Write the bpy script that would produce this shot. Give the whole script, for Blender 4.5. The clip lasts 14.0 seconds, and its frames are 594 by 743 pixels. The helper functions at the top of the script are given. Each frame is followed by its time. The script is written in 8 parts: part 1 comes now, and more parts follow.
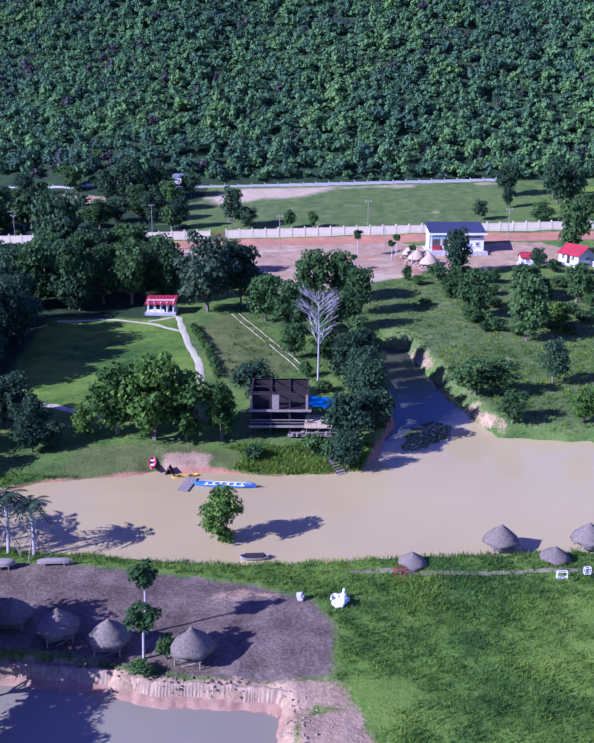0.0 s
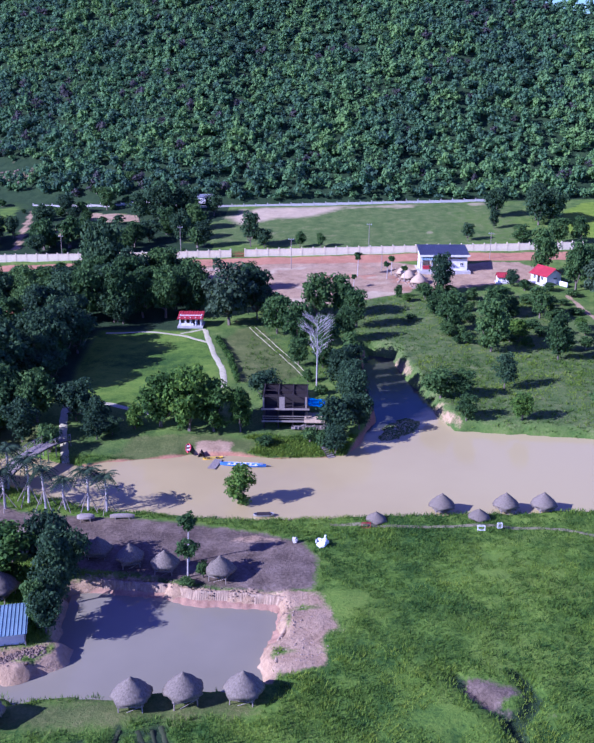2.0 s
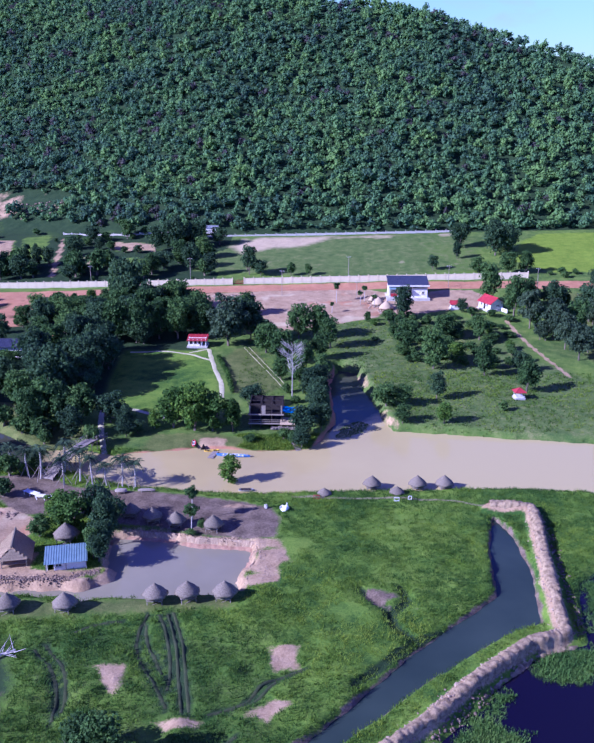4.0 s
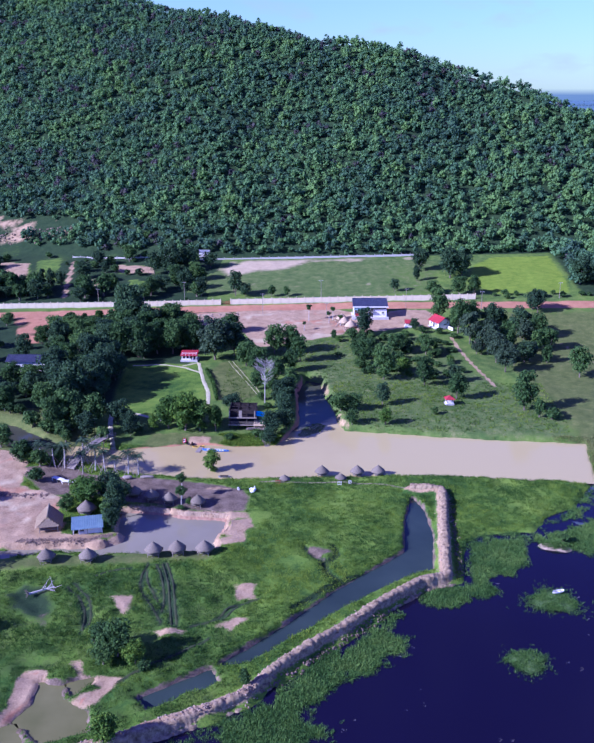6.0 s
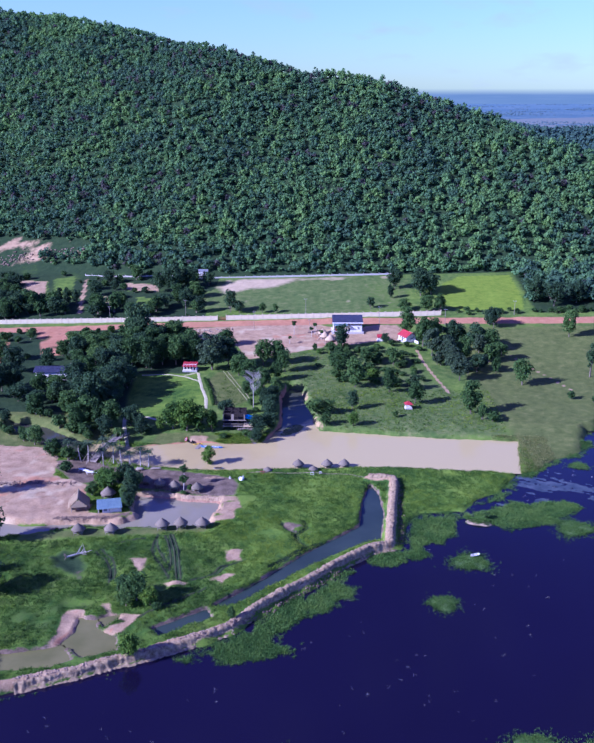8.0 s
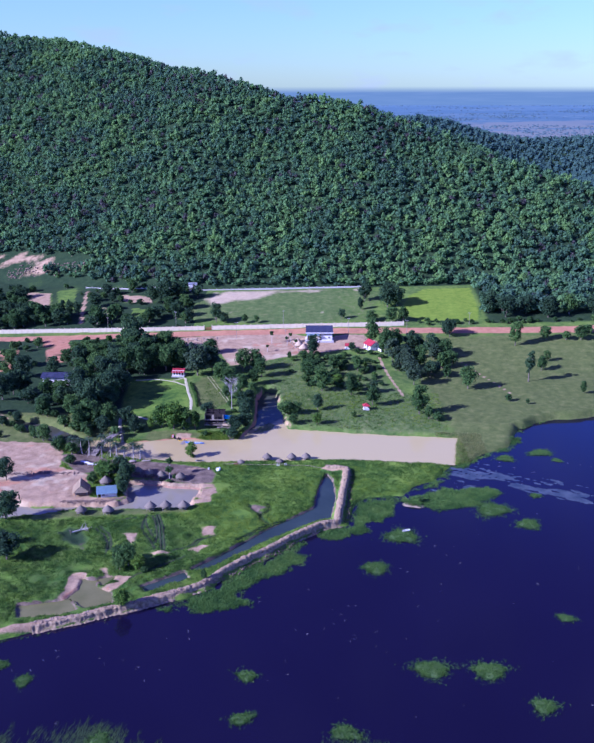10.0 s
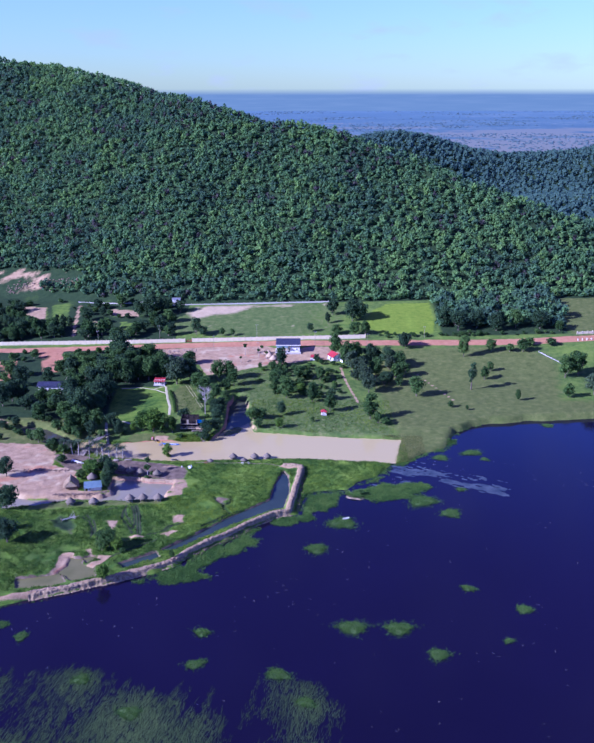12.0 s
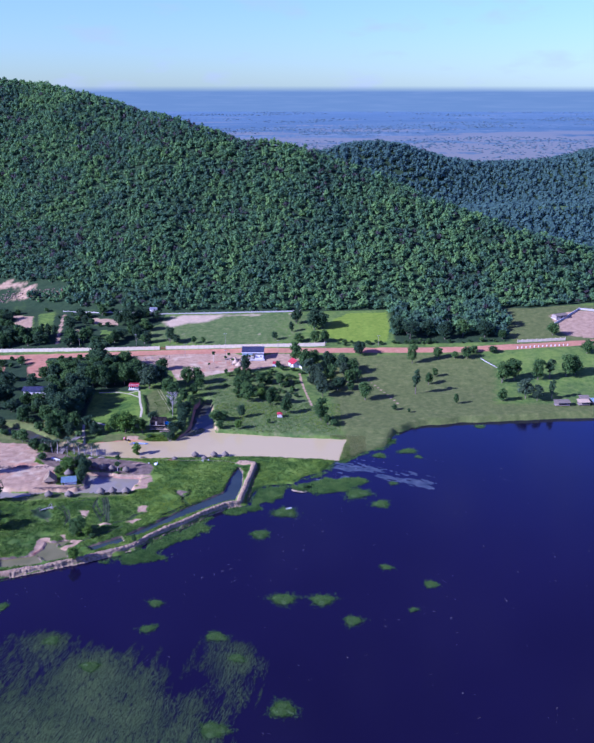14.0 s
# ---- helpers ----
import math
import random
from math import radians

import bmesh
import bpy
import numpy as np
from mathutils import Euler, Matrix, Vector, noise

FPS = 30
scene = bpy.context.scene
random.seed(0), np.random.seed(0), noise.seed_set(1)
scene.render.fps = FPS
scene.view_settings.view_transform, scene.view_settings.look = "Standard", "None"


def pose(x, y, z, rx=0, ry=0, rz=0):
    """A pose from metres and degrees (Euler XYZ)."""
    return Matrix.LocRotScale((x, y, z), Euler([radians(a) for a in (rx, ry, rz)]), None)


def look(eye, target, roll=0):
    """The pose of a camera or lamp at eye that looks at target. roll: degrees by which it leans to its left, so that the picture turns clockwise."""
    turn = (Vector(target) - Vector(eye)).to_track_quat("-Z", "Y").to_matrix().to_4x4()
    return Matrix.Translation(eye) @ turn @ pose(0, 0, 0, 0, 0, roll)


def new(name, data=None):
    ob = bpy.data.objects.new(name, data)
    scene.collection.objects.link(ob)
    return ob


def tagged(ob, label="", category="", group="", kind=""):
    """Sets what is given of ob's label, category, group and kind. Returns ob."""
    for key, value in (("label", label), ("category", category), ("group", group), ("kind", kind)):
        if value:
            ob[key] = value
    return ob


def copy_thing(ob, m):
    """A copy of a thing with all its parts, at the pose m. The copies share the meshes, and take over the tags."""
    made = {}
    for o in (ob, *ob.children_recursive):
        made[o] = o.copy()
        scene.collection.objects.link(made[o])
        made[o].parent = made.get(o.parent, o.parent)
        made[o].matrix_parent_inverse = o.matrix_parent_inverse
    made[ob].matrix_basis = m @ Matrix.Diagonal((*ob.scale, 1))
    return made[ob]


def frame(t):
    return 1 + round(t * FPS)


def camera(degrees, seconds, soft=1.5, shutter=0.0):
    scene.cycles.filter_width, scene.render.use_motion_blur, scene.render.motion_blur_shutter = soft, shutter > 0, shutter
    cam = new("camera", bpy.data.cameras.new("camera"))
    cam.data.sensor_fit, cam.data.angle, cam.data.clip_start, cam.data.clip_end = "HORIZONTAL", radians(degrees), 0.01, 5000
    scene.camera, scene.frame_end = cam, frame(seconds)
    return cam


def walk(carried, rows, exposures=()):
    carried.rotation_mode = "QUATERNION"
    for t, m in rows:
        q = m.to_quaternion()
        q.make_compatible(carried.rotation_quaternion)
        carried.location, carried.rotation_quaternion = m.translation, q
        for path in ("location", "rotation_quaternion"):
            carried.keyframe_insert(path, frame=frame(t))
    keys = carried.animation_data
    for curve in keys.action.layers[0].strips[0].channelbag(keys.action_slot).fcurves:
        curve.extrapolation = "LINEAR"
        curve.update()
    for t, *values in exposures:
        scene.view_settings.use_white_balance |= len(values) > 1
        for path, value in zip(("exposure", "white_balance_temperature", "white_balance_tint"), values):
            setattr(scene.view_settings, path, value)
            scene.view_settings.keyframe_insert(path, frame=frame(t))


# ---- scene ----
cam = camera(36.9, 14.0, 2.0)
# seconds, x, y, z, yaw, pitch, roll
ROWS = [
    (0.0, -0.00, -0.00, 45.00, 0.000, -17.420, 0.170),
    (0.5, 0.19, -3.95, 46.44, -0.069, -17.655, 0.193),
    (1.0, 0.44, -8.73, 48.52, -0.055, -17.798, 0.143),
    (1.5, 1.61, -20.59, 53.02, 0.546, -17.760, 0.141),
    (2.0, 2.82, -32.90, 57.88, 1.229, -17.842, 0.127),
    (2.5, 4.37, -45.09, 62.59, 1.787, -17.882, 0.089),
    (3.0, 6.53, -57.31, 67.73, 2.059, -17.961, 0.078),
    (5.5, 19.67, -116.77, 91.60, 2.005, -17.893, -0.001),
    (6.0, 21.96, -128.79, 96.46, 2.033, -17.907, -0.044),
    (6.5, 24.04, -140.62, 101.08, 2.064, -17.907, -0.085),
    (7.0, 26.06, -152.70, 105.85, 2.054, -17.910, -0.071),
    (7.5, 27.78, -164.82, 110.76, 2.034, -17.894, -0.038),
    (8.0, 29.89, -177.10, 115.83, 2.063, -17.905, -0.102),
    (10.5, 47.04, -235.10, 139.33, 2.044, -18.045, -0.147),
    (11.0, 51.15, -246.73, 144.27, 1.974, -18.008, -0.087),
    (11.5, 55.41, -257.96, 148.83, 1.959, -17.945, -0.088),
    (12.0, 60.12, -269.54, 153.59, 1.917, -17.909, -0.110),
    (12.5, 64.96, -280.95, 158.57, 1.915, -17.938, -0.097),
    (13.0, 70.07, -292.12, 163.48, 1.856, -17.980, -0.065),
    (13.5, 75.60, -302.97, 168.27, 1.822, -18.049, -0.081),
    (14.0, 81.41, -313.13, 173.01, 1.629, -18.082, -0.025),
]
walk(cam, [(t, pose(x, y, z, 90 + pitch, 0, yaw) @ pose(0, 0, 0, 0, 0, roll)) for t, x, y, z, yaw, pitch, roll in ROWS],
     [(0.0, 0.74, 4700, 46), (14.0, 0.74, 4700, 46)])

# ---------------------------------------------------------------- light
SUN_EL, SUN_AZ = 29.0, 246.0          # degrees; azimuth clockwise from +y
world = bpy.data.worlds.new("sky")
scene.world = world
world.use_nodes = True
wn = world.node_tree.nodes
wl = world.node_tree.links
wn.clear()
w_out = wn.new("ShaderNodeOutputWorld")
w_bg = wn.new("ShaderNodeBackground")
w_sky = wn.new("ShaderNodeTexSky")
w_sky.sky_type = "NISHITA"
w_sky.sun_disc = False
w_sky.sun_elevation = radians(SUN_EL)
w_sky.sun_rotation = radians(SUN_AZ)
w_sky.air_density = 1.0
w_sky.dust_density = 0.05
w_sky.ozone_density = 3.0
w_bg.inputs["Strength"].default_value = 0.08
# thin high cloud and, under the horizon, the hazy land that lies past the last fields
w_geo = wn.new("ShaderNodeTexCoord")
w_sep = wn.new("ShaderNodeSeparateXYZ")
wl.new(w_geo.outputs["Generated"], w_sep.inputs[0])
w_map = wn.new("ShaderNodeMapping")
w_map.inputs["Scale"].default_value = (22, 22, 420)
wl.new(w_geo.outputs["Generated"], w_map.inputs["Vector"])
w_noise = wn.new("ShaderNodeTexNoise")
w_noise.inputs["Scale"].default_value = 1.0
w_noise.inputs["Detail"].default_value = 5
wl.new(w_map.outputs[0], w_noise.inputs["Vector"])
w_ramp = wn.new("ShaderNodeValToRGB")
w_ramp.color_ramp.elements[0].position, w_ramp.color_ramp.elements[0].color = 0.45, (1.4, 2.3, 2.7, 1)
w_ramp.color_ramp.elements[1].position, w_ramp.color_ramp.elements[1].color = 0.8, (1.7, 2.6, 2.9, 1)
wl.new(w_noise.outputs["Fac"], w_ramp.inputs[0])
w_edge = wn.new("ShaderNodeMapRange")
w_edge.inputs["From Min"].default_value = -0.0115
w_edge.inputs["From Max"].default_value = -0.005
wl.new(w_sep.outputs["Z"], w_edge.inputs["Value"])
w_cl = wn.new("ShaderNodeTexNoise")
w_cl.inputs["Scale"].default_value = 1.0
w_cl.inputs["Detail"].default_value = 6
w_map2 = wn.new("ShaderNodeMapping")
w_map2.inputs["Scale"].default_value = (14, 14, 46)
wl.new(w_geo.outputs["Generated"], w_map2.inputs["Vector"])
wl.new(w_map2.outputs[0], w_cl.inputs["Vector"])
w_clr = wn.new("ShaderNodeMapRange")
w_clr.inputs["From Min"].default_value, w_clr.inputs["From Max"].default_value = 0.55, 0.8
w_clr.inputs["To Max"].default_value = 0.55
wl.new(w_cl.outputs["Fac"], w_clr.inputs["Value"])
w_cmix = wn.new("ShaderNodeMix")
w_cmix.data_type = "RGBA"
w_cmix.inputs[7].default_value = (4.2, 4.6, 5.0, 1)
wl.new(w_clr.outputs[0], w_cmix.inputs[0])
w_tone = wn.new("ShaderNodeMix")
w_tone.data_type = "RGBA"
w_tone.blend_type = "MULTIPLY"
w_tone.inputs[0].default_value = 1.0
w_hue = wn.new("ShaderNodeValToRGB")
w_he = w_hue.color_ramp.elements
w_he[0].position, w_he[0].color = 0.0, (0.58, 0.80, 0.76, 1)
w_he[1].position, w_he[1].color = 0.10, (0.88, 0.99, 0.83, 1)
w_h3 = w_he.new(0.5)
w_h3.color = (0.88, 0.54, 1.22, 1)
w_h4 = w_he.new(0.2)
w_h4.color = (0.95, 1.10, 1.60, 1)
w_h5 = w_he.new(0.32)
w_h5.color = (0.80, 0.92, 1.75, 1)
wl.new(w_sep.outputs["Z"], w_hue.inputs[0])
wl.new(w_hue.outputs[0], w_tone.inputs[7])
wl.new(w_sky.outputs[0], w_tone.inputs[6])
wl.new(w_tone.outputs[2], w_cmix.inputs[6])
w_mix = wn.new("ShaderNodeMix")
w_mix.data_type = "RGBA"
wl.new(w_edge.outputs[0], w_mix.inputs[0])
wl.new(w_ramp.outputs[0], w_mix.inputs[6])
wl.new(w_cmix.outputs[2], w_mix.inputs[7])
wl.new(w_mix.outputs[2], w_bg.inputs["Color"])
wl.new(w_bg.outputs[0], w_out.inputs[0])

sun = new("sun", bpy.data.lights.new("sun", "SUN"))
sun.data.energy = 5.0
sun.data.angle = radians(0.5)
sun.data.color = (1.0, 0.945, 0.77)
_az, _el = radians(SUN_AZ), radians(SUN_EL)
SUN_DIR = Vector((math.sin(_az) * math.cos(_el), math.cos(_az) * math.cos(_el), math.sin(_el)))
sun.matrix_world = look(SUN_DIR * 400, (0, 0, 0))
scene.view_settings.exposure = 0.0


# ---------------------------------------------------------------- materials
def material(name, rough=0.85, metal=0.0, spec=0.3):
    m = bpy.data.materials.new(name)
    m.use_nodes = True
    b = m.node_tree.nodes["Principled BSDF"]
    b.inputs["Roughness"].default_value = rough
    b.inputs["Metallic"].default_value = metal
    b.inputs["Specular IOR Level"].default_value = spec
    return m, m.node_tree.nodes, m.node_tree.links, b


def coords(nodes, links, scale=(1, 1, 1), space="Object"):
    c = nodes.new("ShaderNodeTexCoord")
    mp = nodes.new("ShaderNodeMapping")
    mp.inputs["Scale"].default_value = scale
    links.new(c.outputs[space], mp.inputs["Vector"])
    return mp.outputs[0]


def noise_node(nodes, links, vec, scale, detail=4, rough=0.6):
    n = nodes.new("ShaderNodeTexNoise")
    n.inputs["Scale"].default_value = scale
    n.inputs["Detail"].default_value = detail
    n.inputs["Roughness"].default_value = rough
    links.new(vec, n.inputs["Vector"])
    return n.outputs["Fac"]


def ramp_node(nodes, links, fac, stops):
    r = nodes.new("ShaderNodeValToRGB")
    e = r.color_ramp.elements
    while len(e) < len(stops):
        e.new(0.5)
    for el, (p, c) in zip(e, stops):
        el.position, el.color = p, (*c, 1)
    links.new(fac, r.inputs[0])
    return r.outputs[0]


def mix_node(nodes, links, fac, a, b, blend="MIX"):
    m = nodes.new("ShaderNodeMix")
    m.data_type = "RGBA"
    m.blend_type = blend
    if isinstance(fac, float):
        m.inputs[0].default_value = fac
    else:
        links.new(fac, m.inputs[0])
    for k, v in ((6, a), (7, b)):
        if isinstance(v, tuple):
            m.inputs[k].default_value = (*v, 1)
        else:
            links.new(v, m.inputs[k])
    return m.outputs[2]


def math_node(nodes, links, op, a, b=0.0, clamp=False):
    m = nodes.new("ShaderNodeMath")
    m.operation = op
    m.use_clamp = clamp
    for k, v in ((0, a), (1, b)):
        if isinstance(v, (int, float)):
            m.inputs[k].default_value = v
        else:
            links.new(v, m.inputs[k])
    return m.outputs[0]


def bump_node(nodes, links, bsdf, height, strength, dist):
    b = nodes.new("ShaderNodeBump")
    b.inputs["Strength"].default_value = strength
    b.inputs["Distance"].default_value = dist
    links.new(height, b.inputs["Height"])
    links.new(b.outputs[0], bsdf.inputs["Normal"])


def plain(name, lo, hi, scale=2.0, rough=0.8, metal=0.0, bump=0.0, stretch=(1, 1, 1), spec=0.3, detail=5, vary=0.0):
    """Two tones of one surface, mixed by noise at two scales."""
    m, n, l, b = material(name, rough, metal, spec)
    v = coords(n, l, stretch)
    f1 = noise_node(n, l, v, scale, detail)
    f2 = noise_node(n, l, v, scale * 7, 3)
    f = math_node(n, l, "ADD", math_node(n, l, "MULTIPLY", f1, 0.65), math_node(n, l, "MULTIPLY", f2, 0.35))
    c = ramp_node(n, l, f, [(0.33, lo), (0.67, hi)])
    if vary:
        o = n.new("ShaderNodeObjectInfo")
        hs = n.new("ShaderNodeHueSaturation")
        l.new(math_node(n, l, "ADD", math_node(n, l, "MULTIPLY", o.outputs["Random"], vary), 1 - vary / 2), hs.inputs["Value"])
        l.new(c, hs.inputs["Color"])
        c = hs.outputs[0]
    l.new(c, b.inputs["Base Color"])
    if bump:
        bump_node(n, l, b, f, 0.6, bump)
    return m


def leaf_material(name, dark, mid, light, per_tree=0.35, per_leaf=0.45, per_tint=0.55):
    """Leaves: tone by leaf, by tree and by patch."""
    m, n, l, b = material(name, 0.72, 0, 0.14)
    g = n.new("ShaderNodeNewGeometry")
    o = n.new("ShaderNodeObjectInfo")
    a = n.new("ShaderNodeAttribute")
    a.attribute_name = "tint"
    f = math_node(n, l, "MULTIPLY", g.outputs["Random Per Island"], per_leaf)
    f = math_node(n, l, "ADD", f, math_node(n, l, "MULTIPLY", o.outputs["Random"], per_tree))
    f = math_node(n, l, "ADD", f, math_node(n, l, "MULTIPLY", a.outputs["Fac"], per_tint), clamp=True)
    c = ramp_node(n, l, f, [(0.1, dark), (0.5, mid), (0.95, light)])
    l.new(c, b.inputs["Base Color"])
    tr = n.new("ShaderNodeBsdfTranslucent")
    l.new(c, tr.inputs["Color"])
    mx = n.new("ShaderNodeMixShader")
    mx.inputs[0].default_value = 0.34
    l.new(b.outputs[0], mx.inputs[1])
    l.new(tr.outputs[0], mx.inputs[2])
    l.new(mx.outputs[0], n["Material Output"].inputs["Surface"])
    return m


M_LEAF = leaf_material("leaves_mid", (0.030, 0.068, 0.024), (0.070, 0.145, 0.040), (0.16, 0.26, 0.06))
M_LEAF_DARK = leaf_material("leaves_dark", (0.024, 0.052, 0.030), (0.052, 0.106, 0.046), (0.10, 0.175, 0.062))
M_LEAF_GREY = leaf_material("leaves_grey", (0.03, 0.055, 0.032), (0.065, 0.11, 0.058), (0.13, 0.19, 0.095))
M_LEAF_LIGHT = leaf_material("leaves_light", (0.034, 0.082, 0.020), (0.092, 0.19, 0.030), (0.25, 0.36, 0.04))
M_FOREST = leaf_material("forest_leaves", (0.072, 0.142, 0.090), (0.116, 0.236, 0.098), (0.176, 0.315, 0.090), 0.0, 0.22, 0.85)
M_FOREST_BARE = leaf_material("bare_twigs", (0.085, 0.085, 0.085), (0.135, 0.125, 0.115), (0.19, 0.18, 0.15), 0.0, 0.4, 0.5)
M_BARK = plain("bark", (0.09, 0.07, 0.055), (0.22, 0.18, 0.15), 3, 0.9, bump=0.02, stretch=(3, 3, 0.6))
M_PALE_BARK = plain("pale_bark", (0.32, 0.29, 0.27), (0.55, 0.5, 0.47), 3, 0.9, stretch=(2, 2, 0.5))
M_THATCH = plain("thatch", (0.085, 0.070, 0.052), (0.25, 0.212, 0.165), 1.3, 0.95, bump=0.05, stretch=(5, 5, 0.7), vary=0.25)
M_THATCH_TAN = plain("tan_thatch", (0.30, 0.22, 0.14), (0.60, 0.47, 0.31), 1.5, 0.95, bump=0.06, stretch=(5, 5, 1.2))
M_WOOD = plain("grey_wood", (0.16, 0.13, 0.11), (0.42, 0.36, 0.31), 4, 0.85, stretch=(4, 4, 0.6))
M_DARKWOOD = plain("dark_wood", (0.018, 0.014, 0.015), (0.055, 0.042, 0.04), 4, 0.8, stretch=(4, 4, 0.6))
M_WHITE = plain("white_paint", (0.66, 0.64, 0.6), (0.85, 0.83, 0.8), 1.2, 0.6)
M_CONCRETE = plain("concrete", (0.36, 0.34, 0.32), (0.58, 0.55, 0.52), 1.2, 0.85, bump=0.01)
M_WALLPAINT = plain("cream_wall", (0.56, 0.48, 0.33), (0.78, 0.70, 0.50), 0.5, 0.8)
M_RED = plain("red_roof_sheet", (0.30, 0.028, 0.04), (0.45, 0.05, 0.065), 0.8, 0.45)
M_BLUE = plain("blue_roof_sheet", (0.13, 0.21, 0.25), (0.22, 0.31, 0.35), 0.7, 0.35)
M_TARP = plain("blue_tarp", (0.005, 0.16, 0.50), (0.01, 0.26, 0.72), 1.2, 0.4)
M_NAVY = plain("navy_roof_sheet", (0.03, 0.033, 0.06), (0.065, 0.07, 0.11), 0.6, 0.4)
M_GLASS = plain("window_dark", (0.02, 0.025, 0.035), (0.05, 0.06, 0.075), 1.0, 0.12, spec=0.5)
M_METAL = plain("galvanised", (0.35, 0.36, 0.38), (0.55, 0.56, 0.58), 2.0, 0.4, metal=0.6)
M_PLASTIC_WHITE = plain("white_plastic", (0.72, 0.72, 0.72), (0.88, 0.88, 0.87), 2.0, 0.35)
M_BOATBLUE = plain("boat_blue", (0.06, 0.17, 0.5), (0.11, 0.27, 0.66), 1.5, 0.4)
M_PINK = plain("kayak_red", (0.55, 0.05, 0.09), (0.75, 0.10, 0.14), 1.5, 0.35)
M_YELLOW = plain("kayak_yellow", (0.6, 0.36, 0.03), (0.8, 0.55, 0.06), 1.5, 0.35)
M_SOIL = plain("rubble_soil", (0.07, 0.05, 0.038), (0.30, 0.215, 0.16), 1.3, 0.95, bump=0.12)
M_PALESOIL = plain("pale_soil", (0.17, 0.12, 0.085), (0.47, 0.36, 0.265), 1.4, 0.95, bump=0.12)
M_RED_EARTH = plain("wet_red_earth", (0.25, 0.14, 0.085), (0.46, 0.29, 0.185), 1.4, 0.8, bump=0.12)
M_BANK = plain("fluted_earth", (0.20, 0.13, 0.08), (0.50, 0.38, 0.25), 1.6, 0.95, bump=0.08, stretch=(1.6, 1.6, 0.35))


def water_material(name, lo, hi, rough, scale, spec=0.5, ripple=0.02):
    m, n, l, b = material(name, rough, 0, spec)
    v = coords(n, l)
    f = noise_node(n, l, v, scale, 4, 0.55)
    l.new(ramp_node(n, l, f, [(0.35, lo), (0.65, hi)]), b.inputs["Base Color"])
    f2 = noise_node(n, l, coords(n, l, (1.0, 2.2, 1)), 0.9, 3)
    bump_node(n, l, b, f2, 0.25, ripple)
    b.inputs["IOR"].default_value = 1.33
    return m


M_POND = water_material("muddy_water", (0.39, 0.31, 0.14), (0.47, 0.375, 0.17), 0.10, 0.03, 0.17)
_n, _l = M_POND.node_tree.nodes, M_POND.node_tree.links
_sep = _n.new("ShaderNodeSeparateXYZ")
_l.new(coords(_n, _l), _sep.inputs[0])
# mud turns paler eastward, mostly sky reflection put into the base colour
_turn = math_node(_n, _l, "ADD", math_node(_n, _l, "MULTIPLY", _sep.outputs["X"], 0.03), math_node(_n, _l, "MULTIPLY", noise_node(_n, _l, coords(_n, _l), 0.06, 3), 0.9))
_turn = math_node(_n, _l, "SUBTRACT", _turn, 0.35, True)
_b = _n["Principled BSDF"]
_col = _b.inputs["Base Color"].links[0].from_socket
_mud_sheen = mix_node(_n, _l, _turn, _col, (0.47, 0.388, 0.18))
# clear dark water, with tree shade put into its tone, stands in the inlet and in the creek, behind a wavering edge
_wav = math_node(_n, _l, "MULTIPLY", math_node(_n, _l, "SUBTRACT", noise_node(_n, _l, coords(_n, _l), 0.16, 4), 0.5), 14.0)
_in = math_node(_n, _l, "ADD", math_node(_n, _l, "SUBTRACT", _sep.outputs["Y"], math_node(_n, _l, "MULTIPLY", _sep.outputs["X"], 1.0)), math_node(_n, _l, "MULTIPLY", _wav, 0.6))
_in = math_node(_n, _l, "MULTIPLY", math_node(_n, _l, "SUBTRACT", _in, 97.0), 0.3, True)
_in = math_node(_n, _l, "MULTIPLY", _in, math_node(_n, _l, "MULTIPLY", math_node(_n, _l, "SUBTRACT", _sep.outputs["X"], 8.0), 0.5, True))
_ck = math_node(_n, _l, "MULTIPLY", math_node(_n, _l, "SUBTRACT", math_node(_n, _l, "ADD", math_node(_n, _l, "MULTIPLY", _sep.outputs["X"], -1.0), _wav), 47.0), 0.25, True)
_clear_shaded = math_node(_n, _l, "MAXIMUM", _in, _ck)
_l.new(mix_node(_n, _l, math_node(_n, _l, "MULTIPLY", _clear_shaded, 0.93), _mud_sheen, (0.030, 0.040, 0.034)), _b.inputs["Base Color"])
M_GREYPOND = water_material("grey_pond_water", (0.225, 0.205, 0.14), (0.275, 0.25, 0.172), 0.08, 0.05, 0.35)
M_CHANNEL = water_material("channel_water", (0.026, 0.042, 0.036), (0.040, 0.060, 0.050), 0.08, 0.05, 0.35)
M_PUDDLE = water_material("puddle_water", (0.13, 0.13, 0.045), (0.185, 0.175, 0.07), 0.1, 0.1, 0.3)
M_LAKE = water_material("lake_water", (0.0056, 0.0042, 0.0155), (0.0072, 0.0054, 0.021), 0.09, 0.01, 0.5, ripple=0.05)


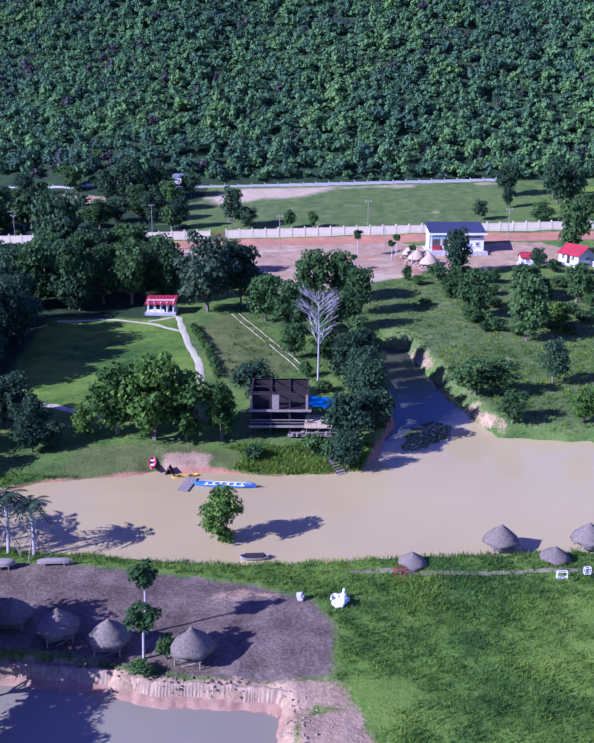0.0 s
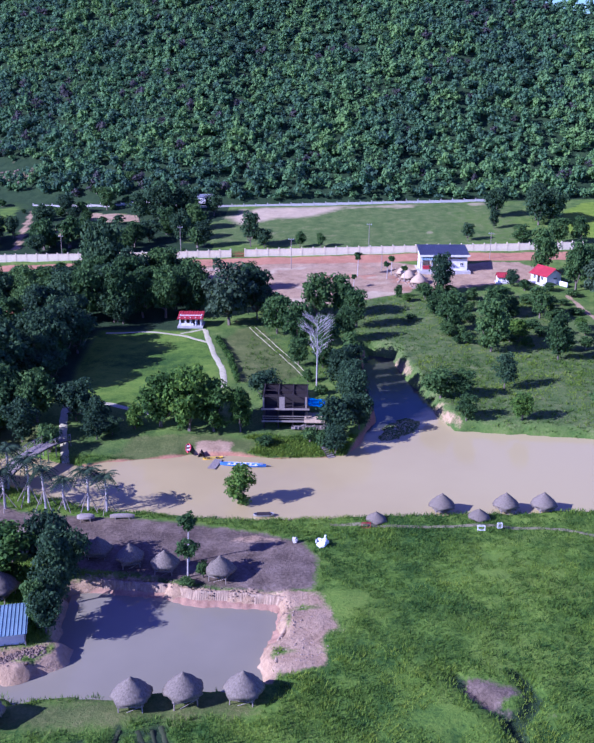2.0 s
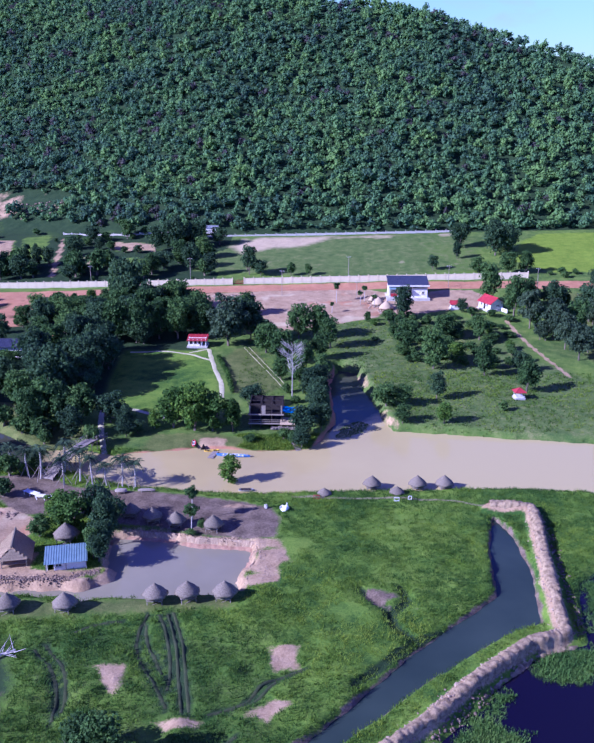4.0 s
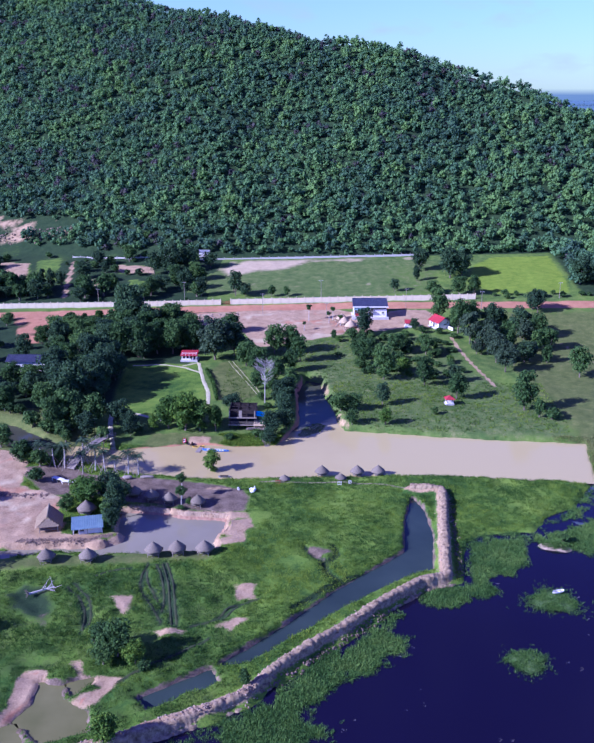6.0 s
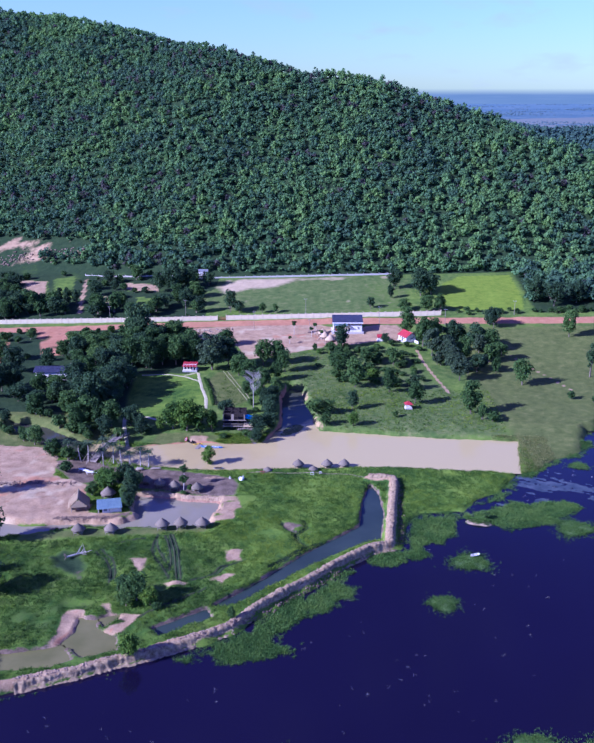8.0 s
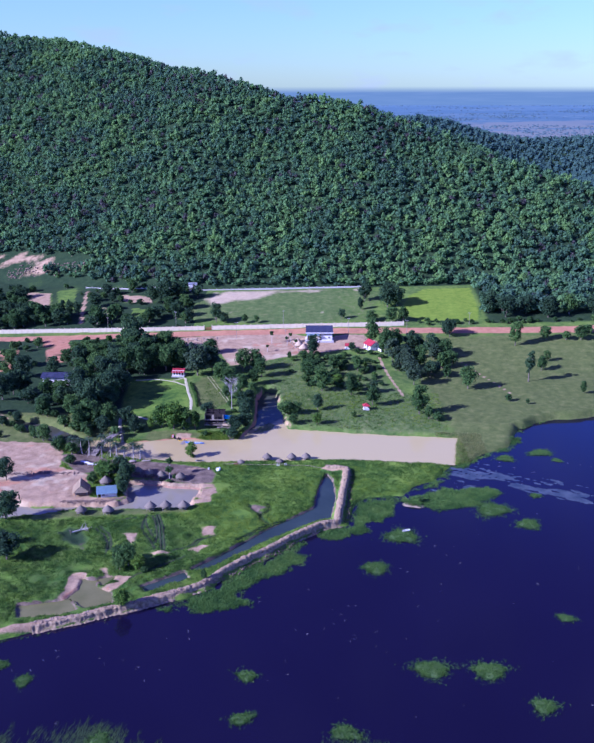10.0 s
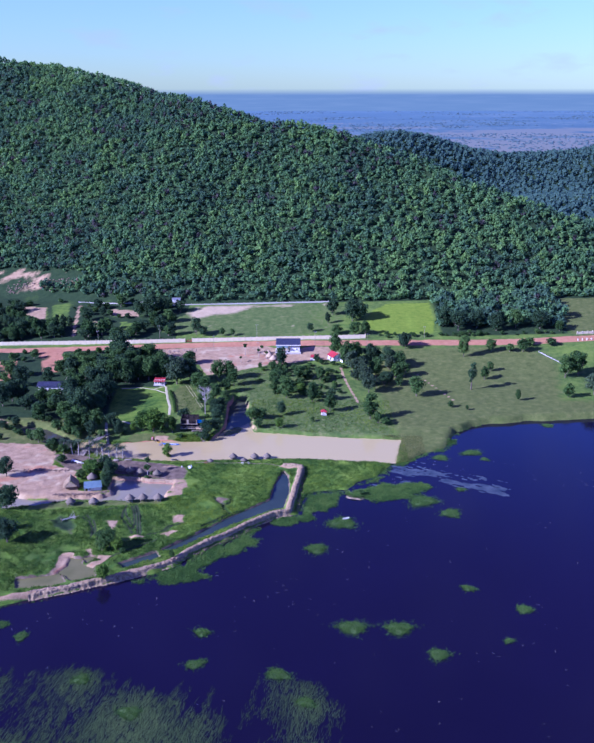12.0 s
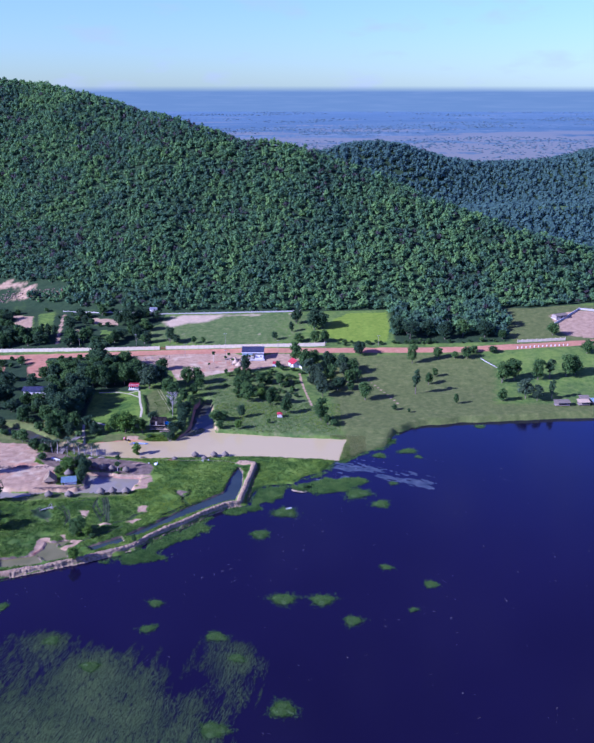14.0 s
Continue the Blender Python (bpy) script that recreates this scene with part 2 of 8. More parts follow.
def ground_material():
    m, n, l, b = material("ground_cover", 0.95, 0, 0.1)
    v = coords(n, l)
    big = noise_node(n, l, v, 0.05, 3)
    mid = noise_node(n, l, v, 0.35, 4)
    fine = noise_node(n, l, v, 2.6, 5, 0.7)
    two = math_node(n, l, "ADD", math_node(n, l, "MULTIPLY", mid, 0.5), math_node(n, l, "MULTIPLY", fine, 0.5))
    edge = math_node(n, l, "MULTIPLY", math_node(n, l, "SUBTRACT", two, 0.5), 1.5)
    lush = ramp_node(n, l, mix_node(n, l, 0.45, two, big), [(0.42, (0.040, 0.096, 0.018)), (0.5, (0.110, 0.195, 0.026)), (0.58, (0.165, 0.250, 0.036))])
    meadow = ramp_node(n, l, two, [(0.36, (0.056, 0.104, 0.028)), (0.52, (0.110, 0.160, 0.044)), (0.68, (0.22, 0.225, 0.09))])
    olive = ramp_node(n, l, two, [(0.34, (0.064, 0.092, 0.024)), (0.53, (0.122, 0.150, 0.042)), (0.70, (0.215, 0.215, 0.075))])
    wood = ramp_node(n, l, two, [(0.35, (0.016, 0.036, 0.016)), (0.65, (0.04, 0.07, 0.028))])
    bright = ramp_node(n, l, two, [(0.34, (0.105, 0.185, 0.018)), (0.66, (0.23, 0.315, 0.035))])
    yard = ramp_node(n, l, two, [(0.36, (0.082, 0.060, 0.044)), (0.5, (0.155, 0.117, 0.085)), (0.64, (0.255, 0.195, 0.145))])
    sand = ramp_node(n, l, two, [(0.32, (0.225, 0.148, 0.086)), (0.5, (0.380, 0.264, 0.156)), (0.68, (0.525, 0.380, 0.230))])
    red = ramp_node(n, l, two, [(0.3, (0.34, 0.15, 0.08)), (0.7, (0.51, 0.27, 0.155))])
    gravel = ramp_node(n, l, two, [(0.3, (0.36, 0.28, 0.165)), (0.7, (0.58, 0.47, 0.30))])
    col = mix_node(n, l, big, meadow, lush)
    for attr, tones in (("cover_a", (lush, meadow, olive)), ("cover_b", (wood, bright, yard)), ("cover_c", (sand, red, gravel))):
        a = n.new("ShaderNodeAttribute")
        a.attribute_name = attr
        s = n.new("ShaderNodeSeparateColor")
        l.new(a.outputs["Color"], s.inputs[0])
        for k, tone in enumerate(tones):
            w = math_node(n, l, "ADD", s.outputs[k], math_node(n, l, "MULTIPLY", edge, 0.25) if tone is gravel or tone is red else edge)
            w = math_node(n, l, "MULTIPLY", math_node(n, l, "SUBTRACT", w, 0.32), 2.8, True)
            w = math_node(n, l, "MULTIPLY", w, math_node(n, l, "MULTIPLY", s.outputs[k], 8.0, True))
            col = mix_node(n, l, w, col, tone)
    l.new(col, b.inputs["Base Color"])
    bump_node(n, l, b, two, 0.8, 0.35)
    return m


M_GROUND = ground_material()


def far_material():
    """Distant plain: fields, woods and pale clearings in long strips, with blue haze in their colours."""
    m, n, l, b = material("hazed_distant_fields", 1.0, 0, 0.0)
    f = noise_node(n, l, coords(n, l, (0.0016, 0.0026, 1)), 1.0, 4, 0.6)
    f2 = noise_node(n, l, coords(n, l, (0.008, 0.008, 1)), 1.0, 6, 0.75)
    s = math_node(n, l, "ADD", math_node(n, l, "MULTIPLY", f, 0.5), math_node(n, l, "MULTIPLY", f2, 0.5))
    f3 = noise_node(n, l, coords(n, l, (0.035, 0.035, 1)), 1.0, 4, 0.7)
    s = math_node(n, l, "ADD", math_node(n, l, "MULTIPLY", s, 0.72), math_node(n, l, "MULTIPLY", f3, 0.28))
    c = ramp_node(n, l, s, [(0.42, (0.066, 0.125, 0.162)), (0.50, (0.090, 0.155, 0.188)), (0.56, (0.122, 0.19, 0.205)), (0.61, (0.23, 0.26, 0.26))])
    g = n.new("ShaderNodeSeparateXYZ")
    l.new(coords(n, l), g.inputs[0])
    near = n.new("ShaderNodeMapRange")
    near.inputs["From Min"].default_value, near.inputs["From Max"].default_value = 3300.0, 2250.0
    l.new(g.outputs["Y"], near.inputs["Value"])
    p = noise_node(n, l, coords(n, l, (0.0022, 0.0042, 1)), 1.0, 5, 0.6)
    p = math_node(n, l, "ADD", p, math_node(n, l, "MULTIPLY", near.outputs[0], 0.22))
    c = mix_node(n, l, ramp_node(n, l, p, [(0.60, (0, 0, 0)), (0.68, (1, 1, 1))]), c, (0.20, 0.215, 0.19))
    # haze thickening with distance, mixed into the base colour along y
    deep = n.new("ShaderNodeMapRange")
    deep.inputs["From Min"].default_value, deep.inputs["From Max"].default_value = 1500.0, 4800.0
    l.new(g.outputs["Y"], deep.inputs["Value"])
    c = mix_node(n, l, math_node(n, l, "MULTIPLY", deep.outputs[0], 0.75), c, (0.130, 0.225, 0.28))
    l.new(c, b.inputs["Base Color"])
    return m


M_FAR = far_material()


# ---------------------------------------------------------------- mesh tools
def mesh_object(name, verts, faces, mat, smooth=False, parent=None, attrs=None):
    me = bpy.data.meshes.new(name)
    verts = np.asarray(verts, dtype=np.float32)
    faces = np.asarray(faces, dtype=np.int32)
    k = faces.shape[1]
    me.vertices.add(len(verts))
    me.vertices.foreach_set("co", verts.ravel())
    me.loops.add(faces.size)
    me.loops.foreach_set("vertex_index", faces.ravel())
    me.polygons.add(len(faces))
    me.polygons.foreach_set("loop_start", np.arange(0, faces.size, k, dtype=np.int32))
    for key, vals in (attrs or {}).items():
        vals = np.asarray(vals, dtype=np.float32)
        if vals.ndim == 1:
            me.attributes.new(key, "FLOAT", "POINT").data.foreach_set("value", vals)
        else:
            me.attributes.new(key, "FLOAT_COLOR", "POINT").data.foreach_set("color", vals.ravel())
    me.update(calc_edges=True)
    if smooth:
        me.polygons.foreach_set("use_smooth", np.ones(len(faces), dtype=bool))
    me.materials.append(mat)
    ob = new(name, me)
    if parent:
        ob.parent = parent
    return ob


def part(name, bm, mat, parent=None, label=""):
    me = bpy.data.meshes.new(name)
    bm.to_mesh(me)
    bm.free()
    me.materials.append(mat)
    ob = new(name, me)
    if parent:
        ob.parent = parent
    return tagged(ob, label)


def box(bm, x, y, z, sx, sy, sz, rz=0.0, rx=0.0, ry=0.0):
    """A box with its middle at x, y, z."""
    r = bmesh.ops.create_cube(bm, size=1.0, matrix=pose(x, y, z, rx, ry, rz) @ Matrix.Diagonal((sx, sy, sz, 1)))
    return r["verts"]


def pole(bm, p, q, r0, r1=None, sides=7):
    """A tapered rod from p to q."""
    p, q = Vector(p), Vector(q)
    d = q - p
    m = Matrix.Translation((p + q) / 2) @ d.to_track_quat("Z", "Y").to_matrix().to_4x4()
    bmesh.ops.create_cone(bm, cap_ends=True, segments=sides, radius1=r0, radius2=r0 if r1 is None else r1, depth=d.length, matrix=m)


def single(name, mat, build, parent=None, label=""):
    bm = bmesh.new()
    build(bm)
    return part(name, bm, mat, parent, label)


def thing(name, at, rz=0.0, label="", category="", group="", s=1.0):
    e = new(name)
    e.empty_display_size = 0.3
    e.matrix_basis = pose(*at, 0, 0, rz) @ Matrix.Diagonal((s, s, s, 1))
    return tagged(e, label, category, group)


# ---------------------------------------------------------------- the lie of the land
_rng = np.random.RandomState(5)
_lat = _rng.rand(128, 128)


def vnoise(x, y, size, shift=0):
    u, v = np.asarray(x, float) / size + shift * 17.3, np.asarray(y, float) / size + shift * 9.7
    i, j = np.floor(u).astype(int), np.floor(v).astype(int)
    a, b = u - i, v - j
    a, b = a * a * (3 - 2 * a), b * b * (3 - 2 * b)
    g = lambda p, q: _lat[p % 128, q % 128]
    return (g(i, j) * (1 - a) + g(i + 1, j) * a) * (1 - b) + (g(i, j + 1) * (1 - a) + g(i + 1, j + 1) * a) * b - 0.5


def sdist(poly, x, y):
    """Distance to a closed outline, negative inside."""
    x, y = np.asarray(x, float), np.asarray(y, float)
    d = np.full(x.shape, 1e9)
    inside = np.zeros(x.shape, bool)
    for (ax, ay), (bx, by) in zip(poly, poly[1:] + poly[:1]):
        ex, ey = bx - ax, by - ay
        t = np.clip(((x - ax) * ex + (y - ay) * ey) / (ex * ex + ey * ey + 1e-9), 0, 1)
        d = np.minimum(d, np.hypot(x - ax - t * ex, y - ay - t * ey))
        if ay != by:
            inside ^= ((ay > y) != (by > y)) & (x < ax + (y - ay) * ex / ey)
    return np.where(inside, -d, d)


def ldist(line, x, y):
    """Distance to an open line."""
    x, y = np.asarray(x, float), np.asarray(y, float)
    d = np.full(x.shape, 1e9)
    for (ax, ay), (bx, by) in zip(line, line[1:]):
        ex, ey = bx - ax, by - ay
        t = np.clip(((x - ax) * ex + (y - ay) * ey) / (ex * ex + ey * ey), 0, 1)
        d = np.minimum(d, np.hypot(x - ax - t * ex, y - ay - t * ey))
    return d


def sstep(a, b, x):
    t = np.clip((x - a) / (b - a), 0, 1)
    return t * t * (3 - 2 * t)


def plain_height(x, y):
    a = np.interp(y, [-100, 100, 108, 116, 150, 175, 195, 232, 270, 298, 360, 1200], [.7, .7, 1.4, 2.4, 3, 3.7, 5, 8, 12, 15, 17, 12])
    return a + np.clip((y - 180) / 50, 0, 1) * 0.027 * np.clip(x, -150, 200) * (1 - sstep(300, 900, y))


CREST_X = [-700, -500, -254, -182, -112, -41, 12, 31, 61, 90, 118, 140, 168, 202, 235, 266, 330, 420, 600]
CREST_Z = [160, 190, 175, 167, 154, 135, 123, 122, 116, 108, 101, 95, 82, 73, 63, 57, 38, 20, 8]


def hill_height(x, y):
    foot = np.interp(x, [-400, -150, -60, 230, 330, 600], [400, 332, 302, 302, 335, 420])
    crest = np.interp(x, CREST_X, CREST_Z)
    crest = crest + 3 * vnoise(x, y, 55, 3)
    slope = 0.57 * (y - foot) + (9 * vnoise(x, y, 75, 1) + 4 * vnoise(x, y, 28, 2)) * sstep(5, 60, y - foot)
    top = foot + (crest - 15) / 0.57
    back = crest - 0.42 * (y - top)
    up = 15 + slope
    k = 4.0
    s = -k * np.log(np.exp(-np.clip(up, -300, 400) / k) + np.exp(-np.clip(back, -300, 400) / k))
    return s, foot


def far_hills(x, y):
    h = 74 * np.exp(-(((x - 150) / 158) ** 2 + ((y - 1000) / 110) ** 2))
    h = h + 112 * np.exp(-(((x - 640) / 200) ** 2 + ((y - 985) / 190) ** 2))
    h = h + 22 * np.exp(-(((x - 360) / 110) ** 2 + ((y - 1020) / 120) ** 2)) + 22 * np.exp(-(((x - 330) / 160) ** 2 + ((y - 690) / 110) ** 2))
    return h + 12 * vnoise(x, y, 110, 5) * np.clip(h / 40, 0, 1)


POND = [(-33, 94.9), (-30.2, 96.9), (-24.8, 97.8), (-17.1, 100), (-10.8, 100.4), (-3.8, 98.8), (3.7, 99.4), (8.9, 100.6), (11.4, 108.2), (14, 117), (13.5, 130),
        (12.4, 146), (15, 158), (20, 156), (20.5, 146), (22.5, 136), (24, 128), (24.7, 119.8), (27.3, 112.6), (36, 111.3), (48.5, 109), (67.7, 106.8), (93.8, 104.7), (89.4, 80.1),
        (76.5, 81.3), (63.9, 82.3), (50, 83.4), (40.9, 83), (25.4, 82), (16.1, 81.1), (7.4, 80.5), (-5.9, 79.1), (-15.5, 80), (-25.5, 81.8), (-30.6, 83.3), (-41.4, 88.8),
        (-47, 90), (-53, 91.8), (-64.8, 98.2), (-78, 109), (-84, 118), (-69.8, 113.2), (-57.5, 102), (-50, 97.2), (-44.5, 98.6)]
SQUARE_POND = [(-64, 33), (-50, 36.6), (-44, 38.8), (-37, 40.6), (-29, 40.2), (-17, 40.8), (-8, 42.2), (-2.6, 43.8), (-3.3, 47.6), (-1.9, 51.5), (-1.6, 56), (-2.4, 57.8),
               (-6.2, 58.2), (-10.6, 58.3), (-13.7, 59.3), (-16.2, 60.4), (-21, 61.3), (-25.5, 60), (-24.6, 52), (-23, 46.8), (-27, 43.6), (-37, 43.4), (-46, 42.5), (-53, 42), (-64, 44)]
CHANNEL = [(43.1, 69.8), (40.5, 57.5), (39.3, 43.3), (24.3, 27.3), (12.2, 11.9), (3.8, 3), (8.7, 3.6), (15.9, 11.6), (27.3, 23.3), (40, 34.4), (44.3, 36.2), (46.1, 52.8), (44.9, 65.5)]
CHANNEL_END = [(-8.7, -6.6), (2.2, 1.5), (4, -2.1), (-6.5, -9.6)]
PUDDLES = [[(-26, -3.2), (-21.9, -3.8), (-21.4, -7.2), (-16.3, -10.3), (-14.8, -14.6), (-21.6, -17.8), (-27.3, -12.6), (-25.2, -8.6)],
           [(-40, -17), (-31.4, -15.2), (-26.9, -13.8), (-23.8, -18.5), (-27.8, -20.9), (-38, -23)],
           [(-21.6, -3.1), (-17.2, -1.5), (-17.3, -2.9), (-19.8, -6.4)]]
SHORE = [(-600, -110), (-120, -58), (-60, -42), (-40, -33.5), (-30, -29.5), (-20.5, -25), (-15.2, -22.2), (-9.4, -20), (-3, -16.2), (3, -12.8), (9.8, -8.4), (14, -3.2), (19.8, 2.6), (26.4, 9.4), (35, 19.6), (44, 28.6), (50.6, 30.6),
         (52.6, 45.4), (56, 51), (68.5, 53), (75, 59.5), (81.5, 65), (86, 72), (89.5, 78), (94, 79), (104, 90), (114, 97), (121, 116), (138, 128), (163, 132), (202, 138), (229, 141),
         (300, 146), (420, 138), (900, 120), (1500, 100), (1500, -1500), (-600, -1500)]
DYKE = [(42.7, 72.8), (50.3, 72.2), (50.0, 66), (48.5, 51.8), (46.6, 31.6), (40.6, 28.9), (33.2, 21.8), (25.3, 12.8), (18.7, 6.5), (13.0, -0.3), (9.0, -6.2), (3.0, -10.3), (-3.8, -14.2), (-10.3, -17.8), (-14.6, -19.7), (-20.8, -22.8), (-26.8, -25.6), (-33, -28), (-60, -37)]


def dyke_shape(x, y):
    d = ldist(DYKE, x, y) + 0.6 * vnoise(x, y, 2.2, 8)
    return 1.15 * (1 - sstep(0.4, 2.0, d))


def height(x, y, micro=True):
    x, y = np.asarray(x, float), np.asarray(y, float)
    p = plain_height(x, y)
    up, foot = hill_height(x, y)
    h = np.maximum(p, np.where(y > foot - 5, up, -99))
    h = np.maximum(h, np.where(y > 560, far_hills(x, y) + p - 4, -99))
    if micro:
        h = h + 0.35 * vnoise(x, y, 6, 6) + 0.16 * vnoise(x, y, 1.7, 7)
    near = (x > -420) & (x < 420) & (y < 320)
    if not near.any():
        return h
    xs, ys, hs = x[near], y[near], h[near]
    hs = hs + dyke_shape(xs, ys)
    for line in RUTS:
        hs = hs - 0.22 * (1 - sstep(0.3, 1.0, ldist(line, xs, ys)))
    for line in DITCHES:
        hs = hs - 0.6 * (1 - sstep(0.2, 1.2, ldist(line, xs, ys)))
    hs = hs - 0.3 * soft_in(FALLEN_HOLLOW, xs, ys, 3.0)
    for poly in (SANDS[5], SANDS[6]):
        hs = hs * (1 - 0.65 * soft_in(poly, xs, ys, 1.6)) + soft_in(poly, xs, ys, 0.8) * 0.30 * np.abs(vnoise(xs * 1.9 - ys * 0.5, ys * 0.4, 1.5, 14))
    hs = hs + (0.30 + 0.55 * sstep(12, 2, xs) * sstep(36, 28, ys)) * vnoise(xs, ys, 2.6, 15) * ((ys < 80) & (sdist(YARD, xs, ys) > 1)) * (1 - 0.85 * np.maximum(soft_in(SANDS[5], xs, ys, 1.2), soft_in(SANDS[6], xs, ys, 1.2)))
    for poly, level, bank, rough in ((POND, 0.3, 2.0, 0.9), (SQUARE_POND, -0.8, 1.1, 1.3), (CHANNEL, -0.2, 1.0, 0.5), (CHANNEL_END, -0.2, 0.8, 0.4),
                                     (PUDDLES[0], -0.1, 0.8, 0.6), (PUDDLES[1], -0.1, 0.8, 0.6), (PUDDLES[2], -0.1, 0.8, 0.5)):
        d = sdist(poly, xs, ys) - (0.8 * (ys > 50) if poly is SQUARE_POND else 0) + rough * vnoise(xs, ys, 2.6, 10) + 0.5 * rough * vnoise(xs, ys, 0.9, 11)
        low = level - 0.5
        hs = np.where(d < bank, low + (hs - low) * sstep(-0.35, bank, d), hs)
    d = sdist(SHORE, xs, ys) + 2 * vnoise(xs, ys, 9, 12) + 1.2 * vnoise(xs, ys, 3, 13)
    hs = np.where(d < 2.6, -1.0 + (hs + 1.0) * sstep(-1.8, 2.6, d), hs)
    h = h.copy()
    h[near] = hs
    return h


def z_at(x, y):
    return float(height(np.array([x]), np.array([y]), False)[0])


# areas of ground cover
YARD = [(-60, 83), (-46, 85.5), (-38.9, 79.5), (-28, 78.2), (-12, 76), (-4.5, 74.2), (1.5, 71.5), (3.4, 67), (2.8, 60.6), (-1, 59.6), (-9, 60.4), (-18.6, 63), (-26, 64), (-34, 68), (-46, 67)]
SANDS = [[(-1.8, 59.6), (3.2, 60.6), (4.6, 56.6), (6, 51.9), (4.1, 46), (0.4, 43.8), (-2.2, 45.2), (-1.2, 50.3), (-0.6, 57.1)],
         [(4, 27.9), (8, 28.2), (8, 23.4), (4.9, 22.2)], [(-19.9, 21.9), (-15.5, 22.7), (-16.2, 16.3)], [(1.7, 12.8), (5.1, 16.5), (7.6, 15.6), (4.6, 12.3)],
         [(-10.4, 11.7), (-2.9, 12), (-8.2, 9.7)], [(-29.5, -0.8), (-26.3, -1.0), (-25.0, -2.9), (-25.6, -6.8), (-26.3, -12.1), (-27.7, -13.9), (-29.6, -14.1), (-29.8, -7.0)],
         [(-22.8, 2.4), (-20.8, 2.6), (-18.6, -1.5), (-16.3, -1.4), (-12.5, -1.8), (-14.1, -6.7), (-16.6, -9.7), (-19.8, -8.0), (-15.6, -4.9), (-18.8, -2.6)], [(-30, 62), (-5, 73.8), (-1, 72), (-8, 71.6)][1:]]
ISLAND_BARE = [(-50, 42.6), (-38, 43.6), (-26, 46.2), (-25.4, 49), (-31, 47.2), (-37, 47.6), (-37.6, 53), (-46, 56), (-53, 52)]
DIRT_WEST = [(-90, 41), (-90, 96), (-70, 95), (-64, 94), (-57, 86), (-54.5, 72), (-41, 66), (-40.1, 62), (-45, 53), (-45.6, 43.4), (-60, 41.5)]
COURT = [(-44, 219), (-34, 225.5), (-14, 227), (23, 228.4), (33, 223), (31.5, 205), (27, 198), (20, 195), (7, 189), (-3.5, 184.4), (-10, 200), (-17, 206), (-37, 213)]
YARD_EAST = [(31, 214), (51, 226), (61, 225), (69, 215), (66, 205), (54, 207), (44, 202.5), (32, 200)]
LAWN = [(-47.5, 166), (-23.5, 166), (-19, 150), (-15.4, 129), (-26, 115.4), (-36.9, 119), (-43, 124), (-46, 140)]
ROAD = [(-240, 226), (-119, 227), (-88, 228), (-56, 229.3), (-15, 230.8), (34, 231.6), (82, 230), (135, 228), (172, 227.2), (208, 231), (256, 239), (380, 262)]
PATHS = [([(-22.9, 167), (-19.6, 152.2), (-15.8, 137.4), (-14.5, 127)], 0.85), ([(-20.8, 157), (-28.2, 162.8), (-37.7, 164.7), (-46.1, 163.8)], 0.65),
         ([(-36.5, 96), (-39.6, 105.8), (-42.2, 117.6), (-41.2, 122), (-36.9, 119.8), (-30.6, 116.7), (-25.5, 114)], 0.9), ([(-28.2, 164), (-22.5, 168)], 0.6)]
TRACKS = [([(-104, 306), (-101, 287), (-97, 265), (-93.6, 249)], 1.5), ([(68.6, 196), (69.6, 185.7), (72.6, 168.2), (76.5, 147)], 0.8),
          ([(108, 190), (118, 168), (124, 152)], 0.5)]
FIELD_NORTH = [(-40, 254), (-28, 299), (68, 300), (74, 278), (68, 245), (20, 241), (-9, 248)]
SAND_NORTH = [(-30, 286), (-18, 299), (16, 299), (9, 290), (1, 283), (-12, 281), (-23, 273)]
FIELD_EAST = [(90, 284), (100, 296), (127, 296), (126.5, 257), (124, 243), (94, 243), (83, 258)]
MEADOW = [(92, 108), (90, 131), (84, 190), (92, 222), (176, 222), (188, 200), (179, 154), (300, 152), (300, 139), (229, 135), (163, 127), (138, 124), (124, 116), (116, 95), (94, 76)]
PARK = [(-3, 190), (62, 197), (72, 160), (90, 131), (92, 107), (67, 108), (49, 110), (27, 114), (24, 128), (22, 140), (14, 165)]
DIRT_NW = [(-190, 360), (-156, 355), (-150, 352), (-113, 342), (-110.5, 334.5), (-134, 336.5), (-138, 331), (-166, 338), (-190, 342)]
QUARRY = [(238, 288), (262, 298), (290, 290), (285, 246), (257, 245), (242, 249)]
ROAD_WEST = [([(-96, 228), (-88.6, 207), (-72.7, 179.4)], 0.9)]
RED_WEST = [[(-109, 226), (-94, 226), (-88, 207), (-83, 187), (-94, 187), (-100, 205)], [(-126, 206), (-114.6, 208), (-107.5, 178), (-116, 170)]]
WEST_BARE = [[(-142, 307), (-126, 303), (-120, 279), (-128, 277)], [(-81.4, 296.3), (-62.2, 291.6), (-60.0, 280.8), (-76.3, 283.5)], [(-89, 278), (-80.6, 267), (-76, 253), (-81, 260)],
             [(-52, 280.5), (-45, 279), (-45, 271.6), (-50, 273.5)]]
WEST_GREEN = [[(-127, 311), (-111, 313), (-100, 270), (-115, 274)], [(-73, 276), (-58, 271), (-55, 258), (-68, 255)]]
SCRUB = [(-88, 214), (-86, 222), (-62, 223), (-58, 196), (-64, 178), (-71, 180)]
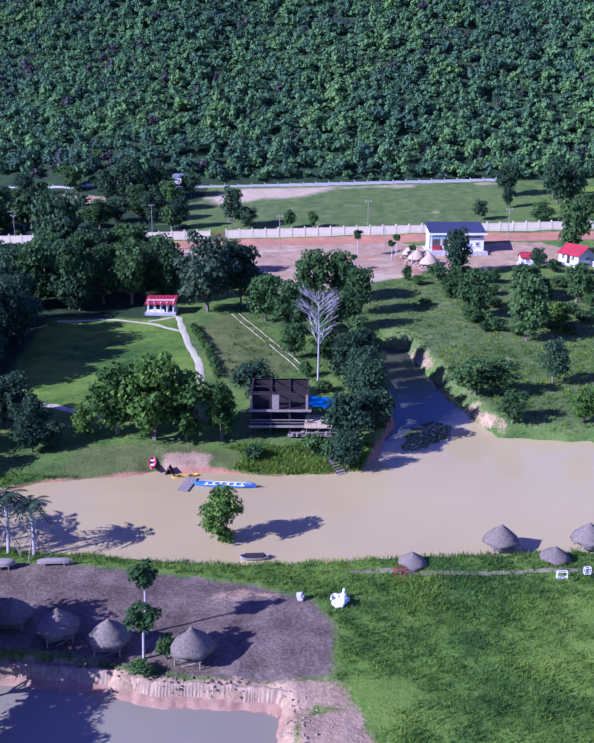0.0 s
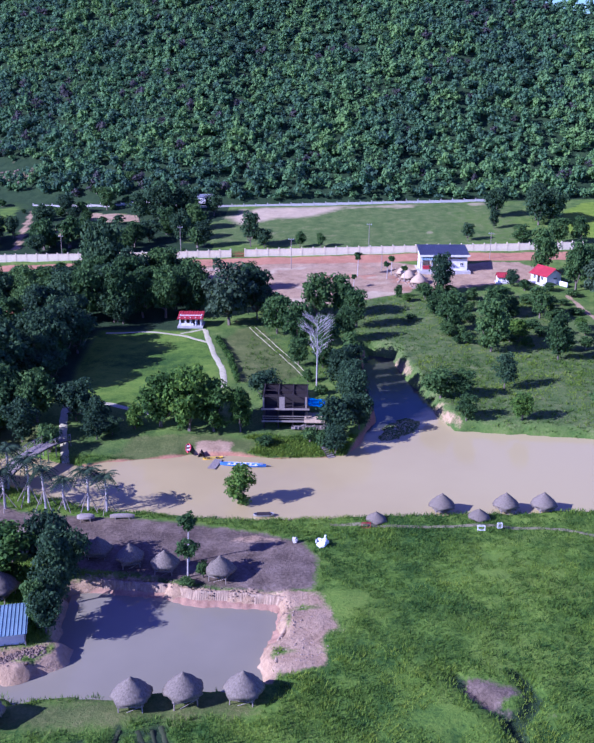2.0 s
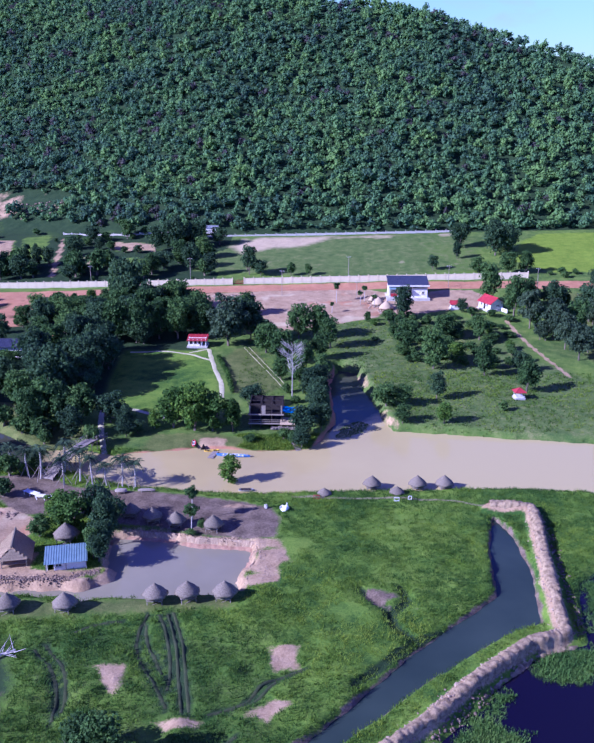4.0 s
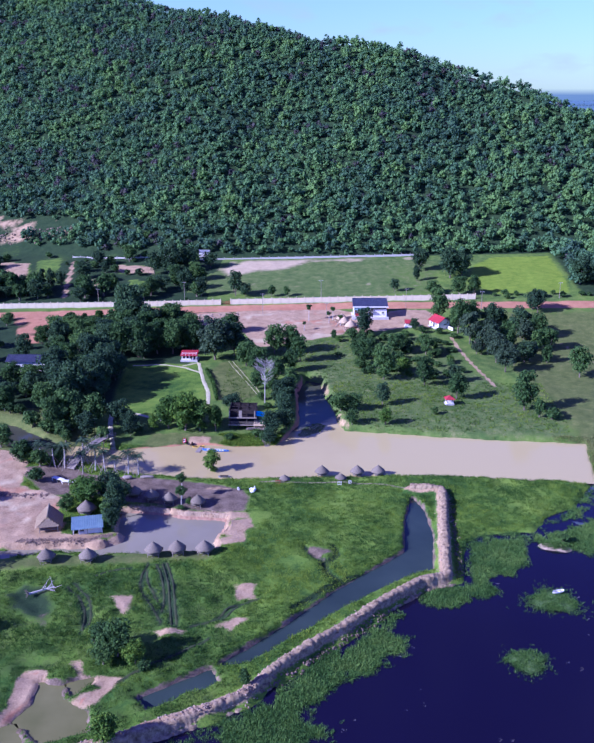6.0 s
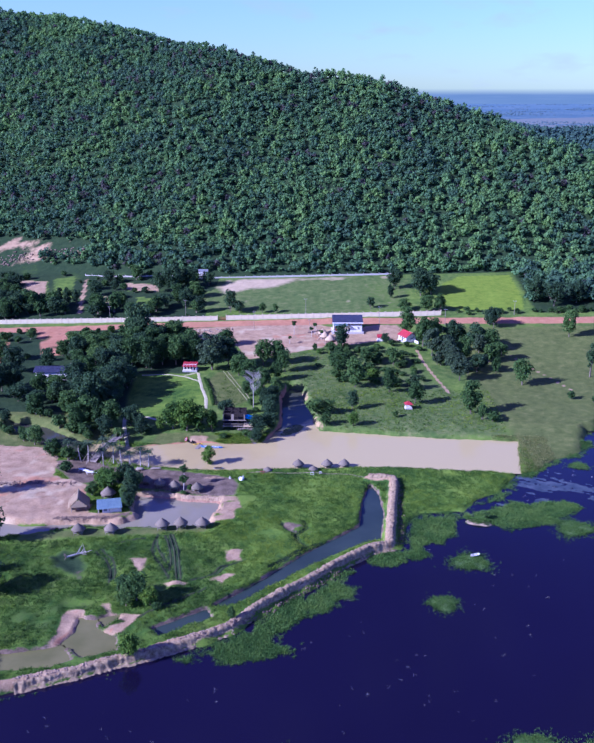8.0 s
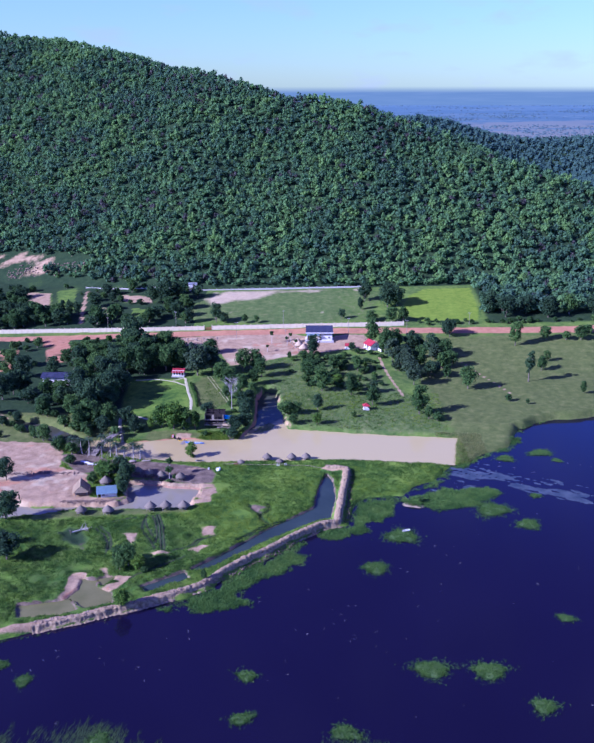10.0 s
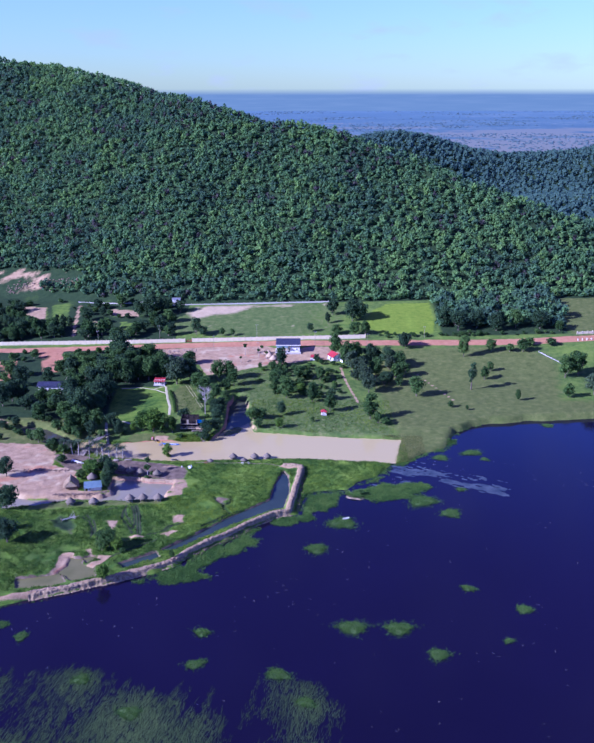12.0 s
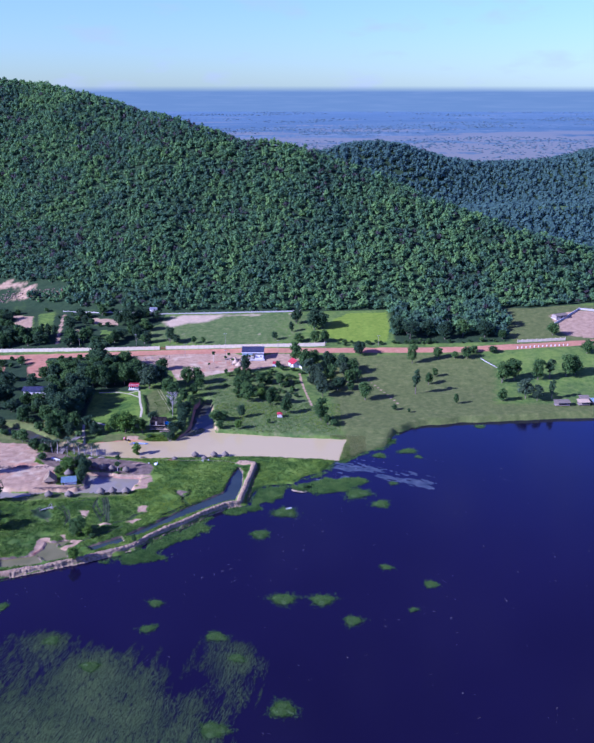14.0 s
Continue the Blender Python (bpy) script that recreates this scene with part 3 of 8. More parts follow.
SOUTH_STRIP = [(-52, 31), (-20, 35), (-3, 37.6), (-1, 41), (-4, 42.2), (-18, 40), (-38, 38), (-52, 35)]
CREEK_SIDE = [(-125, 96), (-125, 140), (-80, 136), (-58, 118), (-44, 106), (-44, 93), (-70, 93)]
CREEK_BARE = [(-112, 128), (-97, 124), (-88, 116), (-97, 110), (-112, 114)]
RUTS = [[(-15.1, 35.6), (-15.6, 30.4), (-14.7, 25.6), (-10.8, 18.3), (-8.5, 14.1)], [(-13.5, 35.6), (-11.5, 30.6), (-9.6, 22.9), (-9.1, 17.5)], [(-12.1, 35.7), (-9.8, 28.6), (-7.8, 19.3), (-6.5, 13.3)],
        [(-11.4, 36.3), (-8.8, 28.7), (-6.8, 19.4), (-5.5, 13.4)], [(-15.2, 33.5), (-13.5, 27.5), (-10.3, 21.1)], [(-29.6, 26.0), (-25.9, 21.5), (-23.5, 16.2), (-22.5, 10.3)], [(-28.3, 27.1), (-24.6, 22.4), (-22.5, 17.1), (-21.9, 12.0)],
        [(-3.2, 13.4), (1.3, 16.1), (3.8, 19.7), (9.4, 23.6)], [(-0.4, 14.4), (3.1, 17.1), (5.6, 20.7)], [(-12.9, -3.0), (-7.7, 2.2), (-2.1, 6.2), (1.2, 9.5)], [(-25.0, 30.1), (-22.9, 32.2), (-18.3, 33.4)]]
FALLEN_HOLLOW = [(-41, 22.3), (-38.4, 27), (-33.9, 25.6), (-29.3, 18.3), (-29.7, 11.4), (-33.5, 14), (-37.9, 18)]
DITCHES = [[(17, 44), (21.1, 38.4), (22.2, 33.7), (24.6, 30.5)], [(23.7, 44.6), (24.6, 40.5), (22, 37)], [(39.5, 41), (38, 37.6), (30.2, 33.2), (25.9, 30.6), (21, 25.6), (16, 20)]]
POINT_BANK = [(24.8, 123), (26, 118.5), (28.2, 113.6)]
INLET_BANK = [(19.5, 152), (21.5, 146), (22.4, 141)]
BANK_DRY = [(-30, 97), (-18, 99.5), (-8, 100), (-7, 105), (-14, 107.5), (-28, 106)]
PLOT = [(-18, 160), (-13.8, 170), (-9, 168), (1, 137), (-4.8, 129.3), (-13, 131.6)]
DUG_PATCH = [(17.8, 43.6), (20, 44.6), (24.2, 41.7), (25.9, 38.4), (24.6, 36.8), (21.4, 37.8), (18, 40.8)]
BANK_BARE = [(-17, 100.5), (-11, 101), (-10.5, 104.5), (-13, 106), (-17, 104)]


def soft_in(poly, x, y, soft):
    return np.clip(0.5 - sdist(poly, x, y) / (2 * soft), 0, 1)


def cover(x, y):
    """Weights of the ground covers: lush, meadow, olive / wood, bright, yard / sand, red earth, gravel."""
    n = len(x)
    w = np.zeros((9, n))
    up, foot = hill_height(x, y)
    w[0] = np.clip((100 - y) / 8 + 0.5, 0, 1)
    w[1] = np.maximum(soft_in(PARK, x, y, 4) * 0.9, soft_in(FIELD_NORTH, x, y, 3))
    w[0] = np.maximum(w[0], soft_in(LAWN, x, y, 1.5) * 0.9)
    w[1] = w[1] * (1 - 0.4 * sstep(20, 60, x) * (y > 240))
    w[2] = np.maximum(np.maximum(soft_in(MEADOW, x, y, 6) * 0.9, np.maximum(soft_in(BANK_DRY, x, y, 2), soft_in(PLOT, x, y, 1.5) * 0.8)), soft_in(SOUTH_STRIP, x, y, 2.5) * 0.85)
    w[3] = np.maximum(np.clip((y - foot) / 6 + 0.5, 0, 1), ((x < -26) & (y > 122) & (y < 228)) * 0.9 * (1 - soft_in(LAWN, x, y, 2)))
    valley = np.clip(1.3 - ((x - 345) / 66) ** 2 - ((y - 725) / 66) ** 2, 0, 1)
    w[3] = w[3] * (1 - valley)
    w[0] = np.maximum(w[0], valley * 0.42)
    w[3] = np.maximum(w[3], soft_in([(129, 238), (129, 305), (204, 305), (204, 238)], x, y, 3))
    w[4] = np.maximum(soft_in(FIELD_EAST, x, y, 2), soft_in(LAWN, x, y, 1.5) * 0.2)
    w[5] = soft_in(YARD, x, y, 1.2)
    for line in RUTS:
        w[3] = np.maximum(w[3], 0.7 * (1 - sstep(0.3, 0.9, ldist(line, x, y) + 0.3 * vnoise(x, y, 1.1, 119))))
    for line in DITCHES:
        w[3] = np.maximum(w[3], 0.95 * (1 - sstep(0.4, 1.3, ldist(line, x, y))))
    for s in WEST_GREEN + [SCRUB]:
        w[0] = np.maximum(w[0], soft_in(s, x, y, 3) * (1 if s is SCRUB else 0.45))
    for s in SANDS + WEST_BARE + [BANK_BARE, ISLAND_BARE, COURT, DIRT_NW, QUARRY, YARD_EAST, DIRT_WEST]:
        w[6] = np.maximum(w[6], soft_in(s, x + 1.1 * vnoise(x, y, 1.7, 120), y + 1.1 * vnoise(x, y, 1.7, 121), 0.9) * (np.clip(0.85 + 1.3 * vnoise(x, y, 1.6, 87) + 0.8 * vnoise(x, y, 4, 88), 0, 1) if s is SANDS[0] else np.clip(0.45 + 1.6 * vnoise(x, y * 2, 9, 99) + 0.9 * vnoise(x, y, 3, 100), 0, 0.8) if s is DIRT_NW else 1))
    w[8] = np.maximum(w[8], soft_in(SAND_NORTH, x, y, 5) * 0.85)
    north = soft_in(FIELD_NORTH, x, y, 3)
    w[8] = np.maximum(w[8], north * np.clip(-0.25 + 0.9 * vnoise(x, y, 12, 89) + 0.7 * vnoise(x, y, 4, 90) + 0.75 * sstep(288, 298, y), 0, 0.7))
    w[0] = np.maximum(w[0], north * np.clip(0.62 + 1.3 * vnoise(x, y, 26, 91), 0, 0.9))
    w[5] = np.maximum(w[5], soft_in(DUG_PATCH, x, y, 0.8) * np.clip(0.5 + 1.4 * vnoise(x, y, 1.5, 92), 0, 0.8))
    w[3] = np.maximum(w[3], soft_in(FALLEN_HOLLOW, x, y, 3.0) * 0.9)
    w[5] = np.maximum(w[5], soft_in(FALLEN_HOLLOW, x, y, 2.0) * np.clip(0.15 + 1.4 * vnoise(x, y, 2.5, 108), 0, 0.6))
    w[3] = np.maximum(w[3], 0.40 * sstep(12, 2, x) * sstep(38, 28, y) * (y > -30))
    w[2] = np.maximum(w[2], soft_in(CREEK_SIDE, x, y, 4) * 0.95)
    w[6] = np.maximum(w[6], soft_in(CREEK_BARE, x, y, 2) * np.clip(0.7 + 1.5 * vnoise(x, y, 4, 112), 0, 1))
    w[2] = np.maximum(w[2], (sstep(202, 208, x) * sstep(234, 240, y) * sstep(320, 300, y)) * 0.95)
    court = np.maximum(soft_in(COURT, x, y, 1.0), soft_in(DIRT_WEST, x, y, 1.0))
    w[8] = np.maximum(w[8], court * np.clip(0.1 + 1.5 * vnoise(x, y * 1.6, 8, 115) + 0.9 * vnoise(x, y, 2.5, 116), 0, 0.75))
    w[7] = np.maximum(w[7], court * np.clip(1.5 * vnoise(x, y * 1.6, 10, 117) + 0.8 * vnoise(x, y, 2.2, 118), 0, 0.6))
    for s in RED_WEST:
        w[7] = np.maximum(w[7], soft_in(s, x, y, 1.5) * np.clip(0.8 + 1.2 * vnoise(x, y, 5, 93), 0, 1))
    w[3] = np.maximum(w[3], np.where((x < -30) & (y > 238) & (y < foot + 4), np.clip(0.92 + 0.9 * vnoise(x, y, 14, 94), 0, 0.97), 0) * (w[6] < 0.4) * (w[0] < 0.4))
    for s in (SANDS[5], SANDS[6]):
        w[7] = np.maximum(w[7], soft_in(s, x, y, 0.9) * np.clip(0.1 + 2.2 * vnoise(x * 1.5 - y * 0.5, y * 0.4, 1.5, 113), 0, 0.7))
        w[5] = np.maximum(w[5], soft_in(s, x, y, 0.9) * np.clip(2.4 * vnoise(x * 1.5 - y * 0.5, y * 0.4, 1.9, 114), 0, 0.8))
    w[6] = np.maximum(w[6], 1.0 - sstep(0.6, 2.1, ldist(DYKE, x, y)))
    for s in [CHANNEL, CHANNEL_END] + PUDDLES:
        w[5] = np.maximum(w[5], 0.85 * (1 - sstep(0.2, 1.0, sdist(s, x, y) + 0.5 * vnoise(x, y, 1.5, 122))))
    band = sdist(SQUARE_POND, x, y)
    w[6] = np.maximum(w[6], 0.9 * (1 - sstep(0.8, 2.6, band + 0.9 * vnoise(x, y, 2.2, 123))) * (y > 42.4))
    w[7] = np.maximum(w[7], 1 - sstep(2.6, 5.2, ldist(ROAD, x, y)))
    for line, wd in ROAD_WEST:
        w[7] = np.maximum(w[7], 1 - sstep(wd * 0.6, wd * 1.3, ldist(line, x, y)))
    pb = sdist(POND, x, y)
    w[7] = np.maximum(w[7], 0.85 * (1 - sstep(0.3, 2.0, pb)) * (y > 92) * (x < 14) * (x > -34))
    for line in (POINT_BANK, INLET_BANK):
        w[6] = np.maximum(w[6], 0.62 * (1 - sstep(0.2, 1.5, ldist(line, x, y))))
    for line, wd in TRACKS:
        w[6] = np.maximum(w[6], 0.8 * (1 - sstep(wd * 0.5, wd * 1.2, ldist(line, x, y))))
    return w


def axis(stops):
    out = []
    for (a, b, step) in stops:
        out.append(np.arange(a, b - step * 0.25, step))
    out.append([stops[-1][1]])
    return np.concatenate(out)


GX = axis([(-4700, -1000, 240), (-1000, -300, 35), (-300, -130, 7), (-130, -62, 1.6), (-62, 100, 0.74), (100, 200, 1.6), (200, 420, 6), (420, 1100, 30), (1100, 4700, 240)])
GY = axis([(-1500, -300, 120), (-300, -70, 14), (-70, -32, 1.6), (-32, 122, 0.74), (122, 240, 1.3), (240, 310, 2.4), (310, 660, 5), (660, 1240, 16), (1240, 4780, 140)])


def build_ground():
    X, Y = np.meshgrid(GX, GY)
    xs, ys = X.ravel(), Y.ravel()
    zs = height(xs, ys)
    w = cover(xs, ys)
    nx, ny = len(GX), len(GY)
    i = np.arange((nx - 1) * (ny - 1))
    c, r = i % (nx - 1), i // (nx - 1)
    a = r * nx + c
    quads = np.stack([a, a + 1, a + nx + 1, a + nx], 1)
    cx = (xs[quads[:, 0]] + xs[quads[:, 2]]) / 2
    cy = (ys[quads[:, 0]] + ys[quads[:, 2]]) / 2
    cw = w[:, quads].mean(axis=2)
    kind = np.zeros(len(quads), int)
    kind[soft_in(LAWN, cx, cy, 0.1) > 0.5] = 3
    kind[soft_in(YARD, cx, cy, 0.1) > 0.5] = 4
    kind[(soft_in(COURT, cx, cy, 0.1) > 0.5)] = 5
    kind[(cw[7] > 0.5) & (cy > 200)] = 1
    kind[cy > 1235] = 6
    V = np.stack([xs, ys, zs], 1)
    one = np.ones(len(xs))
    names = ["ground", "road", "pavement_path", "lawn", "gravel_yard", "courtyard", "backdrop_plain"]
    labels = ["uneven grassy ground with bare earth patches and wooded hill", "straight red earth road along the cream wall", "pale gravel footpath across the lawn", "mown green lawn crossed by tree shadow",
              "brown gravel yard between the two ponds", "bare pinkish earth yard beside the road", "far plain of fields and woods, haze put into its colour"]
    for k, (nm, lb) in enumerate(zip(names, labels)):
        q = quads[kind == k]
        if not len(q):
            continue
        used, inv = np.unique(q, return_inverse=True)
        at = {"cover_a": np.stack([w[0], w[1], w[2], one], 1)[used], "cover_b": np.stack([w[3], w[4], w[5], one], 1)[used], "cover_c": np.stack([w[6], w[7], w[8], one], 1)[used]}
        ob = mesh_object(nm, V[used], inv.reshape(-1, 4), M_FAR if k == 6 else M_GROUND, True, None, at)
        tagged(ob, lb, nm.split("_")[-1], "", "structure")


build_ground()


def gravel_path(line, half, mat=None, name="pavement_path", label="pale gravel footpath across the lawn"):
    """A worn gravel ribbon following the ground, its edges uneven."""
    P = [Vector(p) for p in line]
    P = [P[0] * 2 - P[1]] + P + [P[-1] * 2 - P[-2]]
    pts = []
    for a, b, c, d in zip(P, P[1:], P[2:], P[3:]):
        for k in range(12):
            t = k / 12
            pts.append(0.5 * ((2 * b) + (c - a) * t + (2 * a - 5 * b + 4 * c - d) * t * t + (3 * b - a - 3 * c + d) * t ** 3))
    Q = np.array([p[:] for p in pts])
    T = np.gradient(Q, axis=0)
    T /= np.linalg.norm(T, axis=1)[:, None]
    N = np.stack([-T[:, 1], T[:, 0]], 1)
    rows = []
    for s, up in ((-1.0, 0.0), (-0.75, 0.03), (0, 0.04), (0.75, 0.03), (1.0, 0.0)):
        q = Q + N * (s * half * (1 + 0.5 * vnoise(Q[:, 0] + s * 9, Q[:, 1], 1.5, 86)))[:, None]
        rows.append(np.concatenate([q, (height(q[:, 0], q[:, 1]) + up + 0.03)[:, None]], 1))
    n = len(Q)
    F = [(i * n + k, i * n + k + 1, (i + 1) * n + k + 1, (i + 1) * n + k) for i in range(4) for k in range(n - 1)]
    tagged(mesh_object("pavement_path", np.concatenate(rows), [f[::-1] for f in F], mat or M_GRAVEL, True), label, "path", "", "structure")


M_GRAVEL = plain("path_gravel", (0.39, 0.36, 0.20), (0.60, 0.56, 0.35), 1.6, 0.95, bump=0.03)
for _line, _half in PATHS:
    gravel_path(_line, _half * 0.72)
gravel_path([(5, 76.4), (14, 76.2), (24, 76.6), (34, 76.4), (43, 73.6)], 0.36, plain("worn_grass_track", (0.13, 0.14, 0.06), (0.32, 0.28, 0.16), 0.7, 0.95), "track", "worn grassy track along the pond bank")
for _line in ([(-12.7, 168.9), (-5.6, 151.0), (1.0, 134.2)], [(-11.7, 170.4), (-4.4, 151.6), (2.1, 134.7)]):
    gravel_path(_line, 0.09)
M_RUT = plain("wet_rut_soil", (0.018, 0.032, 0.012), (0.060, 0.072, 0.030), 0.9, 0.95, bump=0.08)
for _line in RUTS:
    gravel_path(_line, 0.25, M_RUT, "track_rut", "dark wheel rut pressed into the wet field")


def water_sheet(name, poly, level, mat, label, grow=1.6):
    """A level sheet a little wider than its outline, its rim hidden in the banks."""
    n = len(poly)
    area = sum(poly[i][0] * poly[(i + 1) % n][1] - poly[(i + 1) % n][0] * poly[i][1] for i in range(n))
    s = 1 if area > 0 else -1
    bm = bmesh.new()
    vs = []
    for i in range(n):
        p, q, r = Vector(poly[i - 1]), Vector(poly[i]), Vector(poly[(i + 1) % n])
        e = ((q - p).normalized() + (r - q).normalized()).normalized()
        vs.append(bm.verts.new((q.x + s * e.y * grow, q.y - s * e.x * grow, level)))
    es = [bm.edges.new((vs[i], vs[(i + 1) % n])) for i in range(n)]
    bmesh.ops.triangle_fill(bm, use_beauty=True, edges=es, normal=(0, 0, 1))
    for f in bm.faces:
        if f.normal.z < 0:
            f.normal_flip()
    return tagged(part(name, bm, mat), label, "water", "", "structure")


water_sheet("water_pond", POND, 0.3, M_POND, "opaque tan muddy water of the long pond")
water_sheet("water_square_pond", SQUARE_POND, -0.8, M_GREYPOND, "still grey water of the square fish pond", 1.0)
water_sheet("water_channel", CHANNEL, -0.2, M_CHANNEL, "dark water of the channel behind the dyke", 0.8)
water_sheet("water_channel_end", CHANNEL_END, -0.2, M_CHANNEL, "dark end of the channel beyond an earth plug", 0.6)
for _p in PUDDLES:
    water_sheet("water_puddle", _p, -0.1, M_PUDDLE, "shallow greenish puddle between heaps of dug earth", 0.6)
water_sheet("water_lake", SHORE, 0.0, M_LAKE, "dark blue open lake with floating weed", 6.0)


# ---------------------------------------------------------------- trees
def crown_arrays(rng, radius, tall, clumps, leaves, leaf, lift=0.0, core=True, fill=0.30, ruffle=0.5, heart=0.62):
    """Leaves as small pointed blades on the skin of many clumps, each clump with a heart that closes the view through. Triangles."""
    V, F = [], []
    per = max(1, leaves // clumps)
    off = 0
    for k in range(clumps):
        v = rng.normal(size=3)
        v /= np.linalg.norm(v)
        r = 0.25 + 0.52 * rng.rand() ** 0.6
        c = v * r * np.array([radius, radius, tall / 2])
        if c[2] < 0:
            c[:2] *= 1 - 0.25 * abs(c[2]) / (tall / 2)
        cr = radius * fill * (0.7 + 0.75 * rng.rand())
        d = rng.normal(size=(per, 3))
        d /= np.linalg.norm(d, axis=1)[:, None]
        d[:, 2] = np.where(d[:, 2] < -0.4, -d[:, 2], d[:, 2])
        p = c + d * cr * (0.78 + 0.42 * rng.rand(per, 1)) * np.array([1, 1, 0.9])
        nrm = d + ruffle * rng.normal(size=(per, 3))
        nrm[:, 2] += 0.2
        nrm /= np.linalg.norm(nrm, axis=1)[:, None]
        t = np.cross(nrm, rng.normal(size=(per, 3)))
        t /= np.linalg.norm(t, axis=1)[:, None] + 1e-9
        b = np.cross(nrm, t)
        s = leaf * (0.6 + 0.8 * rng.rand(per, 1))
        V.append(np.stack([p - t * s - b * s * 0.5, p + t * s * 0.9 - b * s * 0.5, p + b * s * 1.1], 1).reshape(-1, 3))
        F.append(off + np.arange(per * 3).reshape(-1, 3))
        off += per * 3
        if core:
            o = np.array([(1, 0, -0.3), (-0.5, 0.87, -0.3), (-0.5, -0.87, -0.3), (0, 0, 1)]) * cr * heart
            V.append(o + c)
            F.append(off + np.array([(0, 1, 3), (1, 2, 3), (2, 0, 3), (1, 0, 2)]))
            off += 4
    V = np.concatenate(V)
    V[:, 2] += lift
    return V, np.concatenate(F)


def tri_faces(F):
    """Quads to triangles, leaving out the closed corner of the hearts."""
    a = F[:, [0, 1, 2]]
    b = F[:, [0, 2, 3]]
    return np.concatenate([a, b[F[:, 2] != F[:, 3]]])


def forest():
    """The closed wood on the hill, too dense to count."""
    rng = np.random.RandomState(11)
    kinds = []
    for k in range(12):
        V, F = crown_arrays(rng, 2.6, 5.4, 8, 88, 0.46, 2.9, True, 0.36, 0.5, 0.85)
        kinds.append((V, F))
    pts = []
    for x0, x1, y0, y1, step in ((-290, 345, 296, 640, 3.75), (-480, 0, 330, 640, 7.0)):
        gx, gy = np.meshgrid(np.arange(x0, x1, step), np.arange(y0, y1, step * 0.95))
        gx = gx.ravel() + rng.uniform(-0.45, 0.45, gx.size) * step
        gy = gy.ravel() + rng.uniform(-0.45, 0.45, gy.size) * step
        up, foot = hill_height(gx, gy)
        crest_y = foot + (np.interp(gx, CREST_X, CREST_Z) - 15) / 0.57
        fine = gx > -170 - 0.36 * (gy - 300)
        ok = (fine if step < 5 else ~fine) & (gy > foot + 2) & (gy < crest_y + 9) & (sdist(DIRT_NW, gx, gy) > 1)
        pts.append(np.stack([gx, gy, np.full(len(gx), step / 4.0)], 1)[ok])
    gx, gy = np.meshgrid(np.arange(129, 206, 4.2), np.arange(246, 304, 4.2))
    gx, gy = gx.ravel() + rng.uniform(-1.8, 1.8, gx.size), gy.ravel() + rng.uniform(-1.8, 1.8, gx.size)
    keep = (gx + 9 * vnoise(gx, gy, 16, 95) > 131) & (gy + 10 * vnoise(gx, gy, 14, 96) > 250) & (gx + 12 * vnoise(gx, gy, 14, 97) < 203)
    gx, gy = gx[keep], gy[keep]
    pts.append(np.stack([gx, gy, rng.uniform(0.95, 1.4, len(gx))], 1))
    P = np.concatenate(pts)
    hz = height(P[:, 0], P[:, 1], False)
    bare = vnoise(P[:, 0], P[:, 1], 22, 21)
    VV, FF, TT, dry, dryf = [], [], [], [], []
    off = 0
    for (x, y, s), z, b in zip(P, hz, bare):
        V, F = kinds[rng.randint(len(kinds))]
        a = rng.uniform(0, 6.283)
        k = s * np.clip(rng.normal(0.97, 0.2), 0.55, 1.5)
        R = np.array([[math.cos(a), -math.sin(a), 0], [math.sin(a), math.cos(a), 0], [0, 0, rng.uniform(0.75, 1.35)]]) * k
        if rng.rand() < 0.035 + 0.12 * (b < -0.22):
            dry.append(V @ (R * 0.85).T + np.array([x, y, z - 0.2]))
            dryf.append(F + (dryf[-1].max() + 1 if dryf else 0))
            continue
        VV.append(V @ R.T + np.array([x, y, z - 0.4]))
        FF.append(F + off)
        TT.append(np.full(len(V), np.clip(0.43 + 0.75 * b + 0.24 * rng.normal() - 0.3 * (y < 300) * (x > 120), 0, 1)))
        off += len(V)
    tagged(mesh_object("leafless_trees", np.concatenate(dry), np.concatenate(dryf), M_FOREST_BARE, False), "purplish grey leafless crowns scattered through the hill wood", "forest", "", "stuff")
    ob = mesh_object("hill_forest", np.concatenate(VV), np.concatenate(FF), M_FOREST, False, None, {"tint": np.concatenate(TT)})
    tagged(ob, "dense dark green tropical woodland covering the hillside", "forest", "", "stuff")
    # far woods behind the ridge, their leaf colour hazed for distance
    gx, gy = np.meshgrid(np.arange(-120, 900, 8.3), np.arange(330, 1240, 8.0))
    gx = gx.ravel() + rng.uniform(-4.5, 4.5, gx.size)
    gy = gy.ravel() + rng.uniform(-4.5, 4.5, gy.size)
    up, foot = hill_height(gx, gy)
    own = (gx < 345) & (gy < foot + (np.interp(gx, CREST_X, CREST_Z) - 15) / 0.57 + 12)
    fh = far_hills(gx, gy)
    ok = ~own & (gy > foot + 6) & ((fh > 9) | (gx > 190)) & (((gx - 345) / 46) ** 2 + ((gy - 725) / 46) ** 2 > 1 + 0.8 * vnoise(gx, gy, 40, 83)) & (sdist(QUARRY, gx, gy) > 4)
    gx, gy = gx[ok], gy[ok]
    hz = height(gx, gy, False)
    VV, FF, TT = [], [], []
    off = 0
    small = []
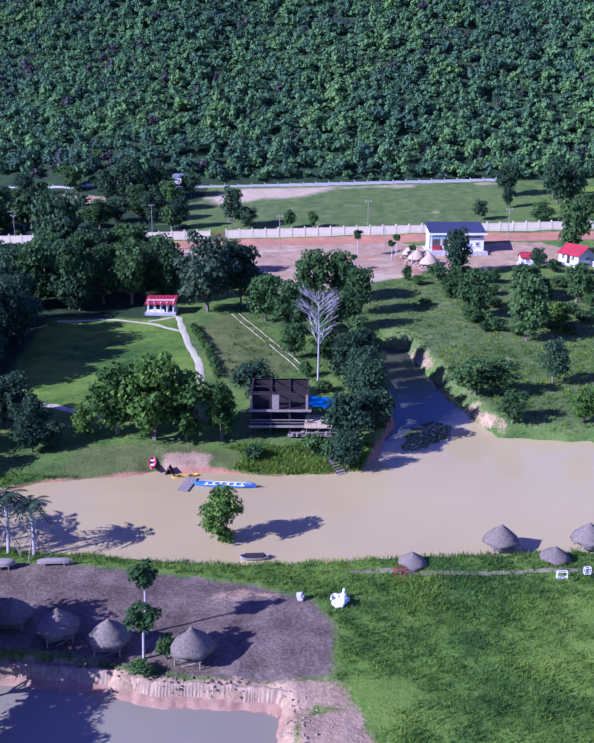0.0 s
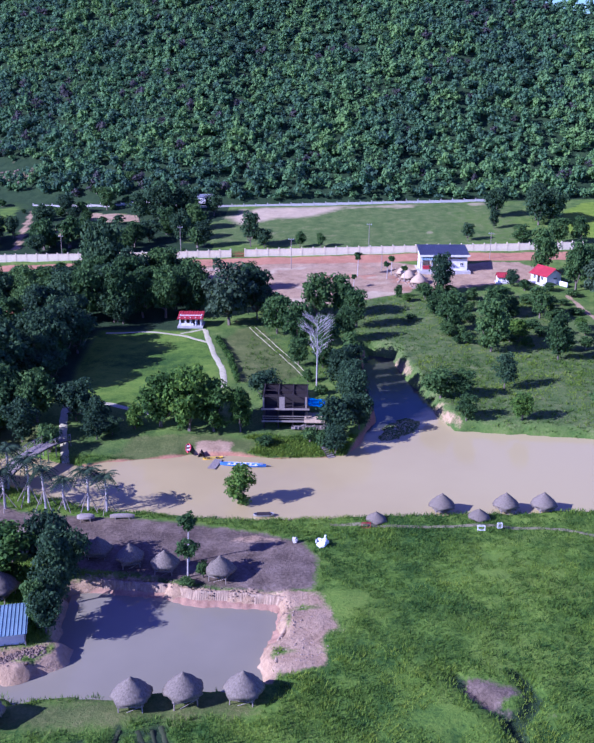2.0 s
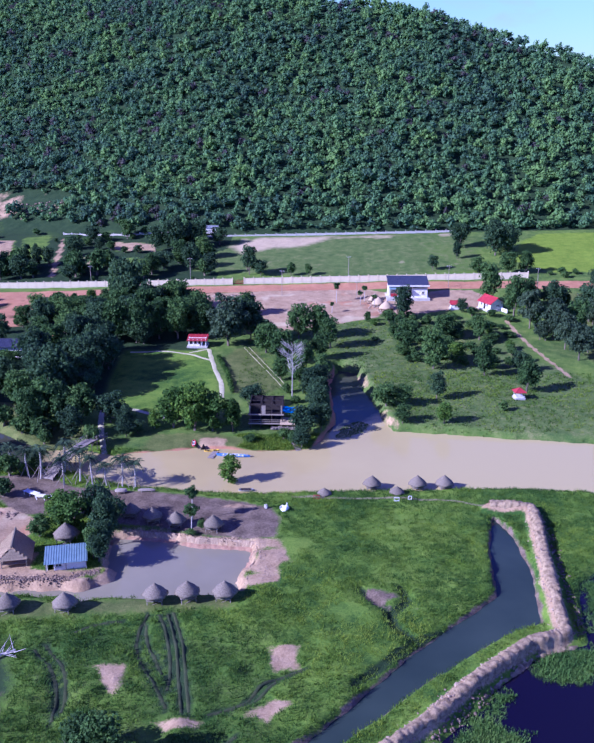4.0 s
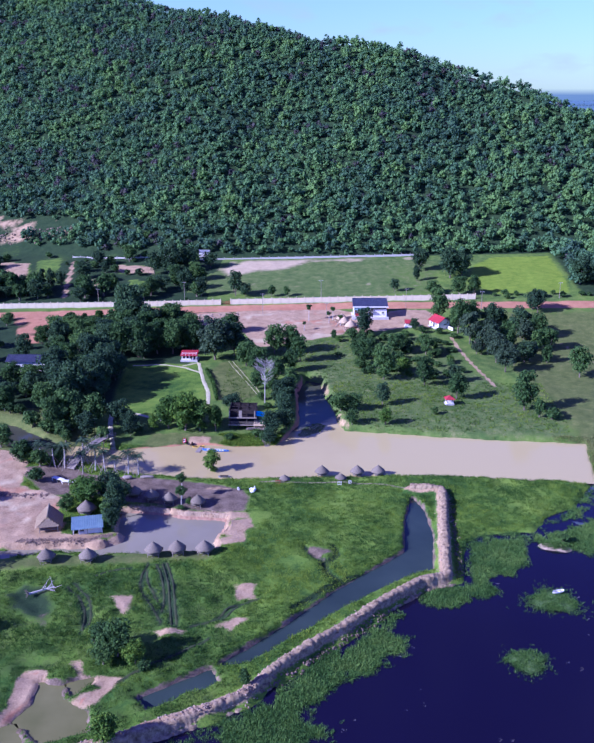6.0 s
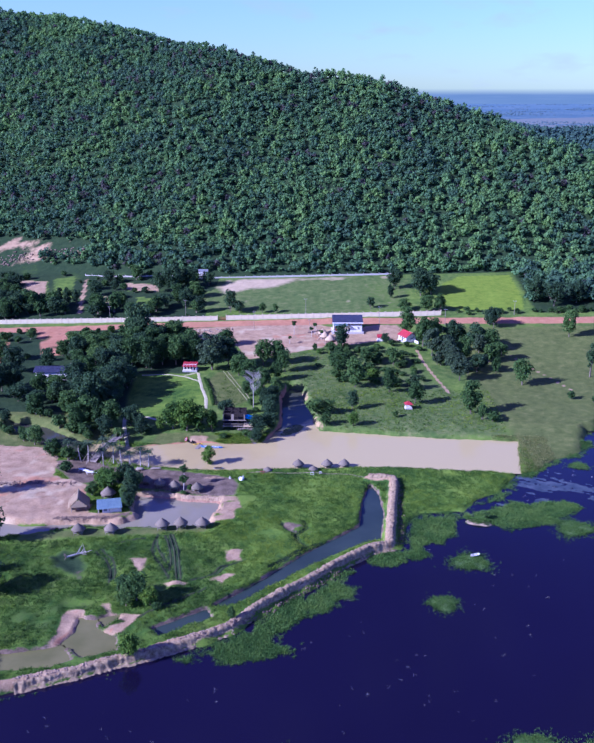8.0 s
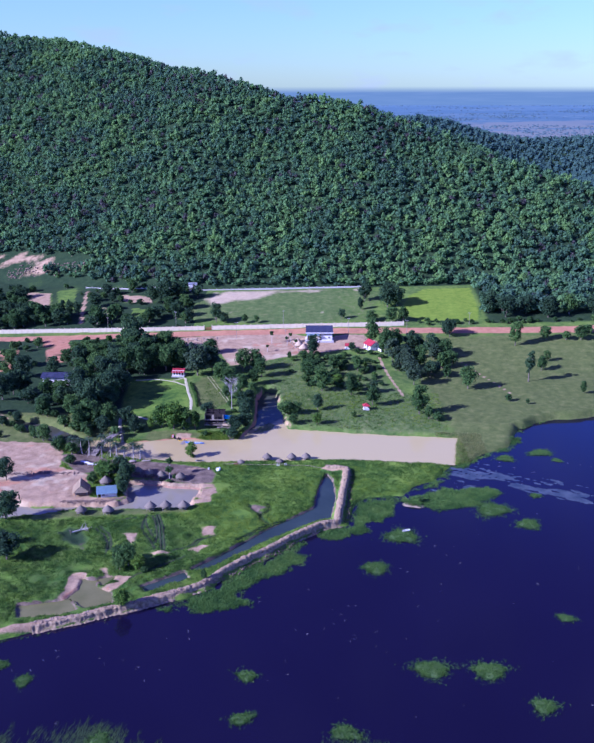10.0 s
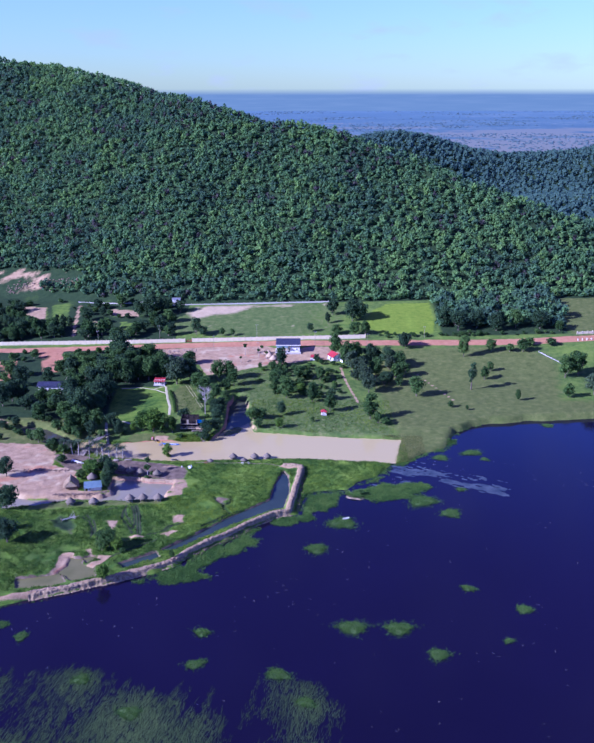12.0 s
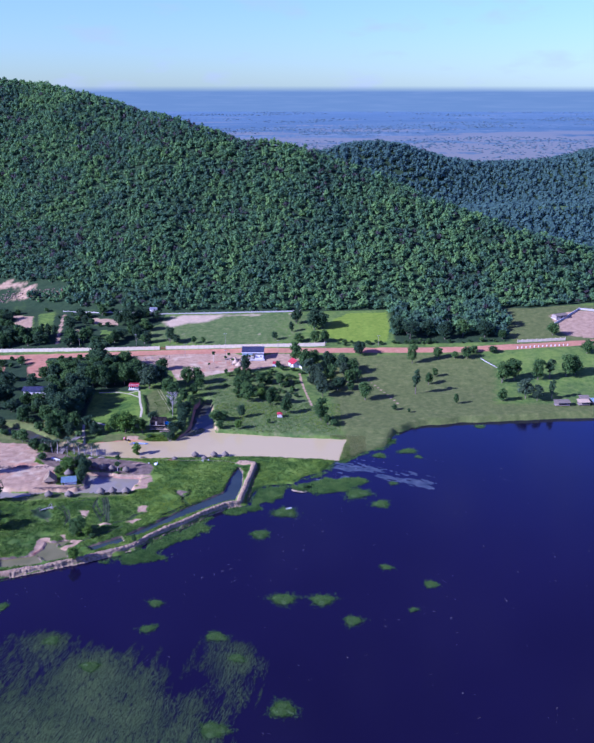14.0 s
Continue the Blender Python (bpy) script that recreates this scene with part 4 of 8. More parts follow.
    for k in range(5):
        V, F = crown_arrays(rng, 5.6, 6.6, 3, 24, 1.2, 2.6, True, 0.5, 0.35, 0.9)
        small.append((V, F))
    for x, y, z in zip(gx, gy, hz):
        V, F = small[rng.randint(len(small))]
        k = rng.uniform(0.8, 1.25)
        VV.append(V * k + np.array([x, y, z - 0.5]))
        FF.append(F + off)
        TT.append(np.full(len(V), rng.uniform(0.3, 0.65)))
        off += len(V)
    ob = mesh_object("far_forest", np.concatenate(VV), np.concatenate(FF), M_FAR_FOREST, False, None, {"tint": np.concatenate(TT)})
    tagged(ob, "woodland on the farther hills, its green blued by haze in the colour", "forest", "", "stuff")


# aerial haze put into the leaves: bluer, paler tones than the near wood
M_FAR_FOREST = leaf_material("hazed_far_forest_leaves", (0.058, 0.118, 0.108), (0.074, 0.146, 0.120), (0.10, 0.18, 0.130), 0.0, 0.15, 0.9)
forest()


def plain_woods():
    """Clumps of trees and a few pale houses scattered over the far plain, haze in the leaf tones."""
    rng = np.random.RandomState(31)
    n = 26000
    y = 1250 + 3450 * rng.rand(n) ** 1.1
    x = rng.uniform(-0.55, 0.75, n) * (y + 300)
    keep = vnoise(x, y, 260, 81) + 0.7 * vnoise(x, y, 90, 82) > 0.05 + 0.2 * rng.rand(n)
    x, y = x[keep], y[keep]
    o = np.array([(1, 0, 0), (0, 1, 0), (-1, 0, 0), (0, -1, 0), (0, 0, 1), (0.6, 0.6, 0.7), (-0.6, -0.5, 0.75), (0.5, -0.6, 0.7)])
    f = np.array([(0, 5, 7), (5, 4, 7), (0, 1, 5), (1, 4, 5), (1, 2, 4), (2, 6, 4), (2, 3, 6), (3, 7, 6), (6, 7, 4), (3, 0, 7)])
    s = rng.uniform(1.6, 3.6, len(x)) * (0.6 + 0.4 * np.clip(y / 4000, 0, 1))
    z = height(x, y, False)
    V = (o[None] * np.stack([s * rng.uniform(1, 2.8, len(x)), s, s * 0.8], 1)[:, None] + np.stack([x, y, z], 1)[:, None]).reshape(-1, 3)
    F = (f[None] + 8 * np.arange(len(x))[:, None, None]).reshape(-1, 3)
    tagged(mesh_object("plain_woods", V, F, M_PLAIN_WOOD, False, None, {"tint": np.repeat(rng.rand(len(x)), 8)}), "clumps of trees scattered over the far plain, tinted with blue haze", "forest", "", "stuff")


# low-contrast blue leaf tones: the haze of distance is in the colour
M_PLAIN_WOOD = leaf_material("hazed_plain_wood_leaves", (0.074, 0.138, 0.172), (0.09, 0.158, 0.188), (0.11, 0.178, 0.20))
plain_woods()


def limb(bm, p, q, r0, r1):
    pole(bm, p, q, r0, r1, 4)


def build_tree(seed, tall, wide, mat, bark=None, trunk=0.3, leaves=1500, leaf=0.33, clumps=20, crown_share=0.72):
    """A trunk with limbs and a crown of clumped leaves, at the origin."""
    rng = np.random.RandomState(seed)
    root = new("tree")
    root.empty_display_size = 0.5
    ch = tall * crown_share
    bm = bmesh.new()
    fork = Vector((rng.uniform(-0.2, 0.2), rng.uniform(-0.2, 0.2), tall - ch * 0.85))
    limb(bm, (0, 0, -0.5), fork, trunk, trunk * 0.75)
    for k in range(6):
        a = k * 1.05 + rng.uniform(-0.3, 0.3)
        r = wide * 0.3 * rng.uniform(0.6, 1.0)
        q = Vector((math.cos(a) * r, math.sin(a) * r, tall - ch * rng.uniform(0.25, 0.6)))
        mid = fork.lerp(q, 0.5) + Vector((0, 0, -0.12 * ch * rng.rand()))
        limb(bm, fork, mid, trunk * 0.55, trunk * 0.35)
        limb(bm, mid, q, trunk * 0.35, trunk * 0.12)
    part("trunk", bm, bark or M_BARK, root)
    V, F = crown_arrays(rng, wide / 2 * 0.95, ch * 1.0, clumps, leaves, leaf, tall - ch / 2, fill=0.27, ruffle=0.7)
    mesh_object("crown", V, F, mat, False, root)
    return root


TREES = {}
_label = {"dark": "broad dark green leafy tree", "mid": "leafy green tree with uneven crown", "grey": "grey-green tree with a dense round crown", "light": "fresh light green leafy tree", "slim": "tall slim dark green tree", "bush": "low dense green bush"}
for _k, (_m, _tall, _wide, _n, _lf, _share) in {"dark": (M_LEAF_DARK, 10, 9, 2700, 0.27, 1.0), "mid": (M_LEAF, 9, 8, 2600, 0.25, 1.0), "grey": (M_LEAF_GREY, 10, 9, 2900, 0.27, 0.98),
                                                  "light": (M_LEAF_LIGHT, 8, 7, 2900, 0.21, 1.04), "slim": (M_LEAF_DARK, 11, 4.5, 2000, 0.23, 0.85), "bush": (M_LEAF, 3, 4, 800, 0.20, 1.0)}.items():
    TREES[_k] = [(build_tree(100 + 7 * j + len(_k) * 31, _tall, _wide, _m, None, 0.28, _n, _lf, 34 + 7 * j, _share), _tall, _wide) for j in range(3)]
    for _t, _, _ in TREES[_k]:
        _t.location = (0, 0, -60)
_tree_rng = random.Random(3)
_used = set()


def plant(kind, x, y, tall, wide, label="", z=None):
    root, t0, w0 = TREES[kind][_tree_rng.randrange(3)]
    z = z_at(x, y) if z is None else z
    m = pose(x, y, z, 0, 0, _tree_rng.uniform(0, 360)) @ Matrix.Diagonal((wide / w0, wide / w0, tall / t0, 1))
    if root.name not in _used:
        _used.add(root.name)
        ob = root
        ob.matrix_basis = m
    else:
        ob = copy_thing(root, m)
        ob.matrix_basis = m
    low = kind == "bush" or tall < 5
    ob.name = "bush" if low else "tree"
    return tagged(ob, label or _label["bush" if low else kind], "bush" if low else "tree")


# ---------------------------------------------------------------- trees where they stand
WEST_GROVE = [("dark", -56.7, 124.5, 15, 14), ("dark", -66.8, 143.6, 14, 11), ("dark", -52.7, 140.4, 14, 12.6), ("dark", -48.1, 149, 11, 10),
              ("mid", -58.2, 147.6, 10.3, 9.6), ("mid", -54.6, 111, 12, 11.2), ("mid", -57.4, 107.7, 10.8, 8), ("mid", -49.4, 110.1, 9.7, 8),
              ("mid", -45.5, 111, 10.2, 8), ("dark", -38.8, 111.8, 9, 8), ("dark", -34.6, 108, 6.5, 6), ("dark", -33.8, 105.3, 5, 5.5), ("dark", -46, 104, 8, 7), ("dark", -31.5, 107, 3.6, 4.2), ("dark", -49.5, 128, 8, 8), ("dark", -50, 136, 13.5, 10),
              ("dark", -62, 133, 13, 11), ("dark", -50, 145, 15, 11), ("dark", -52.5, 153, 12, 10)]
LAWN_TREES = [("light", -23.7, 110, 10.5, 9.5), ("light", -18.7, 108.5, 13, 9.6), ("light", -14.4, 108.7, 9.6, 8.1), ("light", -28, 109, 4.5, 4.4),
              ("light", -9.8, 108.6, 8.6, 5.3), ("mid", -20.1, 117, 6.5, 6.1), ("dark", -6.4, 121.5, 7, 7)]
HOUSE_TREES = [("grey", -17.6, 171, 16.9, 14.5), ("dark", -11.3, 176, 13.1, 10.3), ("dark", -7.7, 172.8, 9.6, 8.9), ("mid", -33.7, 177, 13.9, 11),
               ("mid", -39.2, 176.9, 12.7, 9.2), ("mid", -26.6, 178.5, 11.9, 7.8), ("mid", -44.6, 173, 14.6, 10.3), ("mid", -51.4, 173.3, 14.1, 10.5),
               ("dark", -56.5, 173.1, 12.7, 10.5), ("dark", -62.4, 170.8, 11.3, 9.2), ("mid", -70, 187, 10.5, 8.4), ("mid", -76, 203, 7.2, 8.2),
               ("dark", -53.5, 201, 23, 13), ("dark", -45.4, 196, 13.7, 11.3), ("mid", -15.1, 200.9, 8.4, 9.2), ("mid", -67.3, 193.5, 9.2, 8.6), ("mid", -59.5, 193.3, 9.2, 8.5)]
GROVE_EDGE = [("dark", -53, 162, 12, 10), ("dark", -58, 158, 13, 10), ("mid", -66, 157, 11, 9), ("mid", -72, 168, 10, 9), ("mid", -62, 180, 10, 9), ("dark", -50, 184, 11, 9),
              ("mid", -40, 186, 11, 9), ("mid", -33, 190, 9, 8), ("mid", -84, 186, 8, 8), ("mid", -80, 142, 9, 8), ("dark", -92, 148, 11, 10), ("dark", -98, 165, 12, 11), ("mid", -108, 180, 10, 9), ("dark", -112, 150, 12, 11)]
EAST_OF_LAWN = [("mid", -6, 164.4, 9.9, 8), ("mid", -1.1, 155, 10.8, 8.3), ("mid", 3, 177.4, 11.8, 9.1), ("mid", 9.1, 179.3, 11.2, 9.1),
                ("mid", 12.4, 170, 10.1, 7.8), ("mid", 9.6, 160, 8.2, 6.6), ("mid", 5.2, 150, 9.2, 6.9), ("mid", -0.6, 142, 6.6, 5.5),
                ("dark", 7.5, 128, 8.4, 6.2), ("dark", 6.6, 106.5, 8.8, 7.5), ("dark", 10, 114, 8.9, 5.9), ("dark", 9.2, 120.5, 8.6, 6),
                ("dark", 6.2, 101.6, 4.8, 5), ("dark", 10.4, 110, 8, 6), ("dark", 9.6, 117.5, 8.5, 6), ("dark", 9.8, 125, 8, 6), ("dark", 10.2, 132, 8, 6), ("mid", 10.6, 143, 7.5, 6), ("mid", 4.4, 140.8, 6.6, 5.5), ("dark", 8.6, 137, 6, 5.5)]
PARK_TREES = [("mid", 26.2, 124, 6.4, 8.2), ("mid", 30, 124.5, 5.7, 6.2), ("mid", 29.4, 113.8, 5.2, 4.8), ("light", 39, 113.6, 5.8, 4.4),
              ("dark", 39.1, 129.4, 7.1, 5.9), ("mid", 40.8, 152.8, 12.6, 8.9), ("mid", 34.1, 167.9, 10.1, 8.2), ("dark", 35.8, 198, 11, 7.7),
              ("mid", 46.3, 179, 8.5, 7.9), ("mid", 57.4, 178.9, 8.3, 6.9), ("mid", 53.8, 146.9, 10.7, 6.4), ("bush", 55.6, 183, 4.4, 8),
              ("light", 48.3, 160.5, 5.3, 6.1), ("mid", 62.5, 135, 9, 7.3), ("dark", 63.6, 150.4, 7.1, 4.8), ("dark", 55.3, 202.7, 5.9, 4.3),
              ("bush", 61.4, 161, 4.2, 7.5), ("bush", 41.3, 180.5, 3.6, 6.6), ("bush", 54.1, 121.5, 2.6, 3.1)]
EAST_ROW = [("mid", 65.5, 212, 14.5, 9.7), ("mid", 71.5, 199.5, 14.2, 9.5), ("grey", 74.5, 189.2, 12.9, 9.2), ("grey", 79.6, 180.1, 13.6, 9),
            ("grey", 81, 171.1, 11.4, 7.9), ("mid", 87.1, 183.7, 11.8, 10.1), ("dark", 94, 197.6, 11.3, 11.4), ("dark", 105.8, 220.2, 11.3, 7.7),
            ("mid", 100, 195.2, 10.2, 8.6), ("mid", 102.2, 183.8, 8.9, 8.3), ("mid", 106.2, 156.7, 11.5, 9), ("mid", 81.6, 125.6, 13.4, 8.9),
            ("bush", 84.8, 120.4, 6, 3.9), ("bush", 88.4, 119.2, 3.6, 5.8), ("dark", 86, 205, 10.4, 9.7), ("grey", 82.4, 161.1, 11.1, 8.6), ("mid", 77, 207, 11, 9), ("dark", 91, 172, 9, 8)]
BEHIND_WALL = [("dark", -17.9, 247, 11.5, 7.9), ("dark", -13.6, 246, 7.1, 6.6), ("mid", -2.3, 245.3, 5.3, 4.1), ("mid", 4.2, 245, 4.9, 3.6),
               ("dark", 50.7, 248.8, 5.8, 5.4), ("dark", 61.4, 262.9, 7.5, 4.2), ("dark", 64.3, 277.2, 12.2, 8.8), ("dark", 76.6, 265.8, 14.4, 11),
               ("dark", 82.1, 267.7, 12.6, 10.8), ("mid", 83.4, 242, 9.3, 7), ("mid", 77.4, 243, 8.9, 8.3), ("mid", 67, 244.5, 6.2, 8.3),
               ("dark", -52.4, 281.6, 14.9, 13), ("dark", -44, 286.4, 12.1, 11.2), ("dark", -59.6, 280.8, 11, 9.3), ("dark", -41.3, 254.9, 11, 8.5),
               ("dark", -32.8, 247.2, 8.9, 7.5), ("dark", -51.6, 255.5, 8.3, 10.3)]
EAST_FAR = [("slim", 135.2, 166.5, 17, 5.4), ("mid", 144.3, 181.2, 7.8, 5.6), ("mid", 149, 190.8, 6.1, 4.3), ("bush", 121.3, 141.7, 3.3, 3.9),
            ("bush", 128.9, 138.3, 2.5, 2.3), ("mid", 156.3, 152.3, 6.3, 3.5), ("mid", 137.2, 209.2, 13.9, 7.6), ("mid", 153.8, 215.4, 7.7, 7.7),
            ("mid", 171.2, 214.9, 8.3, 7.7), ("bush", 163.9, 215.2, 4.8, 5.9), ("dark", 104.3, 223.5, 9, 7.2), ("mid", 187.5, 184.2, 13.5, 10.3),
            ("mid", 195, 187.2, 14.2, 12.1), ("mid", 209, 187.6, 14.3, 8.7), ("slim", 216.3, 189.5, 14.4, 6.4), ("mid", 226.8, 192.6, 14.5, 11.7),
            ("grey", 196.2, 161, 12.4, 11), ("grey", 202, 157.5, 10, 8.2), ("slim", 210.9, 160.8, 12.5, 5), ("mid", 182.2, 157, 8.1, 7)]
EAST_WOOD = [("mid", 232.8, 194.5, 12.7, 10.6), ("mid", 231.9, 250, 8.9, 9.5), ("mid", 246.6, 222, 9.3, 9.9), ("dark", 77.1, 272, 13, 9.6),
             ("dark", 131, 254, 13.4, 13), ("dark", 139.2, 247, 14, 12.9), ("dark", 150.9, 251, 11.4, 10.4), ("dark", 161.3, 245, 13, 11),
             ("mid", 173.6, 249, 12.4, 10.5), ("dark", 187.4, 247, 13.4, 12.5), ("mid", 198.1, 243, 6.8, 6.9), ("bush", 176.6, 222.4, 4.5, 8), ("bush", 188.4, 222.2, 4.6, 7.3)]
SOUTH_BUSHES = [("mid", -14.3, 3.5, 8, 6.5), ("light", -10.9, 1.6, 5.4, 4.7), ("mid", -17.6, 5.2, 5.6, 5.5), ("mid", -16.4, 1.6, 4.6, 5), ("light", -11.3, -18.9, 6.4, 5.2), ("bush", 9, -4.4, 3, 2.5),
                ("light", -34.2, 61.2, 7.5, 8.5), ("dark", -27.4, 58, 8.8, 6.0), ("mid", -27.6, 51.6, 6.4, 3.8), ("mid", -39.2, 59, 4.6, 5), ("dark", -30, 64, 9, 7), ("dark", -26.4, 50.6, 6.5, 4.6), ("dark", -27, 54.4, 6.8, 5), ("dark", -26.6, 61.8, 7.5, 6), ("light", -38, 66, 6, 6), ("bush", -12.4, 60.7, 0.9, 2.6), ("bush", -10.6, 62.6, 2.2, 2.0)]
CREEK_TREES = [("mid", -68, 96.4, 7, 8), ("mid", -58.6, 86.4, 7, 7.2), ("bush", -53.1, 83.8, 5, 5.5), ("mid", -49, 87.6, 5.5, 5.5),
               ("bush", -51.1, 74.4, 4, 5.6), ("dark", -76.2, 124.1, 8, 9), ("dark", -70.5, 134, 8.5, 8.5), ("mid", -62.3, 120, 10.3, 9.6),
               ("dark", -86, 134, 8, 9.9), ("bush", -40.4, 100.4, 5, 4.6), ("mid", -75.1, 120, 9, 7.6), ("bush", -9, 0, 2, 3), ("dark", -51, 6, 10, 10), ("dark", -60, 31, 12, 11), ("mid", -56, 14, 6, 6), ("dark", -70, 60, 9, 9)]
for _grp, _lst in (("trees of the western grove", WEST_GROVE), ("trees along the pond bank", LAWN_TREES), ("trees behind the small red house", HOUSE_TREES), ("trees of the western grove", GROVE_EDGE),
                   ("trees by the inlet", EAST_OF_LAWN), ("trees of the grazing park", PARK_TREES), ("trees along the eastern track", EAST_ROW), ("trees behind the cream wall", BEHIND_WALL),
                   ("trees of the lakeside meadow", EAST_FAR), ("trees of the eastern wood", EAST_WOOD), ("bushes among the ponds", SOUTH_BUSHES), ("trees by the creek", CREEK_TREES)):
    for _k, _x, _y, _t, _w in _lst:
        tagged(plant(_k, _x, _y, _t, _w), group=_grp)
plant("light", -7.8, 83.6, 6.8, 5.2, "bushy green tree standing in the muddy pond", -0.25)

_r = random.Random(41)
for _i in range(150):                       # scrub wood behind the wall, west of the field
    _x, _y = _r.uniform(-165, -34), _r.uniform(242, 312)
    if _y < 298 - (_x + 40) * 0.12 * (_x < -42) and min(sdist(_p, np.array([_x]), np.array([_y]))[0] for _p in WEST_BARE + WEST_GREEN) > 2.5 and ldist([(-104, 306), (-94, 246)], np.array([_x]), np.array([_y]))[0] > 4:
        _t = _r.uniform(5, 10)
        tagged(plant(_r.choice(["dark", "mid", "dark", "mid", "bush"]), _x, _y, _t * (0.6 if _r.random() < 0.3 else 1), _t * 0.95), group="trees behind the cream wall")
for _i in range(46):                       # the dense grove between lawn and road
    _x, _y = _r.uniform(-92, -28), _r.uniform(172, 222)
    if not (-36 < _x < -20 and _y < 178) and _y < 205 + (-_x - 28) * 0.35 and abs(_x + 92) > 6 and sdist(SCRUB, np.array([_x]), np.array([_y]))[0] > 1:
        _t = _r.uniform(8, 13)
        tagged(plant(_r.choice(["dark", "mid", "mid"]), _x, _y, _t, _t * 0.85), group="trees of the western grove")
for _i in range(26):
    _x, _y = _r.uniform(-100, -46.5), _r.uniform(124, 170)
    if not (-95 < _x < -66 and _y < 167):
        _t = _r.uniform(8, 11) if _x > -64 else _r.uniform(10, 15)
        tagged(plant("dark", _x, _y, _t, _t * 0.8), group="trees of the western grove")
for _i in range(34):                       # scrub beside the western lane
    _x, _y = _r.uniform(-86, -58), _r.uniform(182, 222)
    if sdist(SCRUB, np.array([_x]), np.array([_y]))[0] < 0:
        _t = _r.uniform(2, 4.5)
        tagged(plant(_r.choice(["bush", "light", "mid"]), _x, _y, _t, _t * 1.3), group="scrub beside the western lane")
for _i in range(11):                       # row of dark trees just behind the wall
    _x, _y = -140 + 4.1 * _i, 262 + _r.uniform(-2, 2)
    tagged(plant("dark", _x, _y, _r.uniform(7, 10), _r.uniform(4.5, 6)), group="trees behind the cream wall")
for _i in range(58):
    _x, _y = _r.uniform(30, 70), _r.uniform(152, 200)
    tagged(plant(_r.choice(["bush", "bush", "mid"]), _x, _y, _r.uniform(1.4, 3.8), _r.uniform(3, 6)), group="bushes of the grazing park")
for _i in range(16):
    _x, _y = _r.uniform(-78, -48), _r.uniform(100, 150)
    if sdist(POND, np.array([_x]), np.array([_y]))[0] > 5:
        _t = _r.uniform(4, 9)
        tagged(plant(_r.choice(["dark", "mid"]), _x, _y, _t, _t), group="trees of the western grove")
for _i in range(12):
    _x, _y = _r.uniform(-12, 13), _r.uniform(102, 106) if _i < 4 else _r.uniform(124, 170)
    if sdist(POND, np.array([_x]), np.array([_y]))[0] > 2.5 and not (-14 < _x < -1 and 128 < _y < 168):
        tagged(plant("bush", _x, _y, _r.uniform(1.5, 3.0), _r.uniform(2.5, 4)), group="trees by the inlet")
for _i in range(95):                       # low scrub of the west side
    _x, _y = _r.uniform(-125, -44), _r.uniform(98, 222)
    _q = (np.array([_x]), np.array([_y]))
    if sdist(POND, *_q)[0] > 2.5 and sdist(LAWN, *_q)[0] > 2 and sdist(DIRT_WEST, *_q)[0] > 1 and not (-91 < _x < -70 and 148 < _y < 169) and ldist(ROAD_WEST[0][0], *_q)[0] > 4.5 and ldist(PATHS[2][0], *_q)[0] > 3:
        _t = _r.uniform(1.8, 5.5)
        tagged(plant("bush", _x, _y, _t, _t * 1.25), group="scrub of the western grove")
for _i in range(70):                       # scrub between the wall and the hill foot
    _x, _y = _r.uniform(-150, -34), _r.uniform(242, 318)
    _q = (np.array([_x]), np.array([_y]))
    if min(sdist(_p, *_q)[0] for _p in WEST_BARE + WEST_GREEN) > 0.5 and ldist([(-104, 306), (-94, 246)], *_q)[0] > 2.5 and sdist(DIRT_NW, *_q)[0] > 1:
        _t = _r.uniform(1.5, 4.5)
        tagged(plant("bush", _x, _y, _t, _t * 1.3), group="scrub behind the cream wall")
for _i in range(18):
    _x, _y = _r.uniform(24, 66), _r.uniform(150, 200)
    tagged(plant(_r.choice(["bush", "light"]), _x, _y, _r.uniform(1.2, 3.5), _r.uniform(2.5, 4.5)), group="bushes of the grazing park")
for _i in range(46):                       # bushes on both banks of the creek
    _u = _r.random()
    _x = -50 - 62 * _u
    _y = (94 + 26 * _u if _i % 2 else 103 + 22 * _u) + _r.uniform(-2.5, 2.5)
    if sdist(POND, np.array([_x]), np.array([_y]))[0] > 1.2 and sdist(CREEK_BARE, np.array([_x]), np.array([_y]))[0] > 0:
        _t = _r.uniform(1.8, 5.0)
        tagged(plant(_r.choice(["bush", "dark", "bush"]), _x, _y, _t, _t * 1.25), group="trees by the creek")
for _i in range(34):                       # hedge between the east road and the wood
    _x, _y = _r.uniform(86, 204), _r.uniform(236.5, 241.5)
    _t = _r.uniform(1.0, 3.0)
    tagged(plant("bush", _x, _y, _t, _t * 1.5), group="hedge bushes of the eastern road")
for _i in range(16):
    _x, _y = _r.uniform(72, 100), _r.uniform(160, 212)
    if ldist(TRACKS[1][0], np.array([_x]), np.array([_y]))[0] > 3:
        _t = _r.uniform(5, 9)
        tagged(plant(_r.choice(["mid", "grey", "bush"]), _x, _y, _t, _t * 0.8), group="trees along the eastern track")
for _ks in TREES.values():                  # models left unplanted
    for _t, _, _ in _ks:
        if _t.name not in _used and _t.location.z == -60:
            for _c in list(_t.children_recursive):
                bpy.data.objects.remove(_c)
            bpy.data.objects.remove(_t)


